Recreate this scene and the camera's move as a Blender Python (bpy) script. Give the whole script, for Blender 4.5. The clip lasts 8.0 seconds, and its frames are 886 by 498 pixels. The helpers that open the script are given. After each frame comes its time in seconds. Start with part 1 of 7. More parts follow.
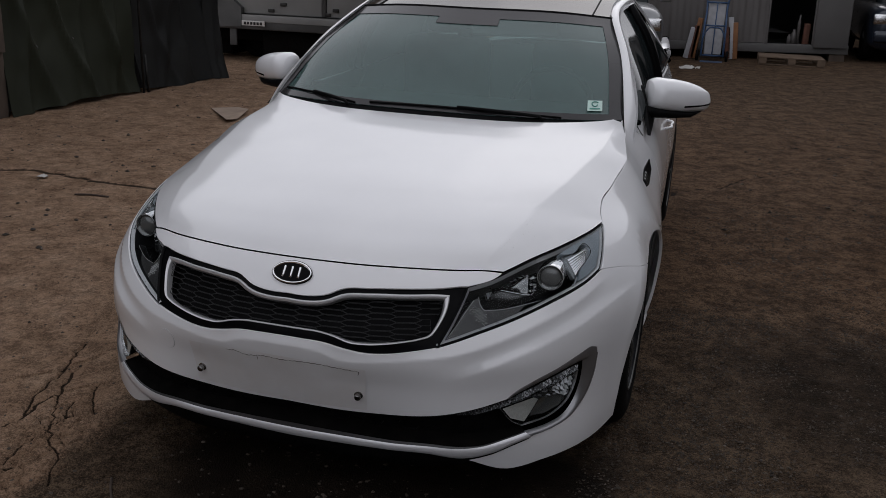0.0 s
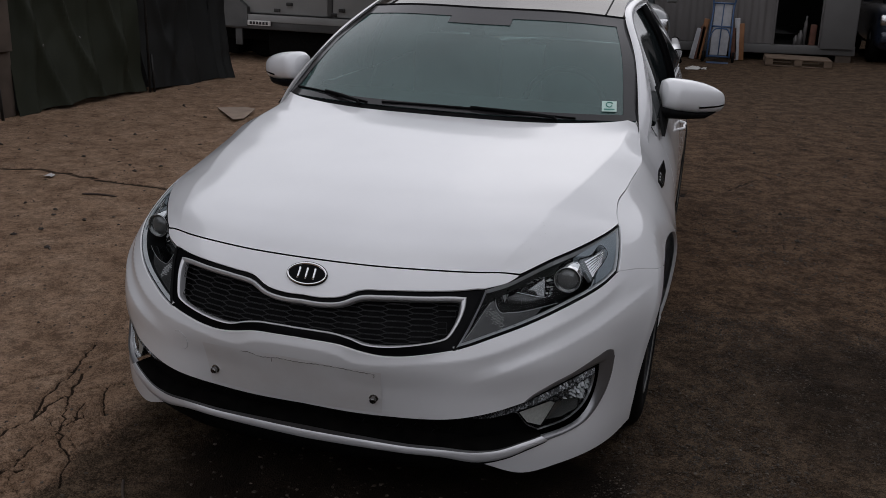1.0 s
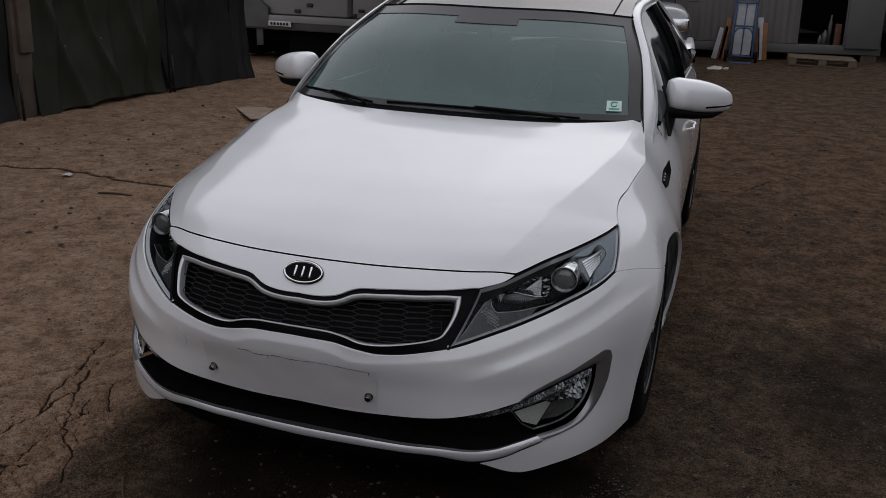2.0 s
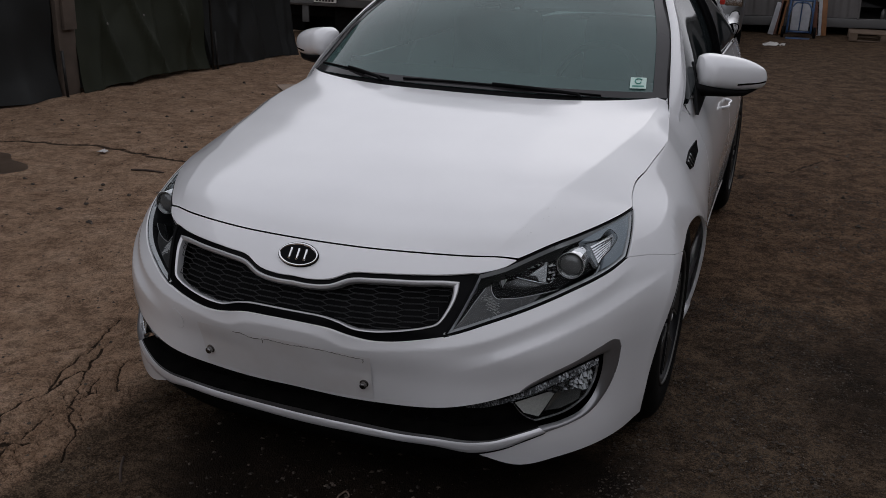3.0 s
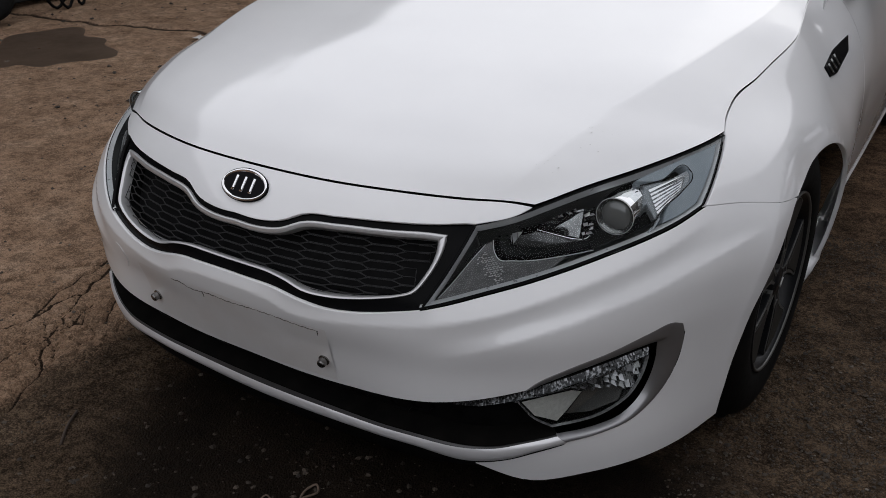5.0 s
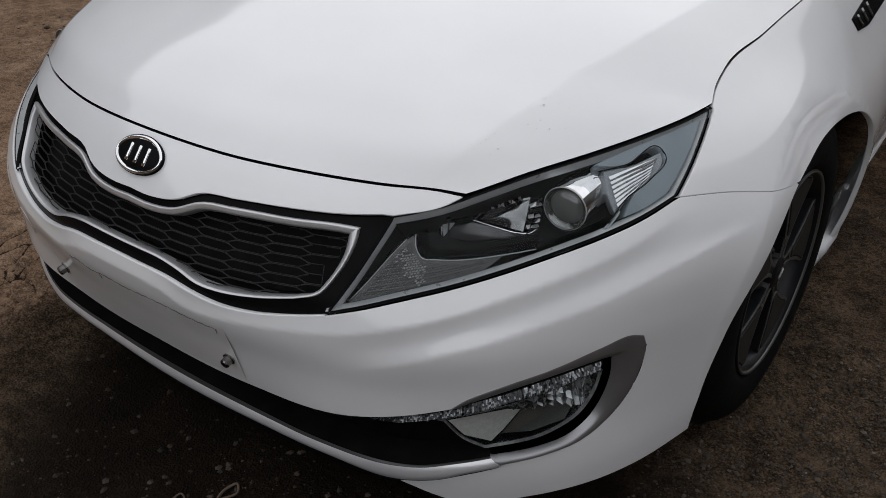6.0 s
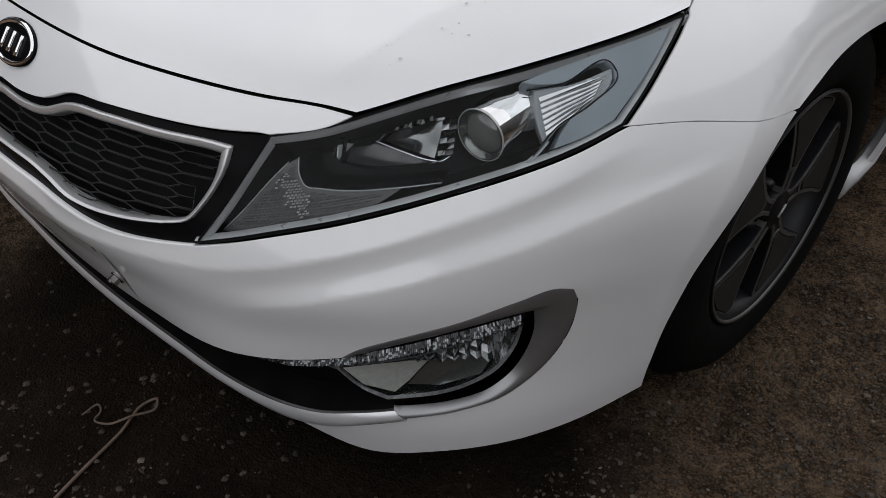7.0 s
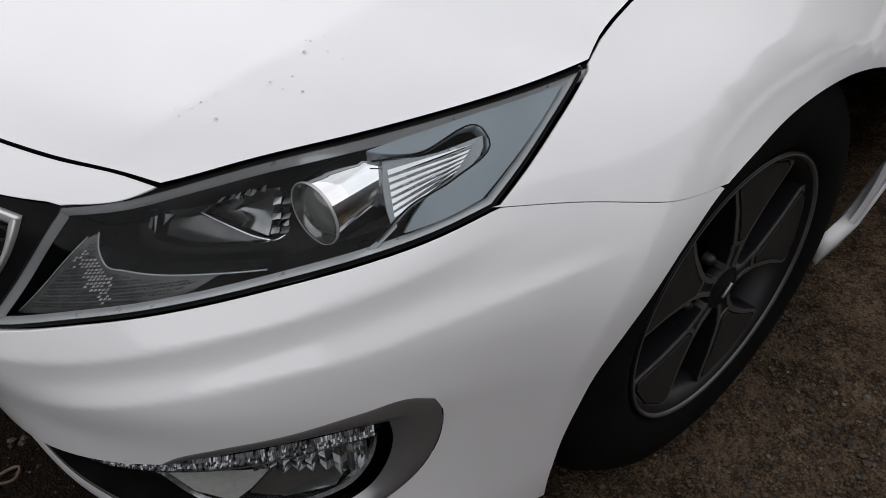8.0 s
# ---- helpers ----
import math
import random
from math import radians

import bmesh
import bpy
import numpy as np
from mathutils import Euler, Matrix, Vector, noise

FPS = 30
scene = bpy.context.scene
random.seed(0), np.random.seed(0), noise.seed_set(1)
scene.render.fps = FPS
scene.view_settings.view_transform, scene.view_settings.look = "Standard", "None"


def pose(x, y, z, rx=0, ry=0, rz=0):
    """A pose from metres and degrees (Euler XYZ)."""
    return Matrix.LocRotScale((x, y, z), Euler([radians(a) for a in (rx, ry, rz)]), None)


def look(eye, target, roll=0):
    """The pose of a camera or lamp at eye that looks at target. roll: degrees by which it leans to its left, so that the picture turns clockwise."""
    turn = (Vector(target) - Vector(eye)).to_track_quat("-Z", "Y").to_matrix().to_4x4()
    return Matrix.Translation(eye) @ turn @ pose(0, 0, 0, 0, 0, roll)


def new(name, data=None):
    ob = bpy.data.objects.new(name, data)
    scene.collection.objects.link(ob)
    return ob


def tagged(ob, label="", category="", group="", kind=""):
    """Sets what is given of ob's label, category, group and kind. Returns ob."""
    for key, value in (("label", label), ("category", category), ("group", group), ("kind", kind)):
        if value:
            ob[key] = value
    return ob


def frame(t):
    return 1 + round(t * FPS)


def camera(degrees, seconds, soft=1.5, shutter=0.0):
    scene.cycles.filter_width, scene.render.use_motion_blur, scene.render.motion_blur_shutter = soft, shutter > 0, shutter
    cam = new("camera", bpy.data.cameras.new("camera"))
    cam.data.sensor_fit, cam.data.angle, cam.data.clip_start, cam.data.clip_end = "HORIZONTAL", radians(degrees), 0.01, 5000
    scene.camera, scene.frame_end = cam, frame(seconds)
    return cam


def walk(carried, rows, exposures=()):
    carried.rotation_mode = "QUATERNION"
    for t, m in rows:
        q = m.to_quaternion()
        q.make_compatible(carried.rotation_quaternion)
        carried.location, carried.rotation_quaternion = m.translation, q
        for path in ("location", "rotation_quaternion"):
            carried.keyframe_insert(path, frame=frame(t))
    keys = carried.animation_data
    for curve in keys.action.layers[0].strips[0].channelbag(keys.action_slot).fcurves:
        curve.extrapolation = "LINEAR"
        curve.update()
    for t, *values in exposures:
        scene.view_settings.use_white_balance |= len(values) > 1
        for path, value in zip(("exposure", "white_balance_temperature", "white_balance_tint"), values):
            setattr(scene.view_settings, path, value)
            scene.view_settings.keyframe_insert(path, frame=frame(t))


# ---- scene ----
cam = camera(52.54, 8.0, 0.45)
ROWS = [  # seconds, place, turn in degrees
    (0.0, 1.0563, -3.0107, 1.4896, 72.699, -2.184, 16.696),
    (0.5, 1.0189, -2.9992, 1.4863, 72.691, -2.376, 16.717),
    (1.0, 1.0127, -2.9962, 1.4838, 72.708, -2.309, 16.927),
    (2.5, 1.1487, -2.9335, 1.4851, 72.394, -1.948, 19.889),
    (3.0, 1.1922, -2.8351, 1.4734, 71.157, -1.636, 21.841),
    (3.5, 1.2015, -2.6688, 1.4336, 69.559, -1.301, 24.279),
    (4.0, 1.1920, -2.4739, 1.4050, 67.688, -0.872, 27.123),
    (4.5, 1.2086, -2.2914, 1.3644, 66.180, -0.336, 29.742),
    (4.7, 1.2338, -2.1949, 1.3495, 65.443, -0.019, 31.148),
    (6.0, 1.2661, -1.6840, 1.3414, 58.629, -0.079, 36.185),
    (6.5, 1.2848, -1.4911, 1.3358, 54.841, -0.255, 39.176),
    (7.0, 1.3337, -1.3088, 1.2973, 49.841, 0.724, 43.022),
    (7.5, 1.3059, -1.1328, 1.2655, 45.720, 1.583, 45.101),
    (8.0, 1.3334, -0.9611, 1.2483, 49.295, 0.955, 46.513),
]
EXPOSURES = [(0.0, -0.34, 6360, 12.5), (1.0, -0.33, 6360, 12.5), (2.5, -0.36, 6340, 13), (3.0, -0.37, 6340, 13), (3.5, -0.34, 6360, 12), (4.0, -0.08, 6440, 11), (4.5, 0.05, 6450, 11), (6.0, 0.11, 6500, 9), (6.5, 0.13, 6500, 9), (7.0, 0.22, 6550, 9), (7.5, 0.40, 6600, 10), (8.0, 0.39, 6600, 10)]
walk(cam, [(row[0], pose(*row[1:])) for row in ROWS], EXPOSURES)

# ---- world, sun ----
world = bpy.data.worlds.new("overcast")
world.use_nodes = True
scene.world = world
wt = world.node_tree
wt.nodes.clear()
w_out = wt.nodes.new("ShaderNodeOutputWorld")
w_bg = wt.nodes.new("ShaderNodeBackground")
w_sky = wt.nodes.new("ShaderNodeTexSky")
w_sky.sky_type, w_sky.sun_disc = "NISHITA", False
w_sky.sun_elevation, w_sky.sun_rotation = radians(32), radians(-0.6)
w_sky.air_density, w_sky.dust_density, w_sky.ozone_density = 1.0, 6.0, 1.0
w_grey = wt.nodes.new("ShaderNodeHueSaturation")
w_grey.inputs["Saturation"].default_value = 0.12
w_noise = wt.nodes.new("ShaderNodeTexNoise")
w_noise.inputs["Scale"].default_value, w_noise.inputs["Detail"].default_value = 2.2, 5.0
w_ramp = wt.nodes.new("ShaderNodeMapRange")
w_ramp.inputs["From Min"].default_value, w_ramp.inputs["From Max"].default_value = 0.3, 0.7
w_ramp.inputs["To Min"].default_value, w_ramp.inputs["To Max"].default_value = 0.9, 1.1
w_coord = wt.nodes.new("ShaderNodeTexCoord")
w_mul = wt.nodes.new("ShaderNodeVectorMath")
w_mul.operation = "SCALE"
wt.links.new(w_coord.outputs["Generated"], w_noise.inputs["Vector"])
wt.links.new(w_noise.outputs["Fac"], w_ramp.inputs["Value"])
wt.links.new(w_sky.outputs["Color"], w_grey.inputs["Color"])
w_veil = wt.nodes.new("ShaderNodeMix")                # even cloud veils most of the sky's glow
w_veil.data_type = "RGBA"
w_veil.inputs["Factor"].default_value = 0.915
w_veil.inputs[7].default_value = (10.3, 10.42, 10.9, 1)
wt.links.new(w_grey.outputs["Color"], w_veil.inputs[6])
wt.links.new(w_veil.outputs[2], w_mul.inputs[0])
w_up = wt.nodes.new("ShaderNodeSeparateXYZ")          # the cloud is thinner towards the horizon
w_grad = wt.nodes.new("ShaderNodeMapRange")
w_grad.inputs["From Min"].default_value, w_grad.inputs["From Max"].default_value = 0.0, 1.0
w_grad.inputs["To Min"].default_value, w_grad.inputs["To Max"].default_value = 1.15, 0.85
w_both = wt.nodes.new("ShaderNodeMath")
w_both.operation = "MULTIPLY"
wt.links.new(w_coord.outputs["Generated"], w_up.inputs["Vector"])
wt.links.new(w_up.outputs["Z"], w_grad.inputs["Value"])
wt.links.new(w_ramp.outputs["Result"], w_both.inputs[0])
wt.links.new(w_grad.outputs["Result"], w_both.inputs[1])
wt.links.new(w_both.outputs["Value"], w_mul.inputs["Scale"])
wt.links.new(w_mul.outputs["Vector"], w_bg.inputs["Color"])
w_bg.inputs["Strength"].default_value = 0.106
wt.links.new(w_bg.outputs["Background"], w_out.inputs["Surface"])
sun_data = bpy.data.lights.new("sun", "SUN")
sun_data.energy, sun_data.angle, sun_data.color = 0.036, radians(24), (1.0, 0.95, 0.88)
sun = new("sun", sun_data)
sun.matrix_world = look((0, 0, 28), (0.5, -44.4, 0))
scene.view_settings.exposure = 0.0


# ---- materials ----
def nodes_of(name):
    m = bpy.data.materials.new(name)
    m.use_nodes = True
    t = m.node_tree
    b = t.nodes["Principled BSDF"]
    return m, t, b


def tex_noise(t, scale, detail=4.0, rough=0.55, coord="Object"):
    c = t.nodes.new("ShaderNodeTexCoord")
    n = t.nodes.new("ShaderNodeTexNoise")
    n.inputs["Scale"].default_value, n.inputs["Detail"].default_value, n.inputs["Roughness"].default_value = scale, detail, rough
    t.links.new(c.outputs[coord], n.inputs["Vector"])
    return n


def ramp(t, src, stops):
    r = t.nodes.new("ShaderNodeValToRGB")
    el = r.color_ramp.elements
    while len(el) < len(stops):
        el.new(0.5)
    for e, (p, c) in zip(el, stops):
        e.position, e.color = p, (*c, 1)
    t.links.new(src, r.inputs["Fac"])
    return r


def bump(t, b, src, strength, dist):
    n = t.nodes.new("ShaderNodeBump")
    n.inputs["Strength"].default_value, n.inputs["Distance"].default_value = strength, dist
    t.links.new(src, n.inputs["Height"])
    t.links.new(n.outputs["Normal"], b.inputs["Normal"])
    return n


def plain(name, lo, hi, rough=0.5, metal=0.0, scale=8.0, coat=0.0, rough_var=0.08, bump_s=0.0, bump_scale=200.0, bump_d=0.001, spec=0.5):
    """A surface whose colour wanders between two tones, with uneven gloss and fine relief."""
    m, t, b = nodes_of(name)
    n = tex_noise(t, scale)
    r = ramp(t, n.outputs["Fac"], [(0.3, lo), (0.7, hi)])
    t.links.new(r.outputs["Color"], b.inputs["Base Color"])
    q = t.nodes.new("ShaderNodeMapRange")
    q.inputs["To Min"].default_value, q.inputs["To Max"].default_value = max(rough - rough_var, 0.01), min(rough + rough_var, 1)
    n2 = tex_noise(t, scale * 4)
    t.links.new(n2.outputs["Fac"], q.inputs["Value"])
    t.links.new(q.outputs["Result"], b.inputs["Roughness"])
    b.inputs["Metallic"].default_value, b.inputs["Coat Weight"].default_value = metal, coat
    b.inputs["Coat Roughness"].default_value = 0.07
    b.inputs["Specular IOR Level"].default_value = spec
    if bump_s:
        n3 = tex_noise(t, bump_scale, 3)
        bump(t, b, n3.outputs["Fac"], bump_s, bump_d)
    return m


def glass(name, tint, rough=0.0, ior=1.45):
    m, t, b = nodes_of(name)
    b.inputs["Base Color"].default_value = (*tint, 1)
    b.inputs["Transmission Weight"].default_value = 1.0
    b.inputs["Roughness"].default_value = rough
    b.inputs["IOR"].default_value = ior
    return m


PAINT = plain("pearl_white_paint", (0.73, 0.73, 0.745), (0.78, 0.78, 0.79), 0.42, 0.0, 3.0, 1.0, 0.05, spec=0.35)
PAINT.node_tree.nodes["Principled BSDF"].inputs["Coat IOR"].default_value = 1.6
PAINT.node_tree.nodes["Principled BSDF"].inputs["Coat Roughness"].default_value = 0.085
BLACK_GLOSS = plain("black_gloss_plastic", (0.003, 0.003, 0.0034), (0.006, 0.006, 0.0066), 0.22, 0, 20, 0.0, 0.05, spec=0.04)
BLACK = plain("black_matt_plastic", (0.003, 0.003, 0.0033), (0.007, 0.007, 0.0074), 0.55, 0, 30, 0, 0.1, 0.2, 500, 0.0004, 0.06)
RUBBER = plain("tyre_rubber", (0.002, 0.002, 0.0022), (0.005, 0.0048, 0.0046), 0.75, 0, 14, 0, 0.1, 0.25, 300, 0.0006, 0.10)
SATIN = plain("satin_silver_trim", (0.30, 0.30, 0.31), (0.37, 0.37, 0.38), 0.34, 0.5, 12)
BEZEL = plain("grey_bezel_satin", (0.27, 0.27, 0.28), (0.32, 0.32, 0.33), 0.34, 0.75, 14)
BRIGHT = plain("bright_trim", (0.56, 0.56, 0.57), (0.62, 0.62, 0.63), 0.34, 0.6, 14)
NET = plain("grille_net_plastic", (0.014, 0.014, 0.015), (0.022, 0.022, 0.023), 0.35, 0, 30, spec=0.22)
LIP_TRIM = plain("lower_lip_trim", (0.68, 0.68, 0.70), (0.74, 0.74, 0.76), 0.36, 0.5, 14)
# same strip as above, with the dark it mirrors put into the colour
TRIM_SHADE = plain("trim_face_shade", (0.050, 0.050, 0.052), (0.065, 0.065, 0.067), 0.4, 0.3, 14)
CHROME = plain("chrome", (0.78, 0.78, 0.79), (0.88, 0.88, 0.88), 0.07, 1.0, 20, 0, 0.03)
REFLECTOR = plain("faceted_reflector", (0.60, 0.61, 0.62), (0.85, 0.85, 0.86), 0.16, 1.0, 90, 0, 0.1, 0.6, 160, 0.002)
LAMP_DARK = plain("lamp_housing_dark", (0.004, 0.0043, 0.0046), (0.008, 0.0083, 0.0086), 0.3, 0.0, 10, spec=0.10)
LAMP_BLACK = plain("lamp_black_gloss", (0.003, 0.0033, 0.0036), (0.006, 0.0062, 0.0066), 0.10, 0.0, 10, spec=0.25)
LAMP_SILVER = plain("lamp_silver_frame", (0.17, 0.185, 0.195), (0.23, 0.245, 0.255), 0.25, 0.6, 14)
BOWL = plain("dark_mirror_bowl", (0.15, 0.153, 0.153), (0.26, 0.265, 0.265), 0.12, 0.9, 50, 0, 0.06)
BOWL_DARK = plain("bowl_dark_face", (0.06, 0.061, 0.061), (0.10, 0.101, 0.101), 0.2, 0.6, 60)
# paler copy of the turn signal's grey for a painted glint
GLINT = plain("turn_glint", (0.26, 0.26, 0.255), (0.46, 0.46, 0.45), 0.3, 0.3, 90)
LEDMAT = plain("light_strip_facet", (0.22, 0.22, 0.225), (0.46, 0.46, 0.47), 0.22, 0.7, 120)
LED_DIM = plain("light_strip_dim_facet", (0.035, 0.035, 0.036), (0.10, 0.10, 0.102), 0.2, 0.6, 120)
RIBBED = plain("ribbed_lamp_side", (0.58, 0.585, 0.585), (0.70, 0.705, 0.705), 0.3, 0.2, 40)
LAMP_RIM = plain("lamp_inner_rim", (0.40, 0.405, 0.41), (0.48, 0.485, 0.49), 0.3, 0.4, 14)
LAMP_GREY = plain("lamp_side_grey", (0.20, 0.235, 0.26), (0.25, 0.285, 0.31), 0.35, 0.1, 10)
TURN_GREY = plain("turn_lamp_ribbed", (0.060, 0.060, 0.060), (0.095, 0.094, 0.093), 0.35, 0.3, 60, 0, 0.1, 0.3, 260, 0.0006)
DIFFUSER = plain("fog_diffuser", (0.50, 0.50, 0.47), (0.62, 0.62, 0.58), 0.4, 0.2, 120, 0, 0.1, 0.3, 300, 0.0005)


def clear_sheet(name, tint, gloss=1.0, ior=1.45, rough=0.01, haze=None, hazy=0.0):
    """A thin clear sheet: straight through, with a glossy face; it may carry a pale film of dust and painted-in
    reflected light.
    """
    m, t, b = nodes_of(name)
    t.nodes.remove(b)
    thru, shine, mix, fres, k = (t.nodes.new("ShaderNode" + n) for n in ("BsdfTransparent", "BsdfGlossy", "MixShader", "Fresnel", "Math"))
    thru.inputs["Color"].default_value = (*tint, 1)
    shine.inputs["Roughness"].default_value = rough
    fres.inputs["IOR"].default_value = ior
    k.operation = "MULTIPLY"
    k.inputs[1].default_value = gloss
    t.links.new(fres.outputs["Fac"], k.inputs[0])
    t.links.new(k.outputs["Value"], mix.inputs["Fac"])
    if haze:
        film, lay, n = t.nodes.new("ShaderNodeBsdfDiffuse"), t.nodes.new("ShaderNodeMixShader"), tex_noise(t, 4.0, 3)
        film.inputs["Color"].default_value = (*haze, 1)
        q = t.nodes.new("ShaderNodeMapRange")
        q.inputs["To Min"].default_value, q.inputs["To Max"].default_value = hazy * 0.7, hazy * 1.3
        t.links.new(n.outputs["Fac"], q.inputs["Value"])
        t.links.new(q.outputs["Result"], lay.inputs["Fac"])
        t.links.new(thru.outputs["BSDF"], lay.inputs[1])
        t.links.new(film.outputs["BSDF"], lay.inputs[2])
        t.links.new(lay.outputs["Shader"], mix.inputs[1])
    else:
        t.links.new(thru.outputs["BSDF"], mix.inputs[1])
    t.links.new(shine.outputs["BSDF"], mix.inputs[2])
    t.links.new(mix.outputs["Shader"], t.nodes["Material Output"].inputs["Surface"])
    return m


LENS = clear_sheet("clear_lamp_lens", (0.94, 0.96, 0.97), 0.28, 1.45)
# the film's tone is dust plus sky light off the dashboard, painted in
SCREEN = clear_sheet("windscreen_glass", (0.25, 0.40, 0.38), 1.0, 1.55, 0.03, (0.27, 0.45, 0.43), 0.21)
PROJECTOR = plain("projector_lens", (0.09, 0.09, 0.088), (0.13, 0.13, 0.125), 0.10, 0.0, 6, 1.0)
MIRROR_GREY = plain("grey_mirror_facet", (0.16, 0.165, 0.16), (0.24, 0.245, 0.24), 0.15, 0.8, 40)
ROOF_GLASS = plain("dark_roof_glass", (0.045, 0.033, 0.025), (0.060, 0.046, 0.036), 0.14, 0.0, 3, 0.0, 0.02, spec=0.36)
DARK_GLASS = plain("tinted_glass", (0.010, 0.014, 0.015), (0.016, 0.02, 0.021), 0.06, 0.0, 3, 0.0, 0.02, spec=0.22)
LINER = plain("wheel_arch_liner", (0.003, 0.003, 0.003), (0.007, 0.0065, 0.006), 0.9, 0, 20, spec=0.03)
ALLOY = plain("machined_alloy", (0.30, 0.30, 0.295), (0.38, 0.38, 0.37), 0.40, 0.6, 20)
ALLOY_DARK = plain("dark_painted_alloy", (0.004, 0.0044, 0.0056), (0.007, 0.0074, 0.009), 0.40, 0.0, 20, spec=0.25)
INSERT = plain("grey_wheel_insert", (0.020, 0.019, 0.017), (0.030, 0.028, 0.025), 0.6, 0.0, 30, spec=0.2)
ALLOY_MID = plain("machined_grey_alloy", (0.080, 0.080, 0.076), (0.11, 0.11, 0.105), 0.42, 0.4, 20)
NUT = plain("dark_nut", (0.03, 0.03, 0.03), (0.05, 0.05, 0.048), 0.45, 0.7, 40)
STEEL = plain("bolt_steel", (0.16, 0.155, 0.15), (0.34, 0.33, 0.32), 0.25, 1.0, 60)
INTERIOR = plain("cabin_trim", (0.05, 0.05, 0.052), (0.08, 0.08, 0.082), 0.8, 0, 10)


# ---- the sedan's outer skin: cylinder round AX for the front end, carried straight back along the flank ----
AX, RREF = 0.3, 1.1                      # the cylinder's axis stands at (0, AX); s = RREF * angle
SEND = RREF * math.pi / 2
ANG = (0, 12, 22, 32, 42, 50, 60, 75, 90)
LEV = (0.10, 0.18, 0.27, 0.37, 0.46, 0.52, 0.58, 0.64, 0.70, 0.76, 0.84, 0.93)
SKIN = {
    0:  (1.138, 1.153, 1.177, 1.210, 1.237, 1.236, 1.205, 1.165, 1.110, 1.030, 0.88, 0.70),
    12: (1.154, 1.169, 1.195, 1.220, 1.243, 1.240, 1.208, 1.170, 1.115, 1.030, 0.88, 0.70),
    22: (1.190, 1.210, 1.234, 1.240, 1.246, 1.232, 1.200, 1.165, 1.105, 1.020, 0.88, 0.70),
    32: (1.212, 1.222, 1.225, 1.230, 1.232, 1.212, 1.180, 1.140, 1.085, 1.010, 0.88, 0.70),
    42: (1.182, 1.186, 1.180, 1.178, 1.181, 1.169, 1.140, 1.100, 1.045, 0.975, 0.86, 0.70),
    50: (1.122, 1.126, 1.126, 1.128, 1.130, 1.124, 1.100, 1.062, 1.010, 0.945, 0.84, 0.70),
    60: (1.050, 1.062, 1.072, 1.080, 1.082, 1.076, 1.057, 1.020, 0.968, 0.895, 0.80, 0.68),
    75: (0.930, 0.954, 0.969, 0.978, 0.982, 0.980, 0.969, 0.942, 0.904, 0.855, 0.785, 0.68),
    90: (0.875, 0.905, 0.926, 0.939, 0.946, 0.946, 0.938, 0.921, 0.894, 0.862, 0.808, 0.735),
}


def spline(xs, ys, x):
    """Smooth curve through (xs, ys); ys may have further axes behind the first."""
    xs, ys, x = np.asarray(xs, float), np.asarray(ys, float), np.asarray(x, float)
    d = np.diff(ys, axis=0) / np.diff(xs).reshape((-1,) + (1,) * (ys.ndim - 1))
    h = np.diff(xs).reshape((-1,) + (1,) * (ys.ndim - 1))
    m = np.concatenate([d[:1], (d[:-1] * h[1:] + d[1:] * h[:-1]) / (h[1:] + h[:-1]), d[-1:]])
    i = np.clip(np.searchsorted(xs, x) - 1, 0, len(xs) - 2)
    w = xs[i + 1] - xs[i]
    t = np.clip((x - xs[i]) / w, -0.5, 1.5)
    shape = t.shape + (1,) * (ys.ndim - 1)
    t, w = t.reshape(shape), w.reshape(shape)
    return ((2 * t - 3) * t * t + 1) * ys[i] + (t - 2) * t * t * w * m[i] + t * w * m[i] + (3 - 2 * t) * t * t * ys[i + 1] + (t - 1) * t * t * w * m[i + 1]


DOOR = (0.840, 0.865, 0.885, 0.898, 0.907, 0.912, 0.913, 0.912, 0.905, 0.892, 0.866, 0.822)   # half width of the doors by height
TABLE = np.array([SKIN[a] for a in ANG])


def radius(deg, z):
    """Distance of the skin from the axis, by angle (even) and height."""
    deg = np.abs(deg)
    rows = spline(LEV, TABLE.T, z)                       # n x angles
    mir = (-22, -12)
    full = np.concatenate([rows[:, 2:0:-1], rows], axis=1)
    out = np.empty(len(deg))
    xs = np.array(mir + ANG, float)
    d = np.diff(full, axis=1) / np.diff(xs)
    h = np.diff(xs)
    m = np.concatenate([d[:, :1], (d[:, :-1] * h[1:] + d[:, 1:] * h[:-1]) / (h[1:] + h[:-1]), 0 * d[:, -1:]], axis=1)
    i = np.clip(np.searchsorted(xs, deg) - 1, 0, len(xs) - 2)
    n = np.arange(len(deg))
    w = xs[i + 1] - xs[i]
    t = (deg - xs[i]) / w
    out = ((2 * t - 3) * t * t + 1) * full[n, i] + (t - 2) * t * t * w * m[n, i] + t * w * m[n, i] + (3 - 2 * t) * t * t * full[n, i + 1] + (t - 1) * t * t * w * m[n, i + 1]
    return out


SW_S1, SW_Z1 = (0.0, 0.07, 0.115, 0.15, 0.19, 0.25, 0.336, 0.425, 0.51, 0.58, 0.648, 0.714, 0.783, 0.857, 0.904, 1.05), (0.489, 0.487, 0.479, 0.464, 0.461, 0.466, 0.476, 0.487, 0.507, 0.5265, 0.5455, 0.562, 0.578, 0.596, 0.608, 0.63)
SW_S2, SW_Z2 = (0.25, 0.36, 0.428, 0.51, 0.581, 0.65, 0.716, 0.785, 0.857, 0.937, 1.023, 1.15), (0.350, 0.388, 0.416, 0.446, 0.470, 0.488, 0.5055, 0.520, 0.537, 0.552, 0.565, 0.58)


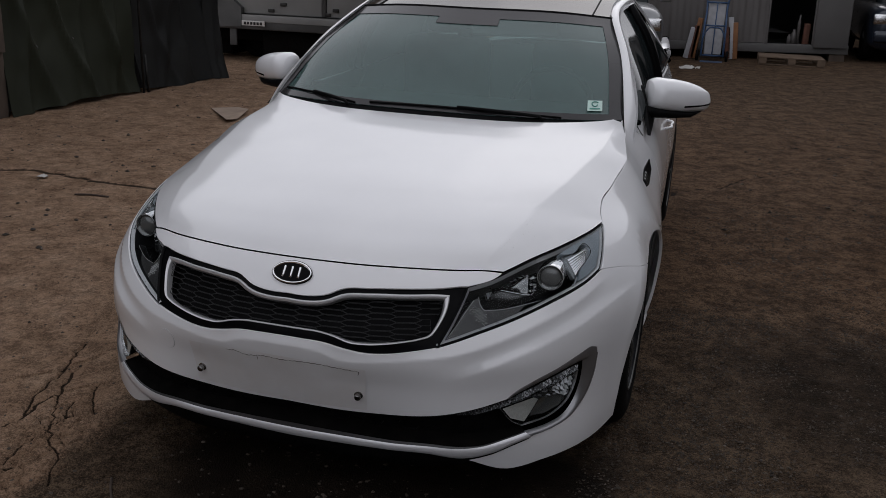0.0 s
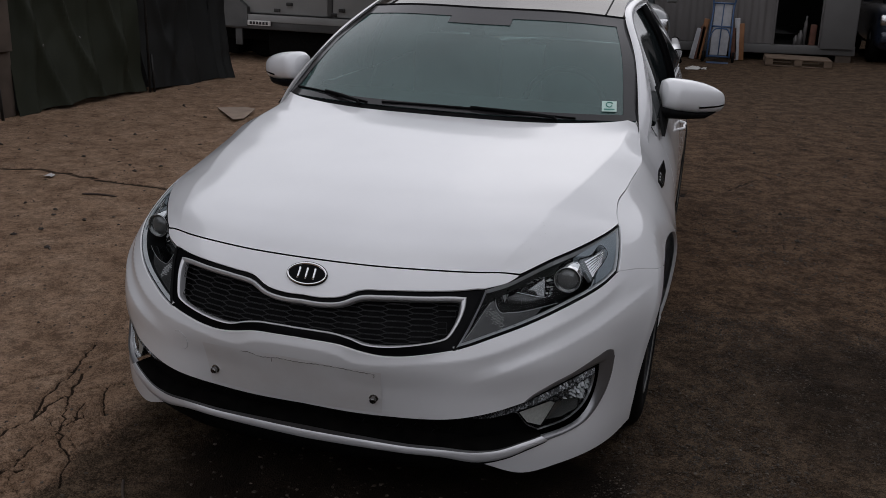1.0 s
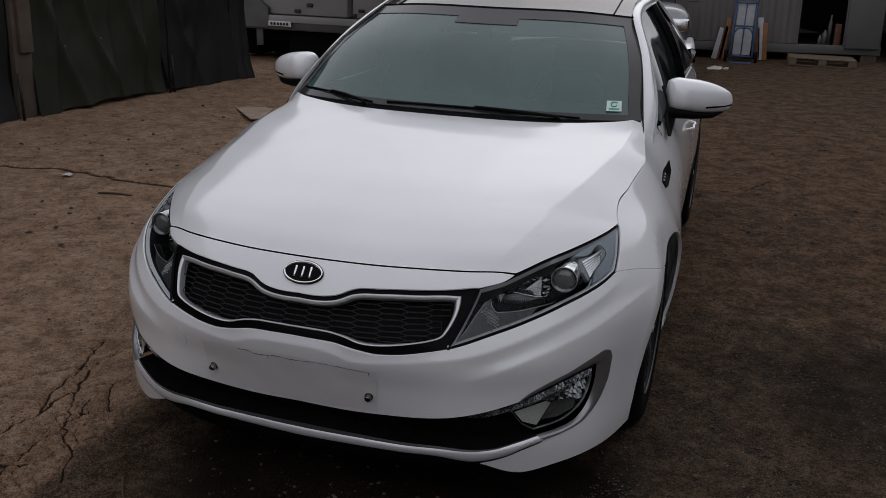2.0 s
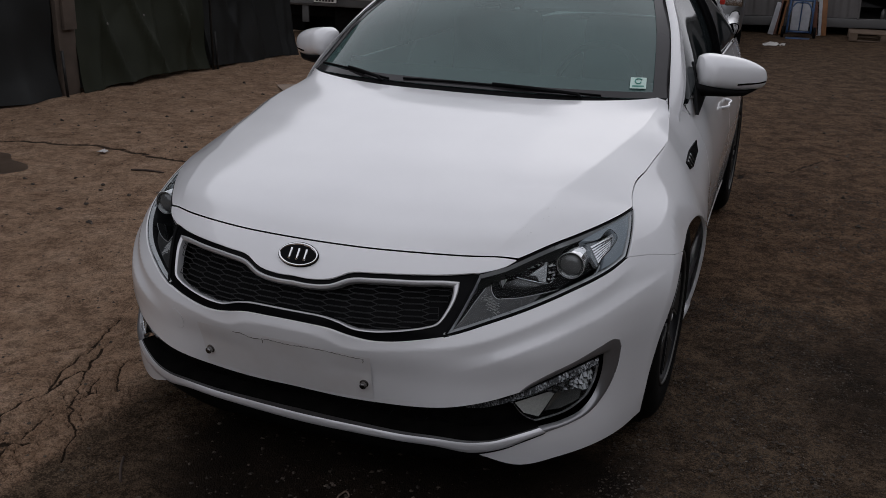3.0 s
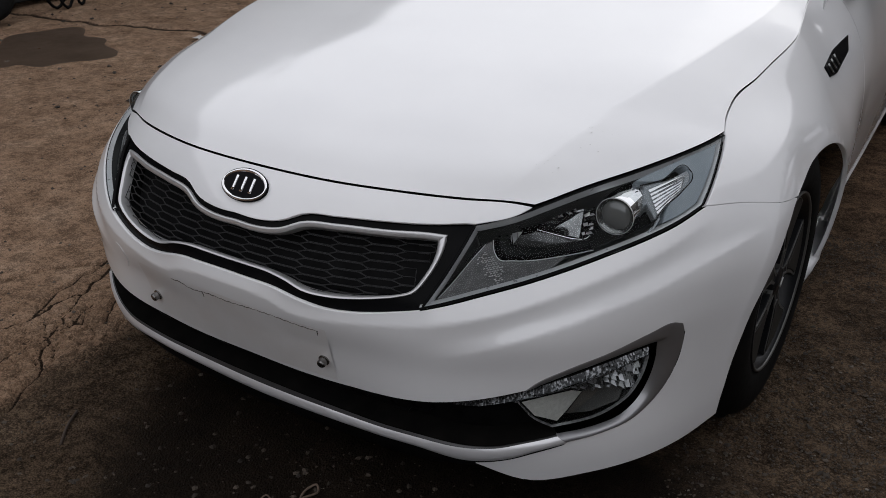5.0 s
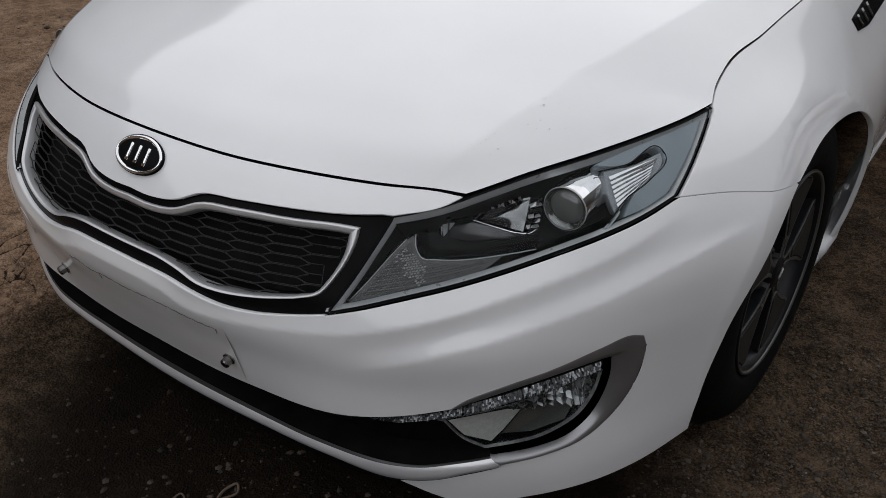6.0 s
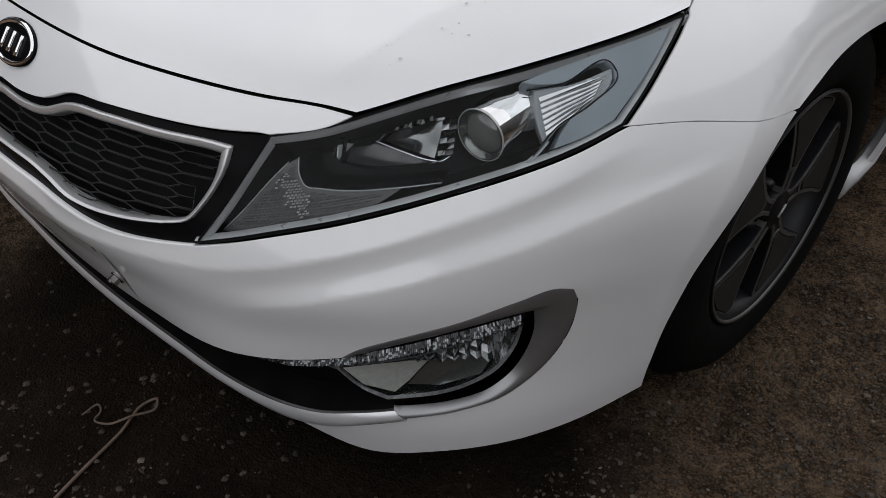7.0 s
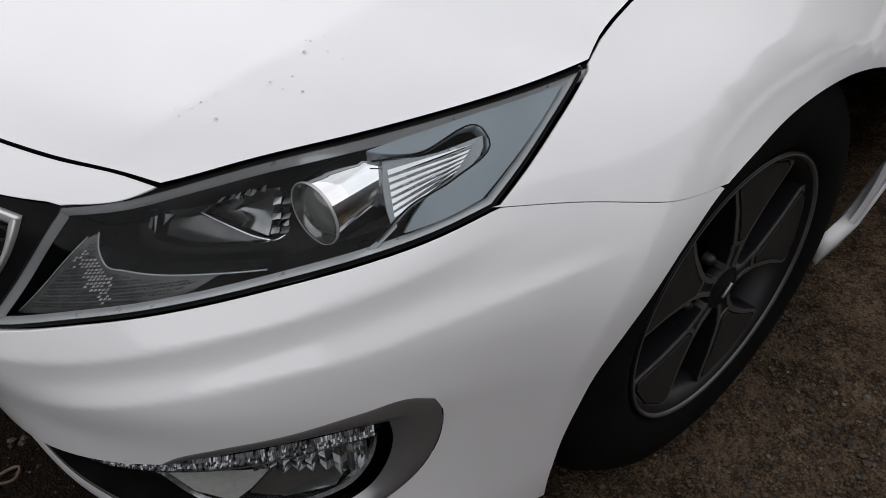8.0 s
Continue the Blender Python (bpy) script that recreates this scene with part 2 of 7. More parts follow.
def swage(s, z):
    """Two crests that run over the bumper below the headlights, each undercut; the upper one goes on under the grille as a brim."""
    s = np.abs(s)
    hi = spline(SW_S1, SW_Z1, s)
    lo = spline(SW_S2, SW_Z2, s)

    def ease(t):
        t = np.clip(t, 0, 1)
        return t * t * (3 - 2 * t)
    gap = np.maximum(hi - lo, 0.02)
    k = np.clip((hi - z) / gap, 0, 1)                     # 0 at the upper crest, 1 at the lower
    top, dip, low = 0.0048, -0.0022 * ease((s - 0.34) / 0.22), 0.0050 * ease((s - 0.38) / 0.20)

    def fall(t):
        return (1 - np.clip(t, 0, 1)) ** 1.5
    over = top * fall((z - hi) / 0.045)
    under = np.where(z > lo, np.where(k < 0.55, top + (dip - top) * (2 * ease(k / 0.55 * 0.5 + 0.5) - 1), dip + (low - dip) * np.clip((k - 0.55) / 0.45, 0, 1) ** 1.3), low * fall((lo - z) / 0.065))
    brim = np.where(z > hi, 0.0055 * fall((z - hi) / 0.026), 0.0055 * fall((hi - z) / 0.075))
    w = ease((s - 0.30) / 0.18)
    tail_hi, tail_lo = 1 - ease((s - 0.84) / 0.18), 1 - ease((s - 1.00) / 0.13)
    two = np.where(z > hi, over * tail_hi, under * np.where(k < 0.55, tail_hi, tail_hi + (tail_lo - tail_hi) * np.clip((k - 0.55) / 0.45, 0, 1)))
    return brim * (1 - w) + two * w


def skin(s, z):
    """Points of the outer skin: s runs from the nose's middle round the corner and back along the flank (minus: the other side)."""
    s, z = np.broadcast_arrays(np.asarray(s, float), np.asarray(z, float))
    shape, s, z = s.shape, s.ravel(), z.ravel()
    a = np.minimum(np.abs(s), SEND) / RREF
    r = radius(np.degrees(a), z) + swage(s, z)
    back = np.maximum(np.abs(s) - SEND, 0)
    w = np.clip((back - 0.12) / 0.45, 0, 1)
    w = w * w * (3 - 2 * w)
    r = r * (1 - w) + spline(LEV, DOOR, z) * w
    taper = np.clip((back - 0.5) / 1.6, 0, 1)
    r = r - 0.026 * taper * taper * (3 - 2 * taper) * np.clip((1.02 - z) / 0.3, 0, 1) - np.where(back > 1.9, 0.035 * (back - 1.9) ** 2, 0)
    p = np.stack([np.sign(s) * r * np.sin(a), AX - r * np.cos(a) + back, z], axis=1)
    reach = np.hypot(p[:, 1] - 0.030, z - 0.300)         # round the front wheel arch the skin folds in along a crease
    t = (reach - 0.352) / 0.042
    fold = np.where(t < 1, 0.0055 * np.clip(t, -0.4, 1) + 0.0045, 0.010 * (1 - np.clip((reach - 0.394) / 0.14, 0, 1)) ** 2)
    p[:, 0] += np.sign(s) * np.where(p[:, 1] > -0.42, fold * np.clip((z - 0.12) / 0.1, 0, 1) * np.clip((p[:, 1] + 0.42) / 0.15, 0, 1), 0)
    return p.reshape(shape + (3,))


# ---- building helpers ----
def part(name, data, material, parent=None, label="", smooth=True):
    """Links (vertices, faces) or (vertices, faces, normals), or a bmesh, as one mesh object under a thing or a part."""
    me = bpy.data.meshes.new(name)
    normals = None
    if isinstance(data, bmesh.types.BMesh):
        data.to_mesh(me)
        data.free()
    else:
        if len(data) == 3:
            normals = data[2]
        me.from_pydata([tuple(map(float, v)) for v in data[0]], [], [tuple(map(int, f)) for f in data[1]])
    me.materials.append(material)
    if smooth:
        me.polygons.foreach_set("use_smooth", [True] * len(me.polygons))
    if normals is not None:
        me.normals_split_custom_set_from_vertices([tuple(map(float, n)) for n in normals])
    ob = new(name, me)
    if parent is not None:
        ob.parent = parent
    if label:
        ob["label"] = label
    return ob


def joined(*pieces):
    """Several (vertices, faces[, normals]) as one."""
    vs, fs, ns, k = [], [], [], 0
    for p in pieces:
        vs.extend(p[0])
        fs.extend([tuple(i + k for i in f) for f in p[1]])
        if len(p) == 3:
            ns.extend(p[2])
        k += len(p[0])
    return (vs, fs, ns) if len(ns) == len(vs) else (vs, fs)


def curve_through(points, n=40):
    """n points spread evenly along a smooth line through the given ones (any dimension)."""
    p = np.asarray(points, float)
    k = np.concatenate([[0], np.cumsum(np.linalg.norm(np.diff(p, axis=0), axis=1))])
    return spline(k, p, np.linspace(0, k[-1], n))


def unit(v):
    v = np.asarray(v, float)
    return v / np.maximum(np.linalg.norm(v, axis=-1, keepdims=True), 1e-12)


def skin_normal(s, z):
    e = 0.004
    a = skin(np.asarray(s) + e, z) - skin(np.asarray(s) - e, z)
    b = skin(s, np.asarray(z) + e) - skin(s, np.asarray(z) - e)
    return unit(np.cross(a, b))


def off(s, z, d):
    return skin(s, z) + skin_normal(s, z) * np.asarray(d)[..., None]


def inside(poly, q):
    """Which of the points q lie inside the closed polygon."""
    x, y = q[:, 0], q[:, 1]
    hit = np.zeros(len(q), bool)
    px, py = poly[:, 0], poly[:, 1]
    for i in range(len(poly)):
        x1, y1, x2, y2 = px[i - 1], py[i - 1], px[i], py[i]
        c = (y1 > y) != (y2 > y)
        hit ^= c & (x < (x2 - x1) * (y - y1) / (y2 - y1 + 1e-15) + x1)
    return hit


def trimmed(outline, place, normal, step=0.016, depth=0.006, holes=()):
    """A panel cut out of a surface: place and normal map (u, v) to the surface. The rim is turned in by depth."""
    from mathutils.geometry import delaunay_2d_cdt
    loops = [np.asarray(o, float) for o in (outline, *holes)]
    lo, hi = loops[0].min(0), loops[0].max(0)
    gx, gy = np.meshgrid(np.arange(lo[0], hi[0], step), np.arange(lo[1], hi[1], step * 0.9))
    gx[1::2] += step / 2
    q = np.stack([gx.ravel(), gy.ravel()], 1)
    ok = inside(loops[0], q)
    for h in loops[1:]:
        ok &= ~inside(h, q)
    q = q[ok]
    edge = np.concatenate(loops)
    if len(q):
        near = np.min(np.linalg.norm(q[:, None] - edge[None], axis=2), axis=1) if len(q) * len(edge) < 4e7 else np.full(len(q), 1.0)
        q = q[near > step * 0.45]
    pts = np.concatenate([edge, q])
    cons, k = [], 0
    for l in loops:
        cons += [(k + i, k + (i + 1) % len(l)) for i in range(len(l))]
        k += len(l)
    vv, _, ff, *_ = delaunay_2d_cdt([Vector(p) for p in pts], cons, [], 0, 1e-7)
    vv = np.array([(v.x, v.y) for v in vv])
    ff = np.array([f for f in ff if len(f) == 3])
    cen = vv[ff].mean(1)
    ok = inside(loops[0], cen)
    for h in loops[1:]:
        ok &= ~inside(h, cen)
    ff = ff[ok]
    # all faces turn the same way
    a, b, c = vv[ff[:, 0]], vv[ff[:, 1]], vv[ff[:, 2]]
    flip = ((b - a)[:, 0] * (c - a)[:, 1] - (b - a)[:, 1] * (c - a)[:, 0]) < 0
    ff[flip] = ff[flip][:, ::-1]
    P, N = place(vv), normal(vv)
    out = [(P, ff, N)]
    if depth:
        for l in loops:
            p, n = place(l), normal(l)
            t = unit(np.roll(p, -1, 0) - np.roll(p, 1, 0))
            area = 0.5 * np.sum(l[:, 0] * np.roll(l[:, 1], -1) - l[:, 1] * np.roll(l[:, 0], -1))
            m = unit(np.cross(t, n)) * (1 if area > 0 else -1) * (1 if l is loops[0] else -1)
            c = len(l)
            vs = np.concatenate([p, p - n * depth * 0.35 + m * 0.0006, p - n * depth])
            ns = np.concatenate([unit(n + 0.2 * m), unit(n * 0.4 + m), m])
            fs = []
            for r in range(2):
                for i in range(c):
                    j = (i + 1) % c
                    quad = (r * c + i, r * c + j, (r + 1) * c + j, (r + 1) * c + i)
                    fs.append(quad[::-1] if (area > 0) == (l is loops[0]) else quad)
            out.append((vs, fs, ns))
    return joined(*out)


def skin_panel(outline, d=0.0, step=0.016, depth=0.006, holes=()):
    return trimmed(outline, lambda q: off(q[:, 0], q[:, 1], np.full(len(q), d)), lambda q: skin_normal(q[:, 0], q[:, 1]), step, depth, holes)


def flipped(points):
    """A half outline and its mirror as one closed outline; the first and last point lie on the middle line."""
    p = np.asarray(points, float)
    m = p[::-1] * (-1, 1)
    a = p
    if abs(p[0, 0]) < 1e-9:
        m = m[:-1]
    if abs(p[-1, 0]) < 1e-9:
        m = m[1:]
    return np.concatenate([a, m])


def mirror(data):
    """The same piece on the other side of the car."""
    v = np.asarray(data[0], float) * (-1, 1, 1)
    f = [tuple(g)[::-1] for g in data[1]]
    return (v, f, np.asarray(data[2], float) * (-1, 1, 1)) if len(data) == 3 else (v, f)


def grid_faces(n, m, closed=False):
    fs = []
    for i in range(n - 1):
        for j in range(m if closed else m - 1):
            k = (j + 1) % m
            fs.append((i * m + j, i * m + k, (i + 1) * m + k, (i + 1) * m + j))
    return fs


def sheet(P, back=0.0):
    """A smooth sheet from a grid of points (rows x columns x 3); back: thickness behind it."""
    P = np.asarray(P, float)
    n, m = P.shape[:2]
    N = unit(np.cross(np.gradient(P, axis=1), np.gradient(P, axis=0)))
    fs = grid_faces(n, m)
    top = (P.reshape(-1, 3), fs, N.reshape(-1, 3))
    if not back:
        return top
    rim = [(0, j) for j in range(m)] + [(i, m - 1) for i in range(1, n)] + [(n - 1, j) for j in range(m - 2, -1, -1)] + [(i, 0) for i in range(n - 2, 0, -1)]
    a = np.array([P[i, j] for i, j in rim])
    b = np.array([P[i, j] - N[i, j] * back for i, j in rim])
    c = len(rim)
    side = (np.concatenate([a, b]), [(i, (i + 1) % c, c + (i + 1) % c, c + i) for i in range(c)], np.concatenate([unit(a - a.mean(0))] * 2))
    return joined(top, side)


def ribbon(a, da, b, db, rows=5, bulge=0.0, closed=False):
    """A strip on the skin from the line a (at height da over it) to the line b (at db)."""
    a, b = np.asarray(a, float), np.asarray(b, float)
    P = []
    for t in np.linspace(0, 1, rows):
        q = a * (1 - t) + b * t
        d = np.asarray(da) * (1 - t) + np.asarray(db) * t + bulge * 4 * t * (1 - t)
        P.append(off(q[:, 0], q[:, 1], np.broadcast_to(d, (len(q),))))
    P = np.array(P)
    if closed:
        P = np.concatenate([P, P[:, :1]], axis=1)
    return sheet(P)


def coons(c0, c1, d0, d1, n=40, bow=1.0):
    """A patch between the lines c0 (v=0), c1 (v=1), d0 (u=0) and d1 (u=1), each n points; bow above 1 rounds it off towards d0."""
    u = np.linspace(0, 1, n)[None, :, None]
    v = np.linspace(0, 1, n)[:, None, None]
    A = (1 - v) * c0[None] + v * c1[None]
    u = u ** bow
    B = (1 - u) * d0[:, None] + u * d1[:, None]
    C = (1 - u) * (1 - v) * c0[0] + u * (1 - v) * c0[-1] + (1 - u) * v * c1[0] + u * v * c1[-1]
    return A + B - C


def lathe(profile, n=64):
    """Turns (radius, along) round the x axis."""
    p = np.asarray(profile, float)
    a = np.linspace(0, 2 * np.pi, n, endpoint=False)
    P = np.stack([np.broadcast_to(p[:, 1][:, None], (len(p), n)), p[:, 0][:, None] * np.cos(a), p[:, 0][:, None] * np.sin(a)], axis=2)
    return P.reshape(-1, 3), grid_faces(len(p), n, True)


def tube(points, r, n=8):
    """A round bar along a line; r may vary along it."""
    p = np.asarray(points, float)
    r = np.broadcast_to(np.asarray(r, float), (len(p),))
    t = unit(np.gradient(p, axis=0))
    up = np.where(np.abs(t[:, 2:3]) > 0.9, np.array([[1.0, 0, 0]]), np.array([[0, 0, 1.0]]))
    x = unit(np.cross(t, up))
    y = np.cross(x, t)
    a = np.linspace(0, 2 * np.pi, n, endpoint=False)
    P = p[:, None] + r[:, None, None] * (np.cos(a)[None, :, None] * x[:, None] + np.sin(a)[None, :, None] * y[:, None])
    fs = grid_faces(len(p), n, True)
    fs += [tuple(range(n))[::-1], tuple((len(p) - 1) * n + i for i in range(n))]
    return P.reshape(-1, 3), fs


def block(lo, hi, bevel=0.0, turn=None):
    """A box with softened edges, as a bmesh piece (vertices, faces)."""
    bm = bmesh.new()
    bmesh.ops.create_cube(bm, size=1)
    lo, hi = Vector(lo), Vector(hi)
    for v in bm.verts:
        v.co = Vector([(lo[i] + hi[i]) / 2 + v.co[i] * (hi[i] - lo[i]) for i in range(3)])
    if bevel:
        bmesh.ops.bevel(bm, geom=bm.edges[:], offset=bevel, segments=2, affect="EDGES", profile=0.6)
    if turn is not None:
        bmesh.ops.transform(bm, matrix=turn, verts=bm.verts[:])
    bm.verts.index_update()
    out = ([tuple(v.co) for v in bm.verts], [tuple(v.index for v in f.verts) for f in bm.faces])
    bm.free()
    return out


def moved(data, m):
    m = np.array(m)
    v = np.asarray(data[0], float) @ m[:3, :3].T + m[:3, 3]
    return (v, data[1], np.asarray(data[2]) @ m[:3, :3].T) if len(data) == 3 else (v, data[1])


def thing(name, label, category, group="", kind="", at=(0, 0, 0)):
    ob = new(name)
    ob.empty_display_size = 0.1
    ob.location = at
    return tagged(ob, label, category, group, kind)


# ---- the white sedan ----
HUB_X, HUB_Z, ARCH_Y, ARCH_Z, ARCH_R = 0.905, 0.320, 0.030, 0.300, 0.352
car = thing("sedan", "pearl white sedan with black honeycomb grille and no number plate", "car")

# outlines on the skin as (s, z), one side
LAMP_TOP = [(0.476, 0.657), (0.556, 0.672), (0.589, 0.681), (0.671, 0.700), (0.801, 0.717), (0.901, 0.727), (1.080, 0.741)]
LAMP_BACK = [(1.080, 0.741), (1.022, 0.703), (0.977, 0.669), (0.942, 0.643)]
LAMP_LOW = [(0.942, 0.643), (0.885, 0.630), (0.795, 0.613), (0.715, 0.598), (0.640, 0.581), (0.568, 0.563), (0.495, 0.544), (0.436, 0.526), (0.392, 0.513)]
LAMP_IN = [(0.392, 0.513), (0.430, 0.575), (0.476, 0.657)]
NOSE_LOW = [(0.0, 0.618), (0.045, 0.617), (0.104, 0.625), (0.150, 0.644), (0.218, 0.649), (0.314, 0.652), (0.400, 0.654), (0.476, 0.658)]
MOUTH_LOW = [(0.0, 0.512), (0.055, 0.511), (0.114, 0.507), (0.172, 0.493), (0.210, 0.487), (0.265, 0.489), (0.335, 0.500), (0.392, 0.511)]
RING_TOP = [(0.0, 0.608), (0.045, 0.607), (0.103, 0.614), (0.150, 0.633), (0.220, 0.639), (0.318, 0.641), (0.403, 0.642), (0.428, 0.640)]
RING_SIDE = [(0.428, 0.640), (0.427, 0.628), (0.401, 0.567), (0.380, 0.541), (0.342, 0.528)]
RING_LOW = [(0.342, 0.528), (0.280, 0.517), (0.222, 0.511), (0.178, 0.513), (0.140, 0.526), (0.105, 0.533), (0.050, 0.535), (0.0, 0.535)]
BUMPER_LOW = [(0.0, 0.287), (0.150, 0.285), (0.310, 0.295), (0.420, 0.310), (0.490, 0.325), (0.574, 0.349)]
FOG_TOP = [(0.574, 0.349), (0.590, 0.364), (0.646, 0.393), (0.722, 0.416), (0.799, 0.439), (0.849, 0.448), (0.874, 0.438)]
FOG_SIDE = [(0.874, 0.438), (0.882, 0.417), (0.877, 0.358), (0.851, 0.303), (0.817, 0.267), (0.782, 0.243), (0.730, 0.228), (0.647, 0.214)]
TRIM_TOP = [(0.0, 0.200), (0.150, 0.197), (0.280, 0.194), (0.380, 0.200), (0.470, 0.195), (0.520, 0.201), (0.574, 0.218), (0.635, 0.2335)]
TRIM_LOW = [(0.0, 0.158), (0.150, 0.160), (0.280, 0.162), (0.380, 0.168), (0.470, 0.157), (0.550, 0.176), (0.600, 0.198), (0.653, 0.2135)]
CHIN = [(1.020, 0.150), (0.940, 0.138), (0.830, 0.136), (0.700, 0.128), (0.585, 0.116), (0.490, 0.150)]
ARCH = [(1.020, 0.150), (1.022, 0.200), (1.032, 0.270), (1.050, 0.340), (1.074, 0.410), (1.102, 0.458), (1.140, 0.508), (1.180, 0.548), (1.228, 0.580), (1.345, 0.612), (1.495, 0.627), (1.600, 0.624), (1.700, 0.600), (1.785, 0.545), (1.835, 0.460), (1.860, 0.350), (1.865, 0.190)]
SEAM = [(0.942, 0.643), (1.048, 0.631), (1.200, 0.603), (1.262, 0.594)]
SHUT = [(1.080, 0.741), (1.098, 0.752), (1.164, 0.776), (1.350, 0.804), (1.560, 0.834), (1.765, 0.868), (1.900, 0.897), (1.960, 0.918), (1.976, 0.945)]


def arch_line(yc, a0, a1, n=40, r=ARCH_R, wide=0.93):
    """Part of a wheel arch's edge as (s, z); angles in degrees from straight back, turning up."""
    a = np.radians(np.linspace(a0, a1, n))
    y, z = yc + r * np.cos(a), ARCH_Z + r * np.sin(a)
    s = np.where(y < AX, RREF * np.arctan2(wide, AX - y), SEND + y - AX)
    return np.stack([s, z], 1)


def line(*runs, n=30):
    """Joins smooth runs into one outline, without doubling the corners."""
    out = []
    for r in runs:
        c = curve_through(r, n) if len(r) > 2 else np.asarray(r, float)
        out.append(c if not len(out) else c[1:])
    return np.concatenate(out)


def inset(closed, d):
    """A closed outline drawn in by d."""
    p = np.asarray(closed, float)
    t = unit(np.roll(p, -1, 0) - np.roll(p, 1, 0))
    n = np.stack([-t[:, 1], t[:, 0]], 1)
    area = 0.5 * np.sum(p[:, 0] * np.roll(p[:, 1], -1) - p[:, 1] * np.roll(p[:, 0], -1))
    return p + n * d * (1 if area > 0 else -1)


def both(name, data, material, parent=car, label="", smooth=True):
    """A part on the camera's side and its twin on the other."""
    a = part(name, data, material, parent, label, smooth)
    b = part(name, mirror(data), material, parent, label, smooth)
    return a, b


GAP = 0.0025
# bumper cover
arch_all = curve_through(ARCH, 160)
arch_i = int(np.argmin(np.linalg.norm(arch_all - (1.262, 0.594), axis=1)))
arch_hit = arch_all[:arch_i][::-1]
half = np.concatenate([line(MOUTH_LOW, [(0.392, 0.511), (0.392, 0.509)], [(0.392, 0.509)] + [(a, b - 0.0042) for a, b in LAMP_LOW[::-1][1:]], [(a, b - 0.0008) for a, b in SEAM])[:-1],
                       arch_hit[:-1], line(CHIN, [(0.490, 0.150), (0.560, 0.172)], [(0.560, 0.172), (0.600, 0.191), (0.640, 0.206)], [(0.640, 0.206), (0.647, 0.209)], FOG_SIDE[::-1], FOG_TOP[::-1], BUMPER_LOW[::-1])])
bumper = part("bumper_cover", skin_panel(flipped(half), 0, 0.0072, 0.014), PAINT, car)
# nose panel over the grille
half = line([(0.0, 0.6974), (0.150, 0.6974), (0.300, 0.6954), (0.450, 0.6894), (0.545, 0.6845), (0.578, 0.679)], [(0.578, 0.679), (0.552, 0.669), (0.476, 0.656)], NOSE_LOW[::-1])
nose = part("nose_panel", skin_panel(flipped(half), 0, 0.014, 0.010), PAINT, car)
# fenders
arch_top = arch_all[arch_i:]
fender_out = np.concatenate([inset(np.concatenate([line([(a, b + 0.0006) for a, b in SEAM])[:-1], arch_top,
                             line([(2.085, 0.19), (2.105, 0.30), (2.125, 0.55), (2.130, 0.78), (2.080, 0.90), (2.000, 0.955)], [(2.000, 0.955), (1.985, 0.948)], [(a + 0.002, b - 0.0012) for a, b in SHUT[::-1]], [(a + 0.006, b - 0.003) for a, b in LAMP_BACK])[:-1]]), 0.0)])
both("front_fender", skin_panel(fender_out, 0, 0.018, 0.012), PAINT)
# dark shell behind all gaps
S, Z = np.meshgrid(np.linspace(-1.05, 1.05, 90), np.linspace(0.14, 0.69, 24))
part("inner_shell", sheet(off(S, Z, np.full(S.shape, -0.10))), LINER, car)

# hood
n_ = 96
front = skin(*curve_through([(0.0, 0.7008), (0.150, 0.7008), (0.300, 0.6988), (0.450, 0.6928), (0.548, 0.6876), (0.583, 0.6828)], n_).T)
edge = np.concatenate([curve_through([(0.583, 0.6828), (0.671, 0.7022), (0.801, 0.7188), (0.901, 0.7288), (1.082, 0.7432)], 26), curve_through([(1.082, 0.7432), (1.097, 0.7535), (1.161, 0.7775), (1.350, 0.8055), (1.560, 0.8355), (1.765, 0.8695), (1.900, 0.8985), (1.960, 0.9195), (1.974, 0.9460)], n_ - 25)[1:]])
edge = skin(*edge.T)
rear = curve_through([(0, 0.345, 0.941), (0.30, 0.356, 0.942), (0.56, 0.412, 0.944), (0.67, 0.470, 0.945), tuple(edge[-1])], n_)
mid = curve_through([tuple(front[0]), (0, -0.770, 0.735), (0, -0.690, 0.775), (0, -0.500, 0.828), (0, -0.150, 0.884), (0, 0.100, 0.917), (0, 0.345, 0.941)], n_)
patch = coons(front, rear, mid, edge, n_, 2.0)
bend = patch - mid[:, None]                  # ease the edge's corner at the lamp out of the middle of the sheet
soften = 0.5 * np.clip((0.93 - np.linspace(0, 1, n_)) / 0.25, 0, 1)[None, :, None]
for _ in range(140):
    bend[1:-1] += soften * (0.5 * (bend[:-2] + bend[2:]) - bend[1:-1])
patch = mid[:, None] + bend
v_ = np.linspace(0, 1, n_)[:, None]
ridge = np.interp(v_, (0, 0.03, 0.12, 0.25, 0.33, 0.40, 0.60, 0.74, 0.84, 0.93, 1), (0.885, 0.862, 0.820, 0.792, 0.822, 0.842, 0.860, 0.874, 0.898, 0.922, 0.945))
u_ = np.array([np.interp(np.arange(n_), (0, int(0.8 * n_), n_ - 1), (0, r, 1)) for r in ridge[:, 0]])      # one column follows the crease
patch = np.array([[np.interp(uu, np.linspace(0, 1, n_), row[:, k]) for k in range(3)] for uu, row in zip(u_, patch)]).transpose(0, 2, 1)
peak = np.where(u_ < ridge, np.clip(1 - (ridge - u_) / 0.55, 0, 1) ** 1.5, np.clip(1 - (u_ - ridge) / np.maximum(1 - ridge, 0.02), 0, 1))
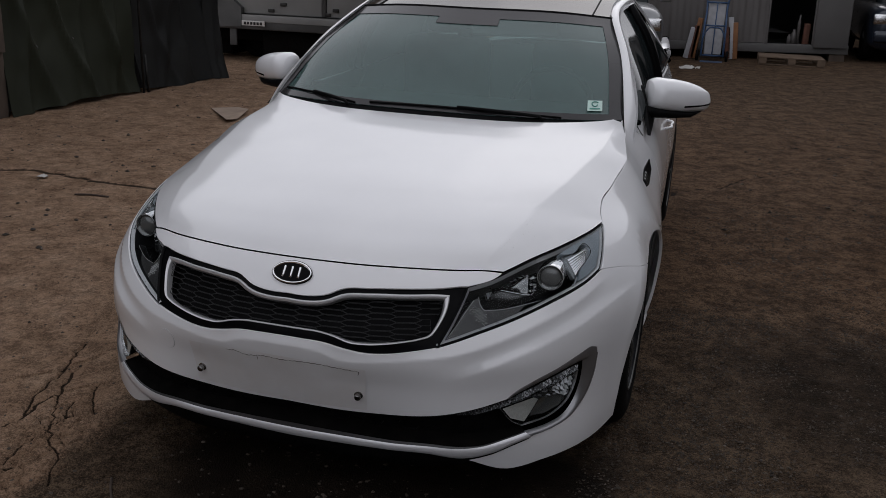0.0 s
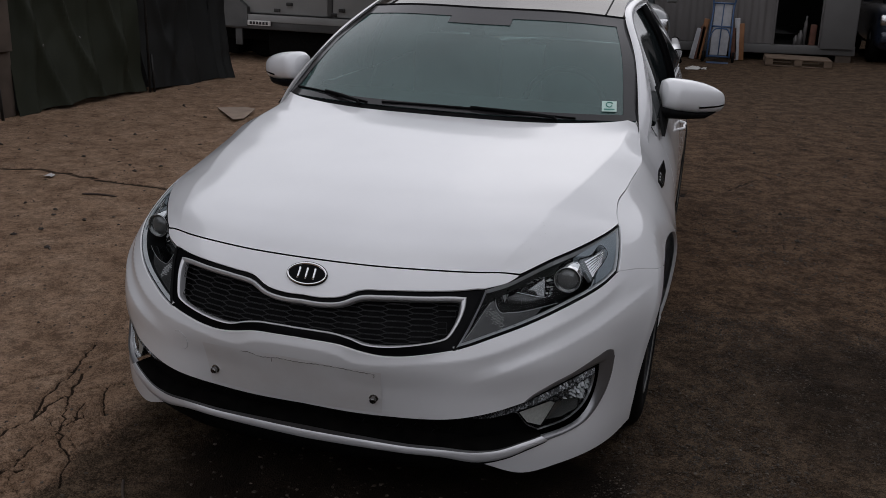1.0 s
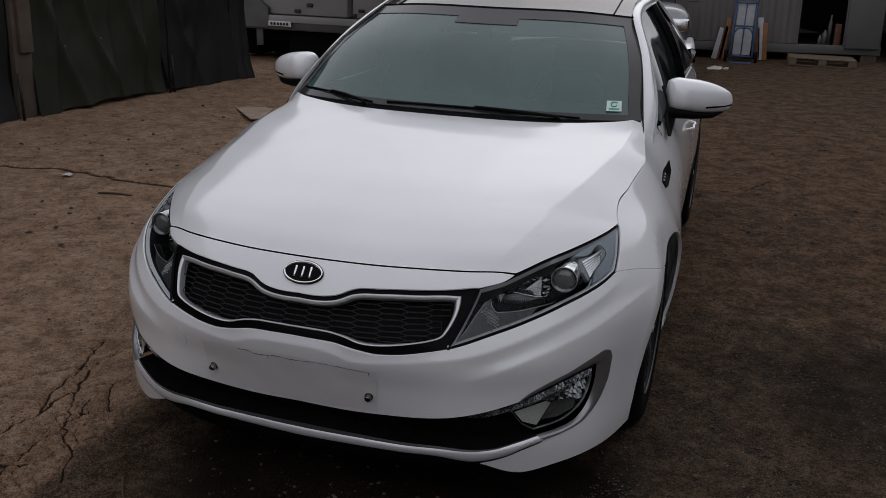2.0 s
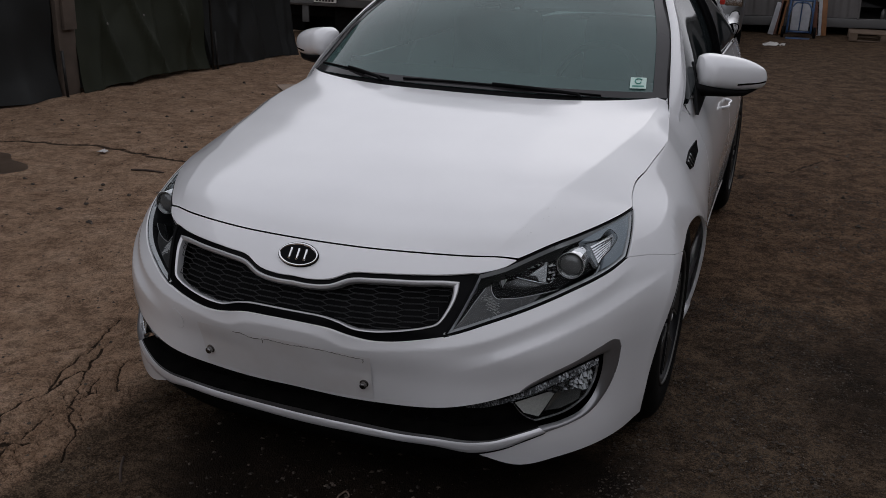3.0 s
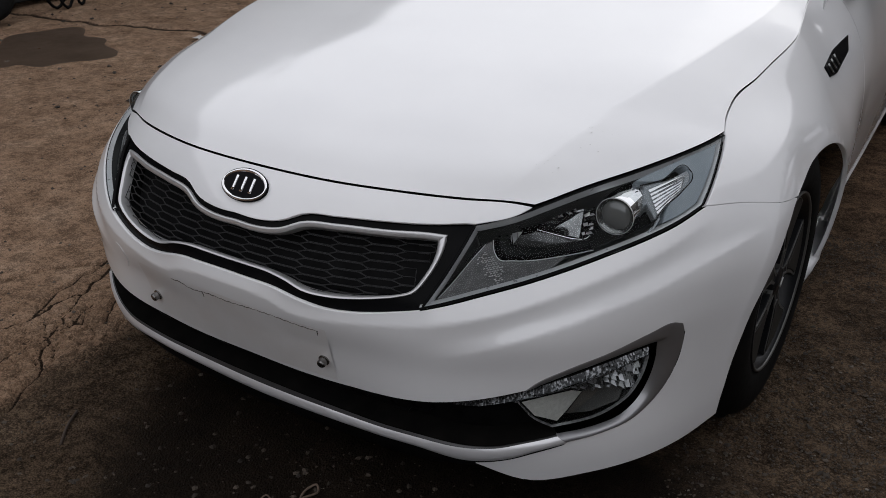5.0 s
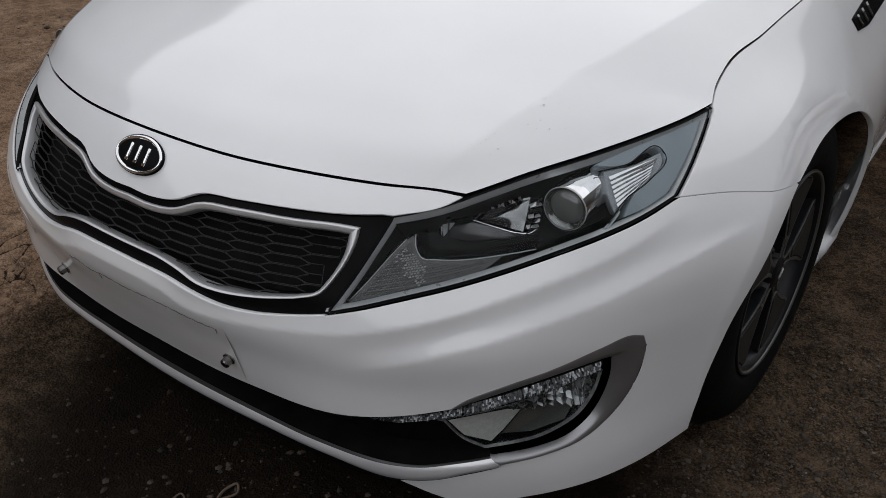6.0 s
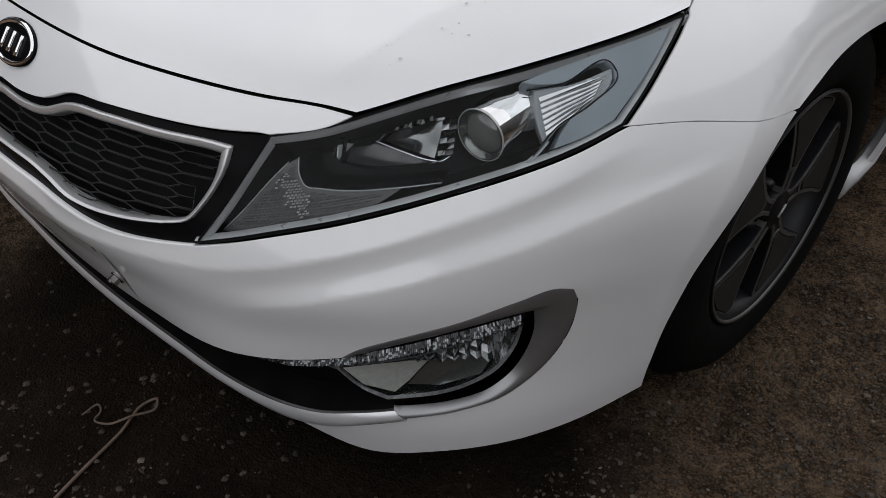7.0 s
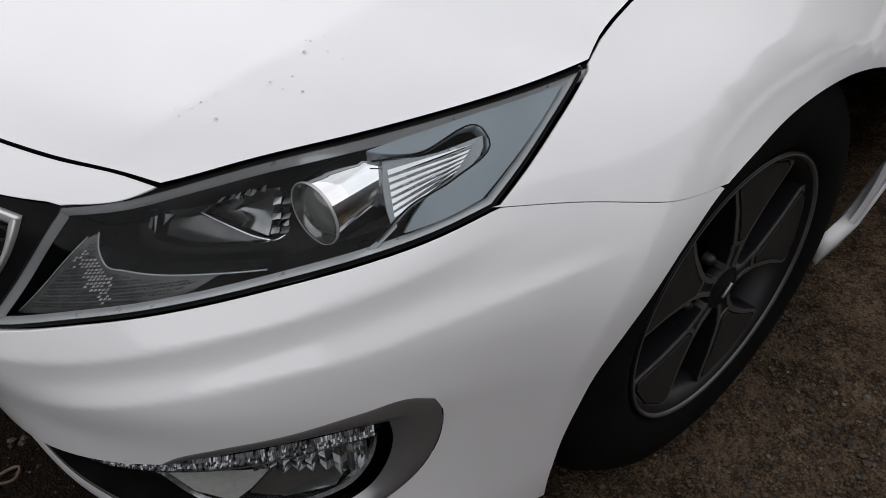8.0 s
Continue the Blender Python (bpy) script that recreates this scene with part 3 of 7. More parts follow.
patch[:, :, 2] += 0.028 * peak * spline((0, 0.05, 0.13, 0.3, 0.55, 0.8, 1), (0.0, 0.45, 0.76, 0.95, 1.0, 0.80, 0.50), v_[:, 0])[:, None]
whole = np.concatenate([(patch * (-1, 1, 1))[:, :0:-1], patch], axis=1)
hood = part("hood", sheet(whole, 0.012), PAINT, car)

# dark strip added behind the hood's front gap in place of its shade
gap_line = curve_through([(0.0, 0.700), (0.150, 0.700), (0.300, 0.698), (0.450, 0.692), (0.548, 0.687), (0.585, 0.681)], 60)
gap_line = np.concatenate([(gap_line * (-1, 1))[::-1], gap_line[1:]])
part("gap_backing", ribbon(gap_line + (0, 0.010), -0.014, gap_line - (0, 0.010), -0.014, 4), LINER, car, "dark strip added behind the hood gap to keep it black")

# grille
mouth = flipped(line([(0.0, 0.616)] + [(a, b - 0.002) for a, b in NOSE_LOW[1:]], [(0.476, 0.656), (0.432, 0.578), (0.394, 0.513)], [(a, b + 0.001) for a, b in MOUTH_LOW[::-1]]))
ring = flipped(line(RING_TOP, RING_SIDE, RING_LOW))
inward = unit(inset(ring, 0.001) - ring)
width = np.interp(inward[:, 1], (-1, -0.6, 0, 0.5, 1), (0.0112, 0.0130, 0.0180, 0.0080, 0.0052))      # broad at the sides, thin below
for _ in range(6):
    width = (np.roll(width, 1) + 2 * width + np.roll(width, -1)) / 4
ring_in = ring + inward * width[:, None]
grille = part("grille_surround", skin_panel(mouth, -0.010, 0.016, 0.02, holes=(inset(ring, 0.004)[::-1],)), BLACK_GLOSS, car, "glossy black grille surround")
ring_rows = [off(q[:, 0], q[:, 1], np.full(len(q), d)) for q, d in ((ring, -0.010), (ring * 0.92 + ring_in * 0.08, -0.0055), (ring * 0.78 + ring_in * 0.22, -0.0040), (ring * 0.60 + ring_in * 0.40, -0.0040), (ring * 0.25 + ring_in * 0.75, -0.0065), (ring_in, -0.0090), (ring_in, -0.028))]
ring_rows = np.array(ring_rows)
part("grille_trim", sheet(np.concatenate([ring_rows, ring_rows[:, :1]], axis=1)), BRIGHT, grille, "satin silver grille outline")
part("grille_back", skin_panel(inset(ring, 0.004), -0.055, 0.03, 0), BLACK, grille)
part("grille_wall", ribbon(ring_in, -0.024, inset(ring, 0.003), -0.0555, 3, 0, True), BLACK, grille)


def honeycomb(region, cw, ch, d, bar=0.0022, deep=0.010, flat=0.76):
    """A net of wide six-sided cells inside a region of the skin."""
    vs, fs, ns = [], [], []
    lo, hi = region.min(0), region.max(0)
    row = 0
    z = lo[1]
    while z < hi[1] + ch:
        s = lo[0] - cw + (cw * (1.16 + flat) / 2 if row % 2 else 0)
        while s < hi[0] + cw:
            w = cw * 0.5
            shape = np.array([(-w * 1.16, 0), (-w * flat, ch * 0.5), (w * flat, ch * 0.5), (w * 1.16, 0), (w * flat, -ch * 0.5), (-w * flat, -ch * 0.5)])
            c = np.array([s, z])
            if inside(region, (c + shape * 0.75)).all():
                o, i = c + shape, c + shape * np.array([(1 - bar * 2 / w), (1 - bar * 3.2 / ch)])
                rows = [off(i[:, 0], i[:, 1], np.full(6, d - deep)), off(i[:, 0], i[:, 1], np.full(6, d)), off(o[:, 0], o[:, 1], np.full(6, d))]
                k = len(vs)
                vs.extend(np.concatenate(rows))
                fs.extend([tuple(x + k for x in f) for f in grid_faces(3, 6, True)])
            s += cw * (1.16 + flat)
        z += ch * 0.5
        row += 1
        lo = np.array([region.min(0)[0] + 0, lo[1]])
    return vs, fs


def hex_net(region, flat, slant, tall, d, wire):
    """A net of long six-sided loops of thin bar inside a region of the skin, each beside the next."""
    lo, hi = region.min(0), region.max(0)
    pitch = flat + slant
    w0, w1, h = flat / 2, flat / 2 + slant, tall / 2 - wire * 0.9
    corners = np.array([(-w1, 0), (-w0 - slant * 0.5, h * 0.62), (-w0, h), (0, h), (w0, h), (w0 + slant * 0.5, h * 0.62), (w1, 0), (w0 + slant * 0.5, -h * 0.62), (w0, -h), (0, -h), (-w0, -h), (-w0 - slant * 0.5, -h * 0.62)]) * (0.965, 1)
    loops = []
    wide, high = int((hi[0] - lo[0]) / pitch) + 2, int((hi[1] - lo[1]) / tall) + 2
    for i in range(-wide // 2 - 1, wide // 2 + 2):
        for j in range(-1, high):
            q = corners + (i * pitch, lo[1] + j * tall + (tall / 2 if i % 2 else 0))
            keep = inside(region, q)
            if keep.sum() < 4:
                continue
            q = q[keep] if not keep.all() else np.concatenate([q, q[:1]])
            if not keep.all():                           # a loop that the frame cuts off is left open
                cut = int(np.argmax(np.linalg.norm(np.diff(np.concatenate([q, q[:1]]), axis=0), axis=1)))
                q = np.roll(q, -cut - 1, axis=0)
            loops.append(tube(off(q[:, 0], q[:, 1], np.full(len(q), d)), wire, 5))
    return joined(*loops)


part("grille_net", hex_net(inset(ring_in, 0.002), 0.046, 0.017, 0.0138, -0.017, 0.0009), NET, grille, "black honeycomb grille")

# emblem: oval badge with three plain bars
em = np.linspace(0, 2 * np.pi, 48, endpoint=False)
oval = np.stack([0.0 + 0.058 * np.cos(em), 0.6635 + 0.0265 * np.sin(em)], 1)
badge = part("emblem", skin_panel(oval, 0.006, 0.01, 0.006), BLACK_GLOSS, car, "dark oval badge with chrome rim")
part("emblem_rim", ribbon(oval, 0.004, inset(oval, 0.006), 0.006, 5, 0.004, True), CHROME, badge)
strokes = []
for x0 in (-0.022, 0.0, 0.022):
    k = np.linspace(-0.012, 0.012, 5)
    strokes.append(tube(off(np.full(5, x0), 0.6635 + k, np.full(5, 0.0065)), 0.0042, 6))
part("emblem_bar", joined(*strokes), CHROME, badge)

# lower opening, silver trim and black lip
low_open = flipped(line(BUMPER_LOW, [(0.574, 0.349), (0.640, 0.240)], TRIM_TOP[::-1]))
lower = part("lower_grille", skin_panel(low_open, -0.050, 0.03, 0), BLACK, car, "black lower air intake")
for nm, path, d0, d1 in (("intake_roof", BUMPER_LOW, -0.012, -0.055), ("intake_sill", TRIM_TOP, -0.004, -0.055)):
    c = curve_through(path, 40)
    c = np.concatenate([(c * (-1, 1))[::-1], c[1:]])
    c2 = c + (0, -0.012 if d0 == -0.012 else 0.010)
    part(nm, ribbon(c, d0, c2, d1, 3), LINER, lower)
part("intake_net", honeycomb(flipped(line([(0, 0.272), (0.3, 0.279), (0.44, 0.285)], [(0.44, 0.285), (0.40, 0.212)], [(0.40, 0.212), (0.28, 0.208), (0, 0.213)])), 0.05, 0.034, -0.044), BLACK, lower, smooth=False)
c1, c2 = curve_through([(a, b - 0.002) for a, b in TRIM_TOP], 50), curve_through([(a, b + 0.004) for a, b in TRIM_LOW], 50)
c1, c2 = np.concatenate([(c1 * (-1, 1))[::-1], c1[1:]]), np.concatenate([(c2 * (-1, 1))[::-1], c2[1:]])
# how much of the strip's height takes the painted dark reflection
split = np.interp(np.abs(c1[:, 0]), (0.0, 0.36, 0.50, 0.60), (0.36, 0.22, 0.08, 0.05))[:, None]
face_low, ledge = c1 * (1 - split) + c2 * split, c1 * (0.7 - 0.7 * split) + c2 * (0.3 + 0.7 * split)
face_rows = [off(q[:, 0], q[:, 1], np.full(len(q), d)) for q, d in ((c1, -0.006), (c1 * 0.5 + face_low * 0.5, -0.0030), (face_low, -0.001))]
strip_rows = [off(q[:, 0], q[:, 1], np.full(len(q), d)) for q, d in ((face_low, -0.0012), (face_low * 0.7 + ledge * 0.3, 0.0008), (ledge, 0.0045), (ledge * 0.5 + c2 * 0.5, 0.0065), (c2, 0.0060), (c2 - (0, 0.003), 0.002))]
trim = part("lower_trim", sheet(np.array(strip_rows)), LIP_TRIM, car, "satin silver strip along the lower lip")
part("trim_face", sheet(np.array(face_rows)), TRIM_SHADE, trim, "upper face of the silver strip, coloured dark as its reflection")
c3 = curve_through([(0.0, 0.098), (0.2, 0.096), (0.38, 0.098), (0.50, 0.122), (0.56, 0.150), (0.62, 0.178)], 50)
c3 = np.concatenate([(c3 * (-1, 1))[::-1], c3[1:]])
part("front_lip", joined(ribbon(c2 - (0, 0.002), 0.003, c3, -0.022, 6, 0.003), ribbon(c3, -0.022, c3 - (0, 0.01), -0.25, 4)), BLACK, car, "black plastic lip under the bumper")

# fog lamps
fog_out = line(FOG_TOP, FOG_SIDE, n=26)
fog_in = line([(0.590, 0.352), (0.640, 0.372), (0.712, 0.393), (0.775, 0.404), (0.824, 0.408)], [(0.824, 0.408), (0.827, 0.367), (0.816, 0.316), (0.795, 0.278), (0.762, 0.252), (0.715, 0.239), (0.640, 0.230)], [(0.640, 0.230), (0.633, 0.2325)], n=26)


def matched(a, corner_a, b, corner_b, n=45):
    """Two lines cut at their corners into the same number of points."""
    def cut(p, c):
        i = int(np.argmin(np.linalg.norm(p - np.asarray(c), axis=1)))
        return np.concatenate([curve_through(p[:i + 1], n), curve_through(p[i:], n)[1:]])
    return cut(a, corner_a), cut(b, corner_b)


fo, fi = matched(fog_out, (0.874, 0.438), fog_in, (0.824, 0.408))
k_ = np.linspace(0, 1, len(fo))
mid_f = fo + (fi - fo) * np.interp(k_, (0, 0.45, 0.6, 1), (0.55, 0.60, 0.45, 0.35))[:, None]
rows_b = [off(q[:, 0], q[:, 1], d) for q, d in ((fo, np.full(len(fo), -0.0015)), (fo * 0.85 + mid_f * 0.15, np.full(len(fo), 0.001)), (mid_f, np.interp(k_, (0, 0.5, 0.7, 1), (0.000, 0.002, 0.002, 0.005))), (mid_f * 0.4 + fi * 0.6, np.interp(k_, (0, 0.5, 0.7, 1), (-0.003, -0.001, -0.003, -0.001))), (fi, np.interp(k_, (0, 0.1, 0.5, 0.7, 1), (-0.006, -0.010, -0.009, -0.012, -0.012))))]
both("fog_bezel", sheet(np.array(rows_b)), BEZEL, car, "satin grey fog lamp bezel")
seam_f = curve_through(FOG_SIDE[1:], 40)
both("bezel_seam", tube(off(seam_f[:, 0], seam_f[:, 1], np.full(40, -0.001)), 0.0010, 6), BLACK, car)
LED = line([(0.438, 0.309), (0.506, 0.327), (0.574, 0.345), (0.646, 0.367), (0.723, 0.388), (0.814, 0.405)], [(0.814, 0.405), (0.815, 0.383)], [(0.815, 0.383), (0.724, 0.366), (0.647, 0.347), (0.569, 0.325), (0.488, 0.303), (0.438, 0.309)], n=24)[:-1]
FOGL = line([(0.553, 0.317), (0.639, 0.338), (0.756, 0.369), (0.811, 0.382)], [(0.811, 0.382), (0.802, 0.339), (0.777, 0.296), (0.735, 0.270), (0.627, 0.249)], [(0.627, 0.249), (0.595, 0.270), (0.560, 0.318)], n=20)[:-1]
for side in (1, -1):
    mm = mirror if side < 0 else (lambda d: d)
    fog = part("fog_lamp", mm(skin_panel(FOGL, -0.055, 0.02, 0)), LAMP_DARK, car, "clear fog lamp with light strip above it")
    part("fog_wall", mm(ribbon(FOGL, -0.010, inset(FOGL, 0.006), -0.055, 4, 0, True)), REFLECTOR, fog)
    fl = part("fog_lens", mm(skin_panel(FOGL, -0.008, 0.012, 0.003)), LENS, fog)
    fl.visible_shadow = False
    part("fog_rim", mm(ribbon(inset(FOGL, 0.0005), -0.007, inset(FOGL, 0.0022), -0.013, 3, 0, True)), LEDMAT, fog, "bright rim")
    # a diffuser, a dark mirror and a fan of bright facets behind the lens
    for q, d, mat_, nm in (([(0.570, 0.313), (0.660, 0.331), (0.685, 0.314), (0.658, 0.275), (0.637, 0.259), (0.595, 0.278)], (-0.011, -0.013, -0.026, -0.024, -0.014, -0.011), DIFFUSER, "fog_diffuser"),
                           ([(0.687, 0.314), (0.743, 0.321), (0.775, 0.303), (0.757, 0.284), (0.700, 0.272), (0.655, 0.270)], (-0.026, -0.036, -0.030, -0.016, -0.014, -0.020), MIRROR_GREY, "fog_mirror")):
        q = np.array(q)
        c = q.mean(0)
        ring0, cen = off(q[:, 0], q[:, 1], np.array(d)), off(c[:1], c[1:], np.array([np.mean(d)]))
        part(nm, mm((np.concatenate([ring0, cen]), [(i, (i + 1) % 6, 6) for i in range(6)])), mat_, fog)
    FR = np.random.default_rng(31)
    for i in range(17):
        s0, s1 = 0.664 + 0.0079 * i, 0.664 + 0.0079 * i + 0.0074
        top = np.interp((s0, s1), (0.663, 0.727, 0.800), (0.332, 0.351, 0.366))
        low = np.interp((s0, s1), (0.663, 0.690, 0.743, 0.778, 0.800), (0.327, 0.320, 0.322, 0.304, 0.322))
        for r in range(3):
            a_, b_ = low + (top - low) * r / 3, low + (top - low) * (r + 0.94) / 3
            q = np.array([(s0, a_[0]), (s1, a_[1]), (s1, b_[1]), (s0, b_[0])])
            d = np.array([-0.018, -0.018, -0.030, -0.030]) + FR.normal(0, 0.0015, 4) + np.array([0.004, -0.004, -0.004, 0.004]) * (1 if i % 2 else -1)
            part("fog_facet", mm((off(q[:, 0], q[:, 1], np.minimum(d, -0.011)), [(0, 1, 2, 3)])), (LEDMAT, BOWL, LEDMAT, BOWL, MIRROR_GREY)[(2 * i + r) % 5], fog, smooth=False)
    strip = part("light_strip", mm(skin_panel(LED, -0.016, 0.02, 0)), LAMP_DARK, car, "clear daytime light strip with facets")
    cover = part("strip_lens", mm(skin_panel(LED, -0.004, 0.012, 0.004)), LENS, strip)
    cover.visible_shadow = False
    rows_ = [[], []]
    for i in range(-8, 134):
        sa = 0.470 + 0.00252 * i
        top = float(np.interp(sa, (0.438, 0.477, 0.574, 0.626, 0.704, 0.782, 0.813), (0.306, 0.317, 0.343, 0.360, 0.382, 0.396, 0.399)))
        low = float(np.interp(sa, (0.438, 0.493, 0.542, 0.591, 0.664, 0.743, 0.807), (0.304, 0.303, 0.314, 0.327, 0.348, 0.366, 0.380)))
        for r in range(4):
            z0, z1 = low + (top - low) * (0.06 + 0.22 * r), low + (top - low) * (0.06 + 0.22 * r + 0.17)
            lean = 0.0006 * FR.normal()
            q = np.array([(sa, z0), (sa + 0.0021, z0 + 0.0005), (sa + 0.0022, z1 + 0.0005), (sa + 0.0001, z1)])
            d = np.array([-0.0075 - lean, -0.0075 + lean, -0.0115 + lean, -0.0115 - lean])
            if FR.random() < 0.98:
                rows_[int(FR.random() > (0.62 if (i // 12) % 2 or (r == 0 and i > 105) else 0.14))].append((off(q[:, 0], q[:, 1], np.minimum(d, -0.006)), [(0, 1, 2, 3)]))
    part("strip_facets", mm(joined(*rows_[0])), LEDMAT, strip, smooth=False)
    part("strip_facets", mm(joined(*rows_[1])), LED_DIM, strip, smooth=False)

# headlights
LAMP = line(LAMP_IN, LAMP_TOP, LAMP_BACK, LAMP_LOW, n=26)[:-1]
lamp_clear = inset(LAMP, 0.0040)
TURN = line([(0.416, 0.530), (0.455, 0.577), (0.497, 0.627)], [(0.497, 0.627), (0.509, 0.634), (0.514, 0.615), (0.523, 0.602), (0.546, 0.600), (0.648, 0.604)], [(0.648, 0.604), (0.621, 0.587), (0.567, 0.569), (0.494, 0.549), (0.416, 0.530)], n=16)[:-1]
SIDE = line([(0.800, 0.7045), (0.822, 0.7085), (0.912, 0.7205), (1.046, 0.7325)], [(1.046, 0.7325), (0.986, 0.690), (0.932, 0.652)], [(0.932, 0.652), (0.888, 0.641), (0.846, 0.634)], [(0.846, 0.634), (0.866, 0.659), (0.900, 0.673), (0.944, 0.700), (0.938, 0.707), (0.856, 0.6985), (0.815, 0.7015), (0.800, 0.7045)], n=16)[:-1]
FAN = line([(0.818, 0.692), (0.860, 0.690), (0.931, 0.700)], [(0.931, 0.700), (0.894, 0.676), (0.846, 0.658), (0.823, 0.644)], [(0.823, 0.644), (0.814, 0.668), (0.818, 0.692)], n=14)[:-1]
BAND_OUT = line([(0.806, 0.696), (0.858, 0.698), (0.938, 0.707), (0.943, 0.700), (0.900, 0.673), (0.850, 0.656), (0.815, 0.630)], n=40)
BAND_IN = line([(0.812, 0.691), (0.858, 0.693), (0.931, 0.702), (0.934, 0.699), (0.895, 0.677), (0.846, 0.660), (0.812, 0.640)], n=40)
HIGH = line([(0.560, 0.634), (0.559, 0.661)], [(0.559, 0.661), (0.600, 0.667), (0.697, 0.683)], [(0.697, 0.683), (0.708, 0.664), (0.694, 0.634)], [(0.694, 0.634), (0.640, 0.628), (0.585, 0.628), (0.560, 0.634)], n=12)[:-1]
for side in (1, -1):
    mm = mirror if side < 0 else (lambda d: d)
    lamp = part("headlight", mm(skin_panel(inset(LAMP, 0.018), -0.096, 0.03, 0)), LAMP_DARK, car, "clear headlight unit with dark housing")
    part("lamp_wall", mm(ribbon(lamp_clear, -0.006, inset(LAMP, 0.018), -0.096, 4, 0, True)), LAMP_DARK, lamp)
    part("lamp_seal", mm(ribbon(inset(LAMP, -0.001), -0.007, inset(LAMP, 0.0036), -0.002, 5, 0.001, True)), BLACK, lamp, "black rubber seal")
    rim_a, rim_b = inset(LAMP, 0.0038), inset(LAMP, 0.0100)
    part("lamp_rim", mm(ribbon(rim_a, -0.004, rim_b, -0.014, 4, 0.001, True)), LAMP_RIM, lamp, "grey rim inside the lens")
    clear = part("lamp_lens", mm(skin_panel(lamp_clear, -0.001, 0.014, 0.003)), LENS, lamp, "clear lens")
    clear.visible_shadow = False
    part("turn_signal", mm(skin_panel(TURN, -0.030, 0.012, 0.03)), TURN_GREY, lamp, "ribbed grey turn signal reflector")
    HR2 = np.random.default_rng(6)
    beads, glint = [], []
    for i in range(48):
        for j in range(30):
            fs_, fz = 0.424 + 0.0049 * i + (0.0024 if j % 2 else 0), 0.536 + 0.0034 * j + 0.0010 * i - 0.016
            q = np.array([(fs_, fz), (fs_ + 0.0040, fz + 0.0008), (fs_ + 0.0036, fz + 0.0026), (fs_ + 0.0004, fz + 0.0018)])
            if not inside(inset(TURN, 0.004), q).all():
                continue
            lean = 0.0002 * HR2.normal(size=4)
            # beads in this patch get the glint's pale tone
            bright = math.hypot((fs_ - 0.508 + 0.5 * (fz - 0.588)) / 0.020, (fz - 0.590) / 0.026) < 0.45 + 0.75 * HR2.random()
            (glint if bright else beads).append((off(q[:, 0], q[:, 1], (np.array([-0.0268, -0.0268, -0.0292, -0.0292]) if bright else np.array([-0.0290, -0.0290, -0.0284, -0.0284])) + lean), [(0, 1, 2, 3)]))
    part("turn_beads", mm(joined(*beads)), TURN_GREY, lamp, smooth=False)
    part("turn_facets", mm(joined(*glint)), GLINT, lamp, "turn signal facets with a glint in their colour", smooth=False)
    tl = curve_through([(0.419, 0.5335), (0.456, 0.579), (0.498, 0.629)], 20)
    part("turn_edge", mm(tube(off(tl[:, 0], tl[:, 1], np.full(20, -0.029)), 0.0008, 6)), LAMP_RIM, lamp)
    bulge = curve_through([(0.511, 0.636), (0.514, 0.615), (0.523, 0.602), (0.546, 0.600), (0.648, 0.605), (0.700, 0.609)], 40)
    part("turn_lip", mm(ribbon(bulge, -0.028, bulge + np.array([0.016, 0.016]), -0.085, 6, 0.004)), LAMP_BLACK, lamp, "glossy black ledge")
    part("turn_edge", mm(tube(off(bulge[:, 0], bulge[:, 1], np.full(40, -0.0275)), 0.0009, 6)), LAMP_RIM, lamp)
    part("side_panel", mm(skin_panel(SIDE, -0.008, 0.012, 0.03)), LAMP_GREY, lamp, "smooth blue-grey side panel")
    part("lamp_band", mm(tube(off(BAND_OUT[:, 0], BAND_OUT[:, 1], np.full(len(BAND_OUT), -0.0085)), 0.0012, 6)), LAMP_DARK, lamp)
    part("fan_frame", mm(skin_panel(line([(0.818, 0.6985), (0.856, 0.6955), (0.936, 0.7045)], [(0.936, 0.7045), (0.937, 0.699), (0.903, 0.674), (0.858, 0.659), (0.832, 0.640)], [(0.832, 0.640), (0.823, 0.664), (0.818, 0.6985)], n=14)[:-1], -0.012, 0.010, 0.02)), LAMP_SILVER, lamp, "smooth silver frame beside the projector")
    part("fan_bed", mm(skin_panel(np.array([(0.823, 0.690), (0.926, 0.700), (0.914, 0.684), (0.900, 0.6745), (0.833, 0.6465)]), -0.0112, 0.012, 0.004)), LAMP_SILVER, lamp)
    for i in range(7):
        t0, t1 = (i + 0.06) / 7, (i + 0.84) / 7
        a0, a1 = np.array([0.834, 0.6480]), np.array([0.824, 0.6890])
        b0, b1 = np.array([0.898, 0.6745]), np.array([0.926, 0.6995])
        q = np.array([a0 + (a1 - a0) * t0, b0 + (b1 - b0) * t0, b0 + (b1 - b0) * t1, a0 + (a1 - a0) * t1])
        part("fin", mm((np.concatenate([off(q[:, 0], q[:, 1], np.full(4, -0.011)), off(q[:, 0], q[:, 1], np.array([-0.0078, -0.0078, -0.0104, -0.0104]))]), [(4, 5, 6, 7), (0, 1, 5, 4), (1, 2, 6, 5), (2, 3, 7, 6), (3, 0, 4, 7)])), CHROME, lamp, smooth=False)
    # projector: barrel, ring and lens look forward
    pc = off(np.array([0.748]), np.array([0.659]), np.array([-0.022]))[0]
    fwd = unit(np.array([0.06, -0.99, 0.02]))
    ux = unit(np.cross(fwd, (0, 0, 1)))
    basis = np.eye(4)
    basis[:3, 0], basis[:3, 1], basis[:3, 2], basis[:3, 3] = fwd, ux, np.cross(ux, fwd), pc
    rr = 0.0365
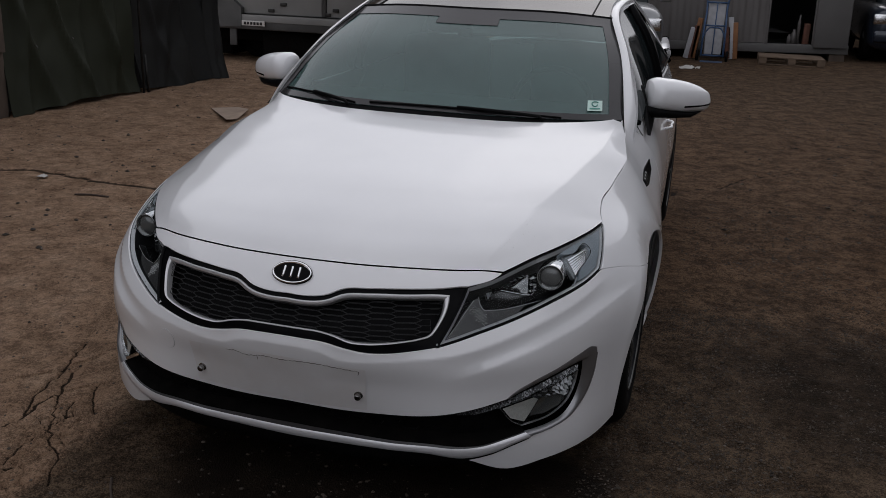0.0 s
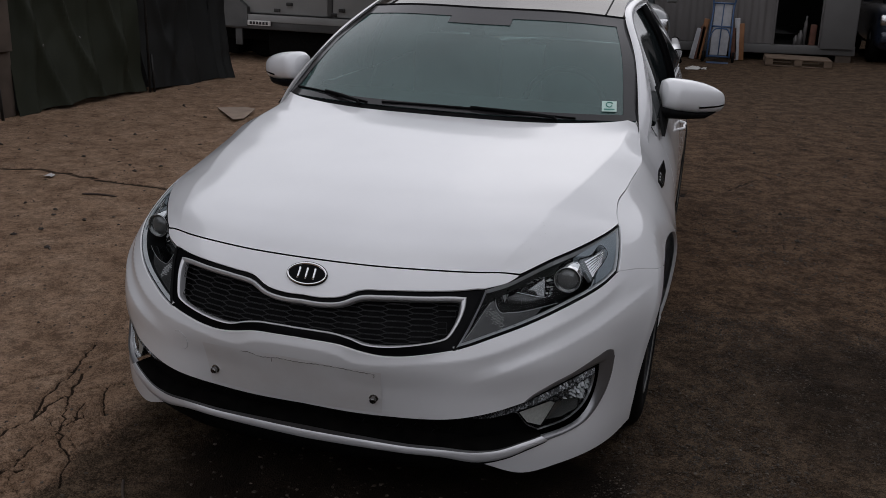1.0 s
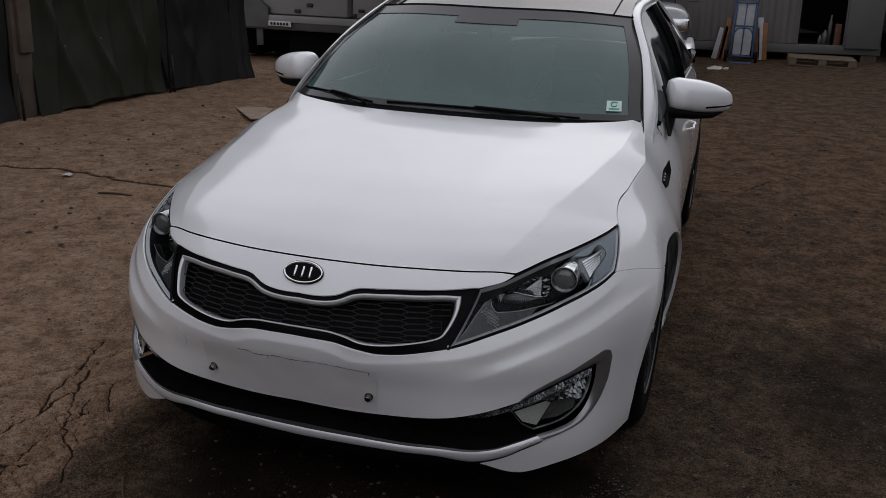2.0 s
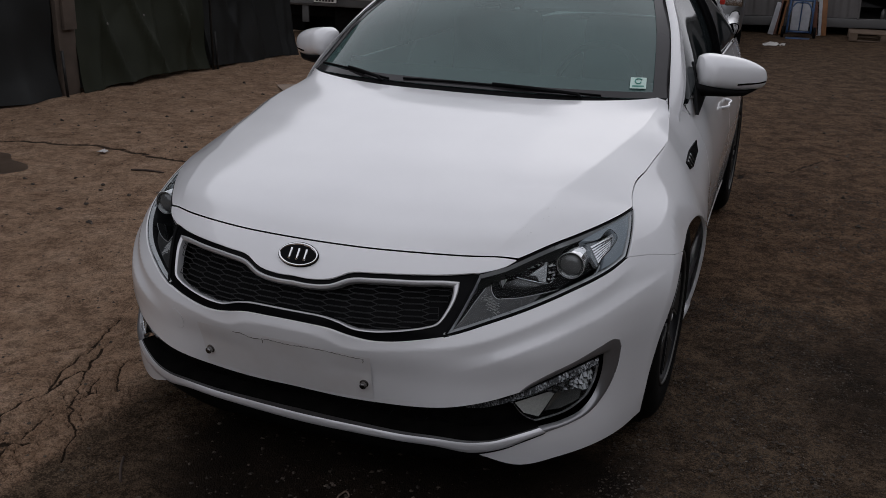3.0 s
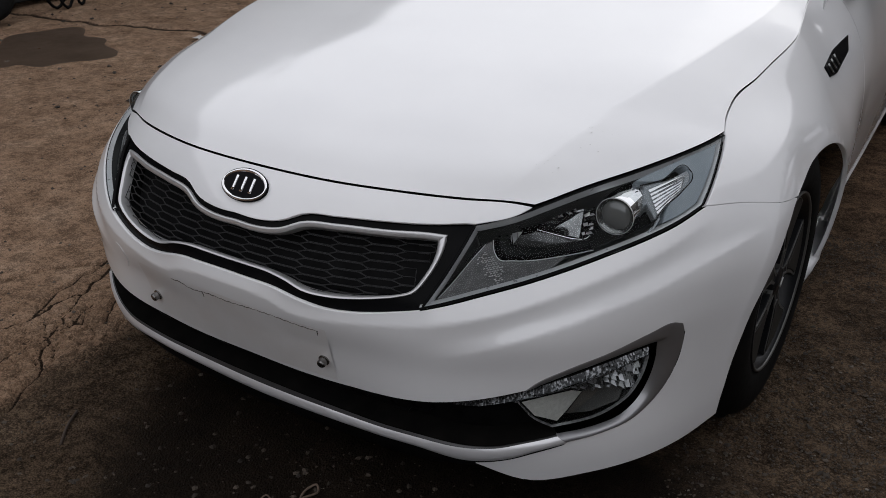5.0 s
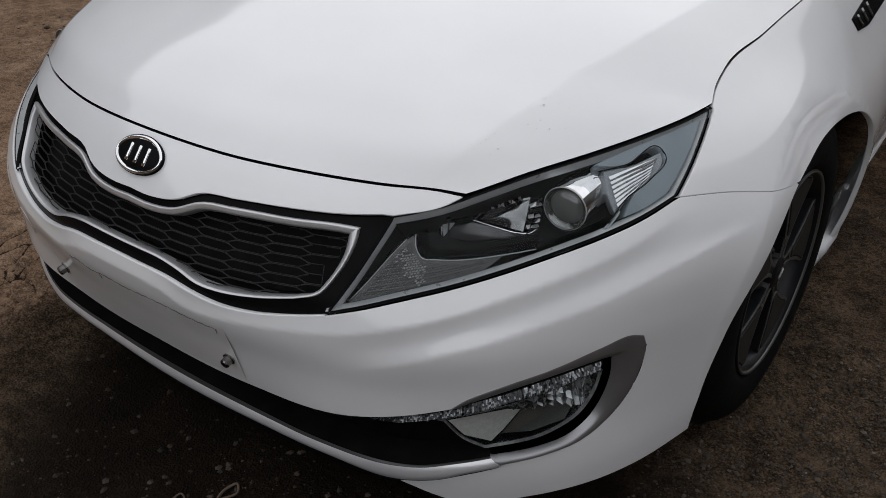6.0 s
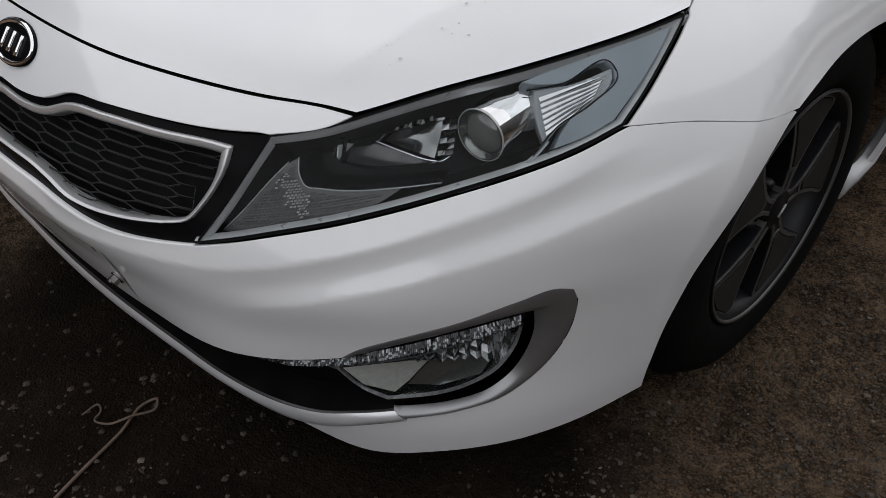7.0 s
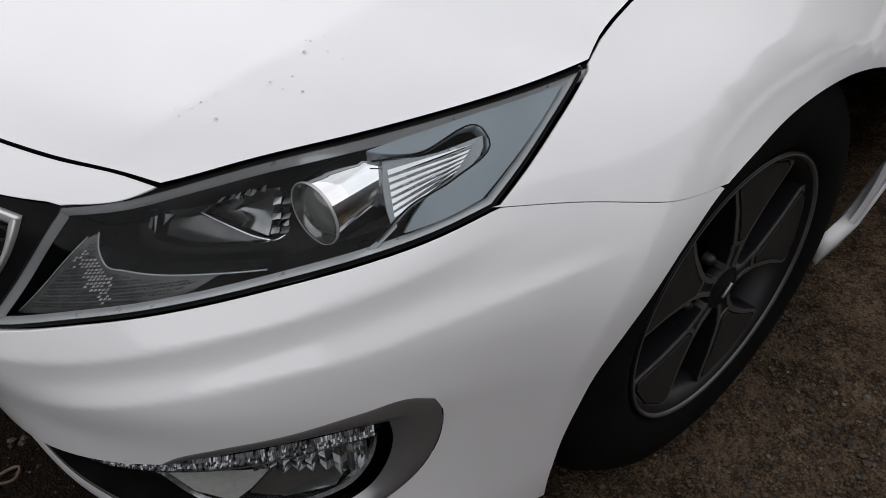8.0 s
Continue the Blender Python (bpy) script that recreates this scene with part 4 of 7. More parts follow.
    part("projector_barrel", mm(moved(lathe([(rr, 0.000), (rr * 1.04, -0.003), (rr * 1.03, -0.020), (rr * 1.06, -0.022), (rr * 1.06, -0.058), (rr * 1.14, -0.062), (rr * 1.14, -0.09)], 40), basis)), CHROME, lamp, "chrome projector barrel")
    part("projector_ring", mm(moved(lathe([(rr * 1.03, -0.001), (rr * 1.01, 0.0025), (rr * 0.96, 0.0020), (rr * 0.80, -0.005)], 40), basis)), MIRROR_GREY, lamp, "grey ring round the lens")
    part("projector_rim", mm(moved(lathe([(rr * 1.035, -0.0005), (rr * 1.05, 0.0015), (rr * 1.03, 0.0032), (rr * 1.01, 0.0024)], 40), basis)), LAMP_RIM, lamp, "thin bright rim")
    part("projector_lens", mm(moved(lathe([(rr * 0.82, -0.006), (rr * 0.70, -0.001), (rr * 0.50, 0.0025), (rr * 0.25, 0.0045), (0.0005, 0.005)], 40), basis)), PROJECTOR, lamp, "dark glass projector lens")
    # high-beam bowl set deep behind the lens: ribbed side, dark mirror faces, chrome line, bright bits and a faceted column
    part("beam_bowl", mm(ribbon(HIGH, -0.060, inset(HIGH, 0.010), -0.092, 5, -0.004, True)), LAMP_BLACK, lamp, "black surround of the high beam")

    def face(a, b, c_, d_, n, m, sink):
        """Curved four-cornered face from (s, z, depth) corners, sunk in its middle."""
        a, b, c_, d_ = (np.array(k, float) for k in (a, b, c_, d_))
        g = np.array([[(a * (1 - u) + b * u) * (1 - v) + (d_ * (1 - u) + c_ * u) * v - np.array([0, 0, sink * 16 * u * (1 - u) * v * (1 - v)]) for u in np.linspace(0, 1, n)] for v in np.linspace(0, 1, m)])
        return off(g[:, :, 0].ravel(), g[:, :, 1].ravel(), g[:, :, 2].ravel()), grid_faces(m, n)
    part("bowl_mirror", mm(face((0.578, 0.675, -0.086), (0.690, 0.640, -0.074), (0.700, 0.686, -0.060), (0.590, 0.684, -0.080), 14, 8, 0.012)), BOWL, lamp, "dark mirror bowl of the high beam")
    part("bowl_floor", mm(face((0.556, 0.637, -0.080), (0.628, 0.627, -0.078), (0.690, 0.637, -0.074), (0.574, 0.668, -0.088), 14, 8, 0.004)), BOWL_DARK, lamp)
    ribs = []
    for i in range(16):
        t0, t1, t2 = i / 16, (i + 0.5) / 16, (i + 1) / 16
        lo_ = [np.array([0.554, 0.638, -0.079]) * (1 - t) + np.array([0.577, 0.666, -0.086]) * t for t in (t0, t1, t2)]
        hi_ = [np.array([0.547, 0.668, -0.079]) * (1 - t) + np.array([0.580, 0.679, -0.086]) * t for t in (t0, t1, t2)]
        q = np.array(lo_ + hi_) + np.array([[0, 0, 0.008], [0, 0, 0.0098], [0, 0, 0.008]] * 2)
        ribs.append((off(q[:, 0], q[:, 1], q[:, 2]), [(0, 1, 4, 3), (1, 2, 5, 4)]))
    part("beam_ribs", mm(joined(*ribs)), RIBBED, lamp, "finely ribbed grey side of the bowl", smooth=False)
    part("bowl_corner", mm((off(np.array([0.545, 0.552, 0.551, 0.545]), np.array([0.668, 0.668, 0.640, 0.644]), np.array([-0.077, -0.078, -0.077, -0.070])), [(0, 1, 2, 3)])), REFLECTOR, lamp, "bright corner", smooth=False)
    part("bowl_corner", mm((off(np.array([0.572, 0.583, 0.585, 0.577]), np.array([0.677, 0.680, 0.674, 0.666]), np.array([-0.082, -0.083, -0.080, -0.081])), [(0, 1, 2, 3)])), REFLECTOR, lamp, smooth=False)
    arc = curve_through([(0.576, 0.672), (0.606, 0.662), (0.645, 0.649), (0.686, 0.637), (0.700, 0.6355), (0.712, 0.641)], 30)
    dep = np.linspace(-0.084, -0.066, 30)
    part("bowl_edge", mm(tube(off(arc[:, 0], arc[:, 1], dep), 0.0013, 6)), CHROME, lamp, "thin chrome line")
    for i in range(9):
        s0 = 0.630 + 0.0060 * i
        z0 = 0.670 + 0.0013 * i + 0.003 * HR2.random()
        q = np.array([(s0, z0), (s0 + 0.0056, z0 - 0.002 + 0.004 * HR2.random()), (s0 + 0.0046, z0 + 0.007), (s0 + 0.001, z0 + 0.005 + 0.003 * HR2.random())])
        part("bowl_facet", mm((off(q[:, 0], q[:, 1], np.array([-0.056, -0.054, -0.066, -0.066]) + 0.003 * HR2.normal(size=4)), [(0, 1, 2, 3)])), (RIBBED, CHROME, LAMP_RIM)[i % 3], lamp, smooth=False)
    for i in range(6):
        z0, z1 = 0.642 + 0.0068 * i, 0.642 + 0.0068 * i + 0.0060
        for j in range(2):
            s0 = 0.694 + 0.011 * j + 0.0005 * i
            dd = -0.062 + 0.004 * i
            q = np.array([(s0, z0), (s0 + 0.0098, z0 + 0.001), (s0 + 0.0098, z1 + 0.001), (s0, z1)])
            part("column_facet", mm((off(q[:, 0], q[:, 1], dd + np.array([-0.002, 0.002, -0.002, -0.008]) + 0.0025 * HR2.normal(size=4) - 0.006 * ((i + j) % 2) * np.array([0, 0, 1, 1])), [(0, 1, 2, 3)])), (RIBBED, BOWL, LAMP_RIM, BOWL)[(i + 2 * j) % 4], lamp, smooth=False)
    # silver line that sweeps from the fins under the projector
    sw = curve_through([(0.836, 0.646), (0.815, 0.630), (0.795, 0.619), (0.761, 0.609), (0.719, 0.599)], 30)
    part("silver_sweep", mm(ribbon(sw, -0.011, sw + np.stack([np.linspace(0.001, 0.0, 30), -np.linspace(0.006, 0.0015, 30)], 1), -0.008, 3, 0.001)), LAMP_SILVER, lamp, "silver line under the projector")

ls_ = curve_through([(0.548, 0.176), (0.586, 0.198), (0.640, 0.2130), (0.652, 0.2140)], 40)
both("lip_seam", tube(off(ls_[:, 0], ls_[:, 1], np.full(40, -0.0004)), np.linspace(0.0026, 0.0008, 40), 6), BLACK, bumper, "dark seam above the chin")
# plate bolts, tow cap
for bs, bz in ((0.201, 0.348), (-0.249, 0.350)):
    p = off(np.array([bs]), np.array([bz]), np.array([0.0]))[0]
    basis = np.eye(4)
    nrm = skin_normal(np.array([bs]), np.array([bz]))[0]
    ux = unit(np.cross(nrm, (0, 0, 1)))
    basis[:3, 0], basis[:3, 1], basis[:3, 2], basis[:3, 3] = nrm, ux, np.cross(ux, nrm), p
    bolt = part("plate_bolt", moved(lathe([(0.0125, 0.0), (0.0125, 0.003), (0.0095, 0.004), (0.0095, 0.014), (0.0075, 0.0165), (0.0003, 0.017)], 12), basis), STEEL, car, "steel bolt left where the number plate was", smooth=False)
cap = np.stack([-0.352 + 0.024 * np.cos(em), 0.4185 + 0.030 * np.sin(em)], 1)
part("tow_seam", tube(off(np.append(cap[:, 0], cap[0, 0]), np.append(cap[:, 1], cap[0, 1]), np.full(49, 0.0)), 0.0012, 5), LAMP_RIM, car)
part("tow_cap", skin_panel(cap, 0.0012, 0.012, 0.004), PAINT, car, "round tow hook cover")

DIRTY = plain("dulled_paint", (0.685, 0.662, 0.652), (0.755, 0.750, 0.755), 0.42, 0, 7, 1.0, 0.05, spec=0.35)
DIRTY.node_tree.nodes["Principled BSDF"].inputs["Coat IOR"].default_value = 1.6
DIRTY.node_tree.nodes["Principled BSDF"].inputs["Coat Roughness"].default_value = 0.085
mark = line([(-0.270, 0.302), (0.0, 0.293), (0.222, 0.297)], [(0.222, 0.297), (0.222, 0.438)], [(0.238, 0.438), (0.10, 0.447), (-0.10, 0.449), (-0.270, 0.436)], [(-0.270, 0.436), (-0.270, 0.302)])[:-1]
part("plate_mark", skin_panel(mark, 0.0004, 0.0072, 0), DIRTY, bumper, "dull stained patch where a number plate was")
CRACKED = plain("crack_grime", (0.05, 0.042, 0.038), (0.11, 0.095, 0.085), 0.8, 0, 40)
cp = curve_through([(-0.150, 0.4395), (-0.118, 0.4405), (-0.110, 0.437), (-0.040, 0.4405), (0.004, 0.4385), (0.055, 0.4415), (0.112, 0.4410), (0.160, 0.4365), (0.207, 0.4320)], 70)
cp[:, 1] += 0.0010 * np.sin(np.arange(70) * 1.9)
part("paint_crack", tube(off(cp[:, 0], cp[:, 1], np.full(70, 0.0008)), 0.0004 + 0.0006 * np.abs(np.sin(np.arange(70) * 0.37)), 5), CRACKED, bumper, "thin crack across the bumper")
for (a_, b_, c_) in ((-0.063, 0.4395, 0.424), (0.204, 0.432, 0.420)):
    part("paint_crack", tube(off(np.array([a_, a_ + 0.001, a_ - 0.001]), np.array([b_, (b_ + c_) / 2, c_]), np.full(3, 0.0008)), 0.0009, 5), CRACKED, bumper)
# dried drops on the hood beside the lamp
HR = np.random.default_rng(12)
DROP = plain("dried_drop", (0.46, 0.46, 0.46), (0.60, 0.60, 0.60), 0.3, 0, 60)
for i in range(34):
    uu, vv_ = (0.80 + 0.08 * HR.random(), 0.06 + 0.14 * HR.random()) if i < 24 else (0.62 + 0.33 * HR.random(), 0.03 + 0.12 * HR.random())
    ii, jj = int(vv_ * (n_ - 1)), int(uu * (n_ - 1))
    rad = 0.0007 + 0.0016 * HR.random() ** 2
    part("dirt_drop", moved(lathe([(rad, 0.0), (rad * 0.8, rad * 0.25), (0.0002, rad * 0.35)], 8), Matrix.Translation(patch[ii, jj] + HR.normal(0, 0.004, 3) * (1, 1, 0)) @ pose(0, 0, 0, 0, -90, 0)), DROP, hood)

# wheels
TYRE = [(0.205, -0.105), (0.215, -0.116), (0.250, -0.124), (0.295, -0.124), (0.325, -0.116), (0.338, -0.100), (0.343, -0.075), (0.344, -0.030), (0.343, 0.012), (0.338, 0.036), (0.328, 0.056), (0.312, 0.071), (0.290, 0.080), (0.262, 0.083), (0.240, 0.081), (0.226, 0.077), (0.214, 0.066)]


def ring_sector(r0, r1, a0, a1, x0, x1, n=10):
    """A flat raised panel between two radii (metres) and two angles (degrees) of a wheel."""
    a = np.radians(np.linspace(a0, a1, n))
    out = []
    rows = [(r0 + 0.003, x0), (r0, x1 - 0.002), (r0 + 0.002, x1), (r1 - 0.002, x1), (r1, x1 - 0.002), (r1 - 0.003, x0)]
    P = np.array([[(x, r * math.cos(b), r * math.sin(b)) for b in a] for r, x in rows])
    caps = [tuple(i * n for i in range(6)), tuple(i * n + n - 1 for i in range(6))[::-1]]
    return P.reshape(-1, 3), [f[::-1] for f in grid_faces(6, n)] + caps


def plate(points, x0, x1):
    """A flat plate in the wheel's plane from (radius, degrees) corners."""
    q = [(r * math.cos(radians(a)), r * math.sin(radians(a))) for r, a in points]
    n = len(q)
    c = np.mean(q, axis=0)
    vs = [(x0, *p) for p in q] + [(x1 - 0.002, *p) for p in q] + [(x1, *(c + (np.array(p) - c) * 0.985)) for p in q]
    fs = [(i, (i + 1) % n, n + (i + 1) % n, n + i) for i in range(n)] + [(n + i, n + (i + 1) % n, 2 * n + (i + 1) % n, 2 * n + i) for i in range(n)] + [tuple(range(2 * n, 3 * n))]
    return vs, fs


def wheel(at, outward, steer=0.0, phase=0.0):
    holder = new("wheel")
    holder.parent = car
    holder.matrix_local = pose(at[0], at[1], at[2], 0, 0, steer) @ pose(0, 0, 0, phase, 0, 0) @ Matrix.Diagonal((outward * 1.035, 1.035, 1.035, 1))
    holder["label"] = "alloy wheel with grey aero inserts and a black tyre"
    part("tyre", lathe(TYRE, 72), RUBBER, holder)
    tread = []
    for i in range(72):
        for x in (-0.084, -0.050, -0.016, 0.016):
            a = 2 * math.pi * (i + (0.5 if x > 0 else 0)) / 72
            tread.append(moved(block((-0.014, -0.010, 0.338), (0.014, 0.010, 0.3475), 0.0), pose(x, 0, 0, math.degrees(a), 0, 0)))
    part("tread", joined(*tread), RUBBER, holder, smooth=False)
    part("rim", lathe([(0.207, -0.10), (0.195, -0.08), (0.185, 0.0), (0.197, 0.050), (0.206, 0.070), (0.214, 0.076), (0.2185, 0.079), (0.2195, 0.075), (0.214, 0.06)], 72), ALLOY_DARK, holder)
    part("rim_edge", lathe([(0.2118, 0.0745), (0.2130, 0.0780), (0.2162, 0.0795), (0.2178, 0.0765)], 72), ALLOY_MID, holder, "grey rim edge")
    part("brake_disc", lathe([(0.02, -0.02), (0.15, -0.02), (0.15, -0.03)], 40), ALLOY_DARK, holder)
    part("hub_cap", lathe([(0.036, 0.046), (0.036, 0.064), (0.033, 0.068), (0.028, 0.066), (0.026, 0.068), (0.0005, 0.070)], 40), ALLOY_DARK, holder, "dark centre cap")
    part("cap_mark", tube([(0.074, -0.010, -0.008), (0.0745, 0.0, 0.0), (0.074, 0.010, 0.008)], 0.0025, 6), ALLOY, holder)
    part("wheel_floor", lathe([(0.05, 0.010), (0.12, 0.004), (0.190, 0.016)], 60), LINER, holder)
    for i in range(5):
        b = 72 * i

        def shape(w, r0, r1):
            """Rounded outline of a spoke's face; w widens it in metres."""
            half_ = [(r0, 8), (r0 + 0.022, 11.5), (0.5 * (r0 + r1), 16.5), (r1 - 0.014, 21.5), (r1 - 0.005, 21), (r1, 17)]
            up = [(r, b + d + math.degrees(w / r)) for r, d in half_]
            dn = [(r, b - d - math.degrees(w / r)) for r, d in half_]
            return up[::-1] + [(r0 - 0.004 - w * 0.4, b + 4), (r0 - 0.004 - w * 0.4, b - 4)] + dn + [(r1 + 0.001, b)]
        spoke = part("spoke", plate(shape(0.0078, 0.078, 0.2105), 0.03, 0.0655), ALLOY_DARK, holder, "dark spoke with bright edges", False)
        part("spoke_edge", plate(shape(0.0070, 0.0785, 0.2095), 0.06, 0.0662), ALLOY_MID, spoke, "grey machined edge", False)
        part("spoke_root", plate([(0.030, b - 24), (0.060, b - 16), (0.082, b - 15), (0.082, b + 15), (0.060, b + 16), (0.030, b + 24)][::-1], 0.03, 0.0645), ALLOY_DARK, spoke, "", False)
        for sg_ in (1, -1):
            part("spoke_leg", plate([(0.033, b + sg_ * 26), (0.060, b + sg_ * 14), (0.084, b + sg_ * 13.5), (0.084, b + sg_ * 9), (0.060, b + sg_ * 7), (0.033, b + sg_ * 12)][::-sg_], 0.05, 0.0664), ALLOY_MID, spoke, "", False)
        part("insert_gap", plate(shape(-0.0005, 0.083, 0.2035), 0.06, 0.0668), BLACK, spoke, "", False)
        part("insert", plate(shape(-0.0032, 0.086, 0.2005), 0.06, 0.0680), INSERT, spoke, "flat grey insert", False)
        part("lug_nut", lathe([(0.009, 0.04), (0.009, 0.052), (0.004, 0.058), (0.0004, 0.059)], 8), NUT, holder).location = (0, 0.062 * math.cos(radians(b + 36)), 0.062 * math.sin(radians(b + 36)))
    return holder


FRONT_X = 0.913 - 0.0805 * 1.035
wheel((FRONT_X, 0.009, HUB_Z), 1, -1.0, 4)
wheel((-FRONT_X, 0.0, HUB_Z), -1, -1.0, 40)
wheel((FRONT_X - 0.034, 2.795, HUB_Z), 1, 0, 25)
wheel((-FRONT_X + 0.034, 2.795, HUB_Z), -1, 0, 60)
for y in (ARCH_Y, 2.795 + ARCH_Y):
    for sg in (1, -1):
        a = np.radians(np.linspace(-25, 205, 40))
        xs = np.array([0.872, 0.80, 0.62])
        P = np.stack([np.broadcast_to(sg * xs[:, None], (3, 40)), y + (ARCH_R + np.array([0.004, 0.03, 0.03]))[:, None] * np.cos(a), ARCH_Z + (ARCH_R + np.array([0.004, 0.03, 0.03]))[:, None] * np.sin(a)], 2)
        back = np.stack([np.full(40, sg * 0.62), y + 0.39 * np.cos(a), np.maximum(ARCH_Z + 0.39 * np.sin(a), 0.12)], 1)
        vs = np.concatenate([P.reshape(-1, 3), back, [[sg * 0.62, y, 0.14]]])
        fs = grid_faces(3, 40) + [(120 + i, 121 + i, 160) for i in range(39)]
        part("wheel_housing", (vs, fs), LINER, car)

# doors, rear quarters, sills
belt = [(2.06, 0.925), (2.6, 0.930), (3.2, 0.938), (4.1, 0.950)]
rear_arch = arch_line(2.795 + ARCH_Y, 200, -20, 60, wide=0.92)
door_f = line([(2.115, 0.24), (2.132, 0.55), (2.137, 0.78), (2.095, 0.89)], [(2.095, 0.89), (2.12, 0.927), (2.6, 0.942), (3.185, 0.966)], [(3.185, 0.966), (3.21, 0.60), (3.19, 0.24)], [(3.19, 0.24), (2.115, 0.24)])[:-1]
part_f = both("front_door", skin_panel(door_f, 0, 0.03, 0.012), PAINT)
rear_cut = arch_line(2.795 + ARCH_Y, 195, 125, 20, wide=0.92)
door_r = np.concatenate([line([(3.198, 0.24), (3.217, 0.60), (3.193, 0.966)], [(3.193, 0.966), (3.6, 0.982), (4.02, 1.000)], [(4.02, 1.000), (4.05, 0.80), (4.03, 0.66)]), rear_cut[::-1][1:]])
part_r = both("rear_door", skin_panel(door_r, 0, 0.03, 0.012), PAINT)
quarter = np.concatenate([line([(4.038, 0.668), (4.058, 0.80), (4.028, 1.000)], [(4.028, 1.000), (4.5, 1.012), (5.2, 1.0)], [(5.2, 1.0), (5.22, 0.6), (5.2, 0.25)], [(5.2, 0.25), (4.62, 0.20)]), arch_line(2.795 + ARCH_Y, -18, 122, 50, wide=0.92)[1:]])
both("rear_quarter", skin_panel(quarter, 0, 0.03, 0.012), PAINT)
sill = line([(1.80, 0.20), (2.1, 0.232), (3.2, 0.232), (3.84, 0.232)], [(3.84, 0.232), (3.84, 0.15)], [(3.84, 0.15), (2.6, 0.13), (1.80, 0.14)])
both("sill", skin_panel(sill, 0.006, 0.03, 0.03), PAINT)
for pr in (part_f, part_r):
    for ob, sg in zip(pr, (1, -1)):
        y0 = 1.52 if pr is part_f else 2.30
        px_ = skin(np.array([SEND + y0 - AX]), np.array([0.80]))[0][0]
        pts = curve_through([(sg * (px_ - 0.01), y0 - 0.11, 0.800), (sg * (px_ + 0.020), y0 - 0.085, 0.803), (sg * (px_ + 0.024), y0, 0.806), (sg * (px_ + 0.020), y0 + 0.085, 0.809), (sg * (px_ - 0.01), y0 + 0.11, 0.81)], 16)
        part("door_handle", tube(pts, 0.0065, 8), PAINT, ob)
# body behind: boot, tail
tail = [skin(np.full(20, 5.2), np.linspace(0.25, 0.97, 20))]
tp = np.array([tail[0] * (k, 1, 1) + (0, 0.14 * (1 - k * k), 0) for k in np.linspace(1, -1, 30)])
part("tail_panel", sheet(tp.transpose(1, 0, 2)[::-1]), PAINT, car)

# greenhouse
ws_low = curve_through([(-0.742, 0.565, 0.950), (-0.66, 0.490, 0.953), (-0.54, 0.432, 0.955), (-0.30, 0.385, 0.955), (0, 0.372, 0.954), (0.30, 0.385, 0.955), (0.54, 0.432, 0.955), (0.66, 0.490, 0.953), (0.742, 0.565, 0.950)], 40)
ws_top = curve_through([(-0.597, 1.200, 1.306), (-0.40, 1.115, 1.322), (0, 1.035, 1.326), (0.40, 1.115, 1.322), (0.597, 1.200, 1.306)], 40)
ws_l = curve_through([tuple(ws_low[0]), (-0.684, 0.88, 1.152), tuple(ws_top[0])], 40)
ws_r = ws_l * (-1, 1, 1)
glass_grid = coons(ws_low, ws_top, ws_l, ws_r, 40)
BAND = plain("windscreen_band", (0.020, 0.019, 0.020), (0.028, 0.026, 0.028), 0.12, 0, 5, 0.0, spec=0.34)
screen = part("windscreen", sheet(glass_grid), SCREEN, car, "tinted windscreen with dark border")
screen.visible_shadow = False


def on_glass(u, v, d=0.004):
    """A place on the windscreen; u from side to side, v from bottom to top."""
    u, v = np.atleast_1d(u), np.atleast_1d(v)
    n = np.arange(40)
    row = np.array([[np.interp(b * 39, n, np.array([np.interp(a * 39, n, glass_grid[r, :, k]) for r in range(40)])) for k in range(3)] for a, b in zip(u, v)])
    return row + np.array([0, -0.45, 0.9]) * d


def glass_strip(u0, u1, v0, v1, d=0.003, n=24):
    P = np.array([[on_glass(u0 + (u1 - u0) * i / (n - 1), v0 + (v1 - v0) * j / 5, d)[0] for i in range(n)] for j in range(6)])
    return sheet(P)


for a in ((0, 1, 0, 0.045), (0, 0.03, 0.045, 0.88), (0.958, 1, 0.045, 0.88), (0, 1, 0.88, 1)):
    part("screen_border", glass_strip(*a), BAND, screen, "black printed border")
part("sensor_patch", glass_strip(0.39, 0.605, 0.80, 0.88, 0.0032), BAND, screen)
part("mirror_mount", joined(block((-0.03, -0.004, -0.015), (0.03, 0.02, 0.015), 0.004, pose(*on_glass(0.5, 0.76, -0.02)[0], -30))), BLACK, screen)
STICK = plain("green_sticker", (0.46, 0.62, 0.56), (0.56, 0.72, 0.66), 0.5, 0, 40)
STICK_D = plain("sticker_print", (0.05, 0.22, 0.18), (0.08, 0.28, 0.22), 0.5, 0, 40)
st = part("sticker", glass_strip(0.897, 0.938, 0.066, 0.146, 0.006, 6), STICK, screen, "pale green paper sticker inside the glass")
a = np.linspace(0.6, 6.0, 20)
part("sticker_swirl", tube(np.array([on_glass(0.9175 + 0.011 * math.cos(q) * (1 - q / 14), 0.116 + 0.018 * math.sin(q), 0.008)[0] for q in a]), 0.0022, 5), STICK_D, st)
part("sticker_bar", glass_strip(0.903, 0.932, 0.076, 0.086, 0.0075, 4), STICK_D, st)
# black cowl between hood and glass
hood_rear = np.concatenate([rear[::-1] * (-1, 1, 1), rear[1:]])
hr = curve_through(hood_rear, 40)
part("cowl", sheet(np.array([hr + (0, -0.02, -0.020), hr + (0, 0.01, -0.024), ws_low + (0, -0.012, -0.012), ws_low + (0, 0.01, 0.004)])), BLACK, car, "black cowl panel")
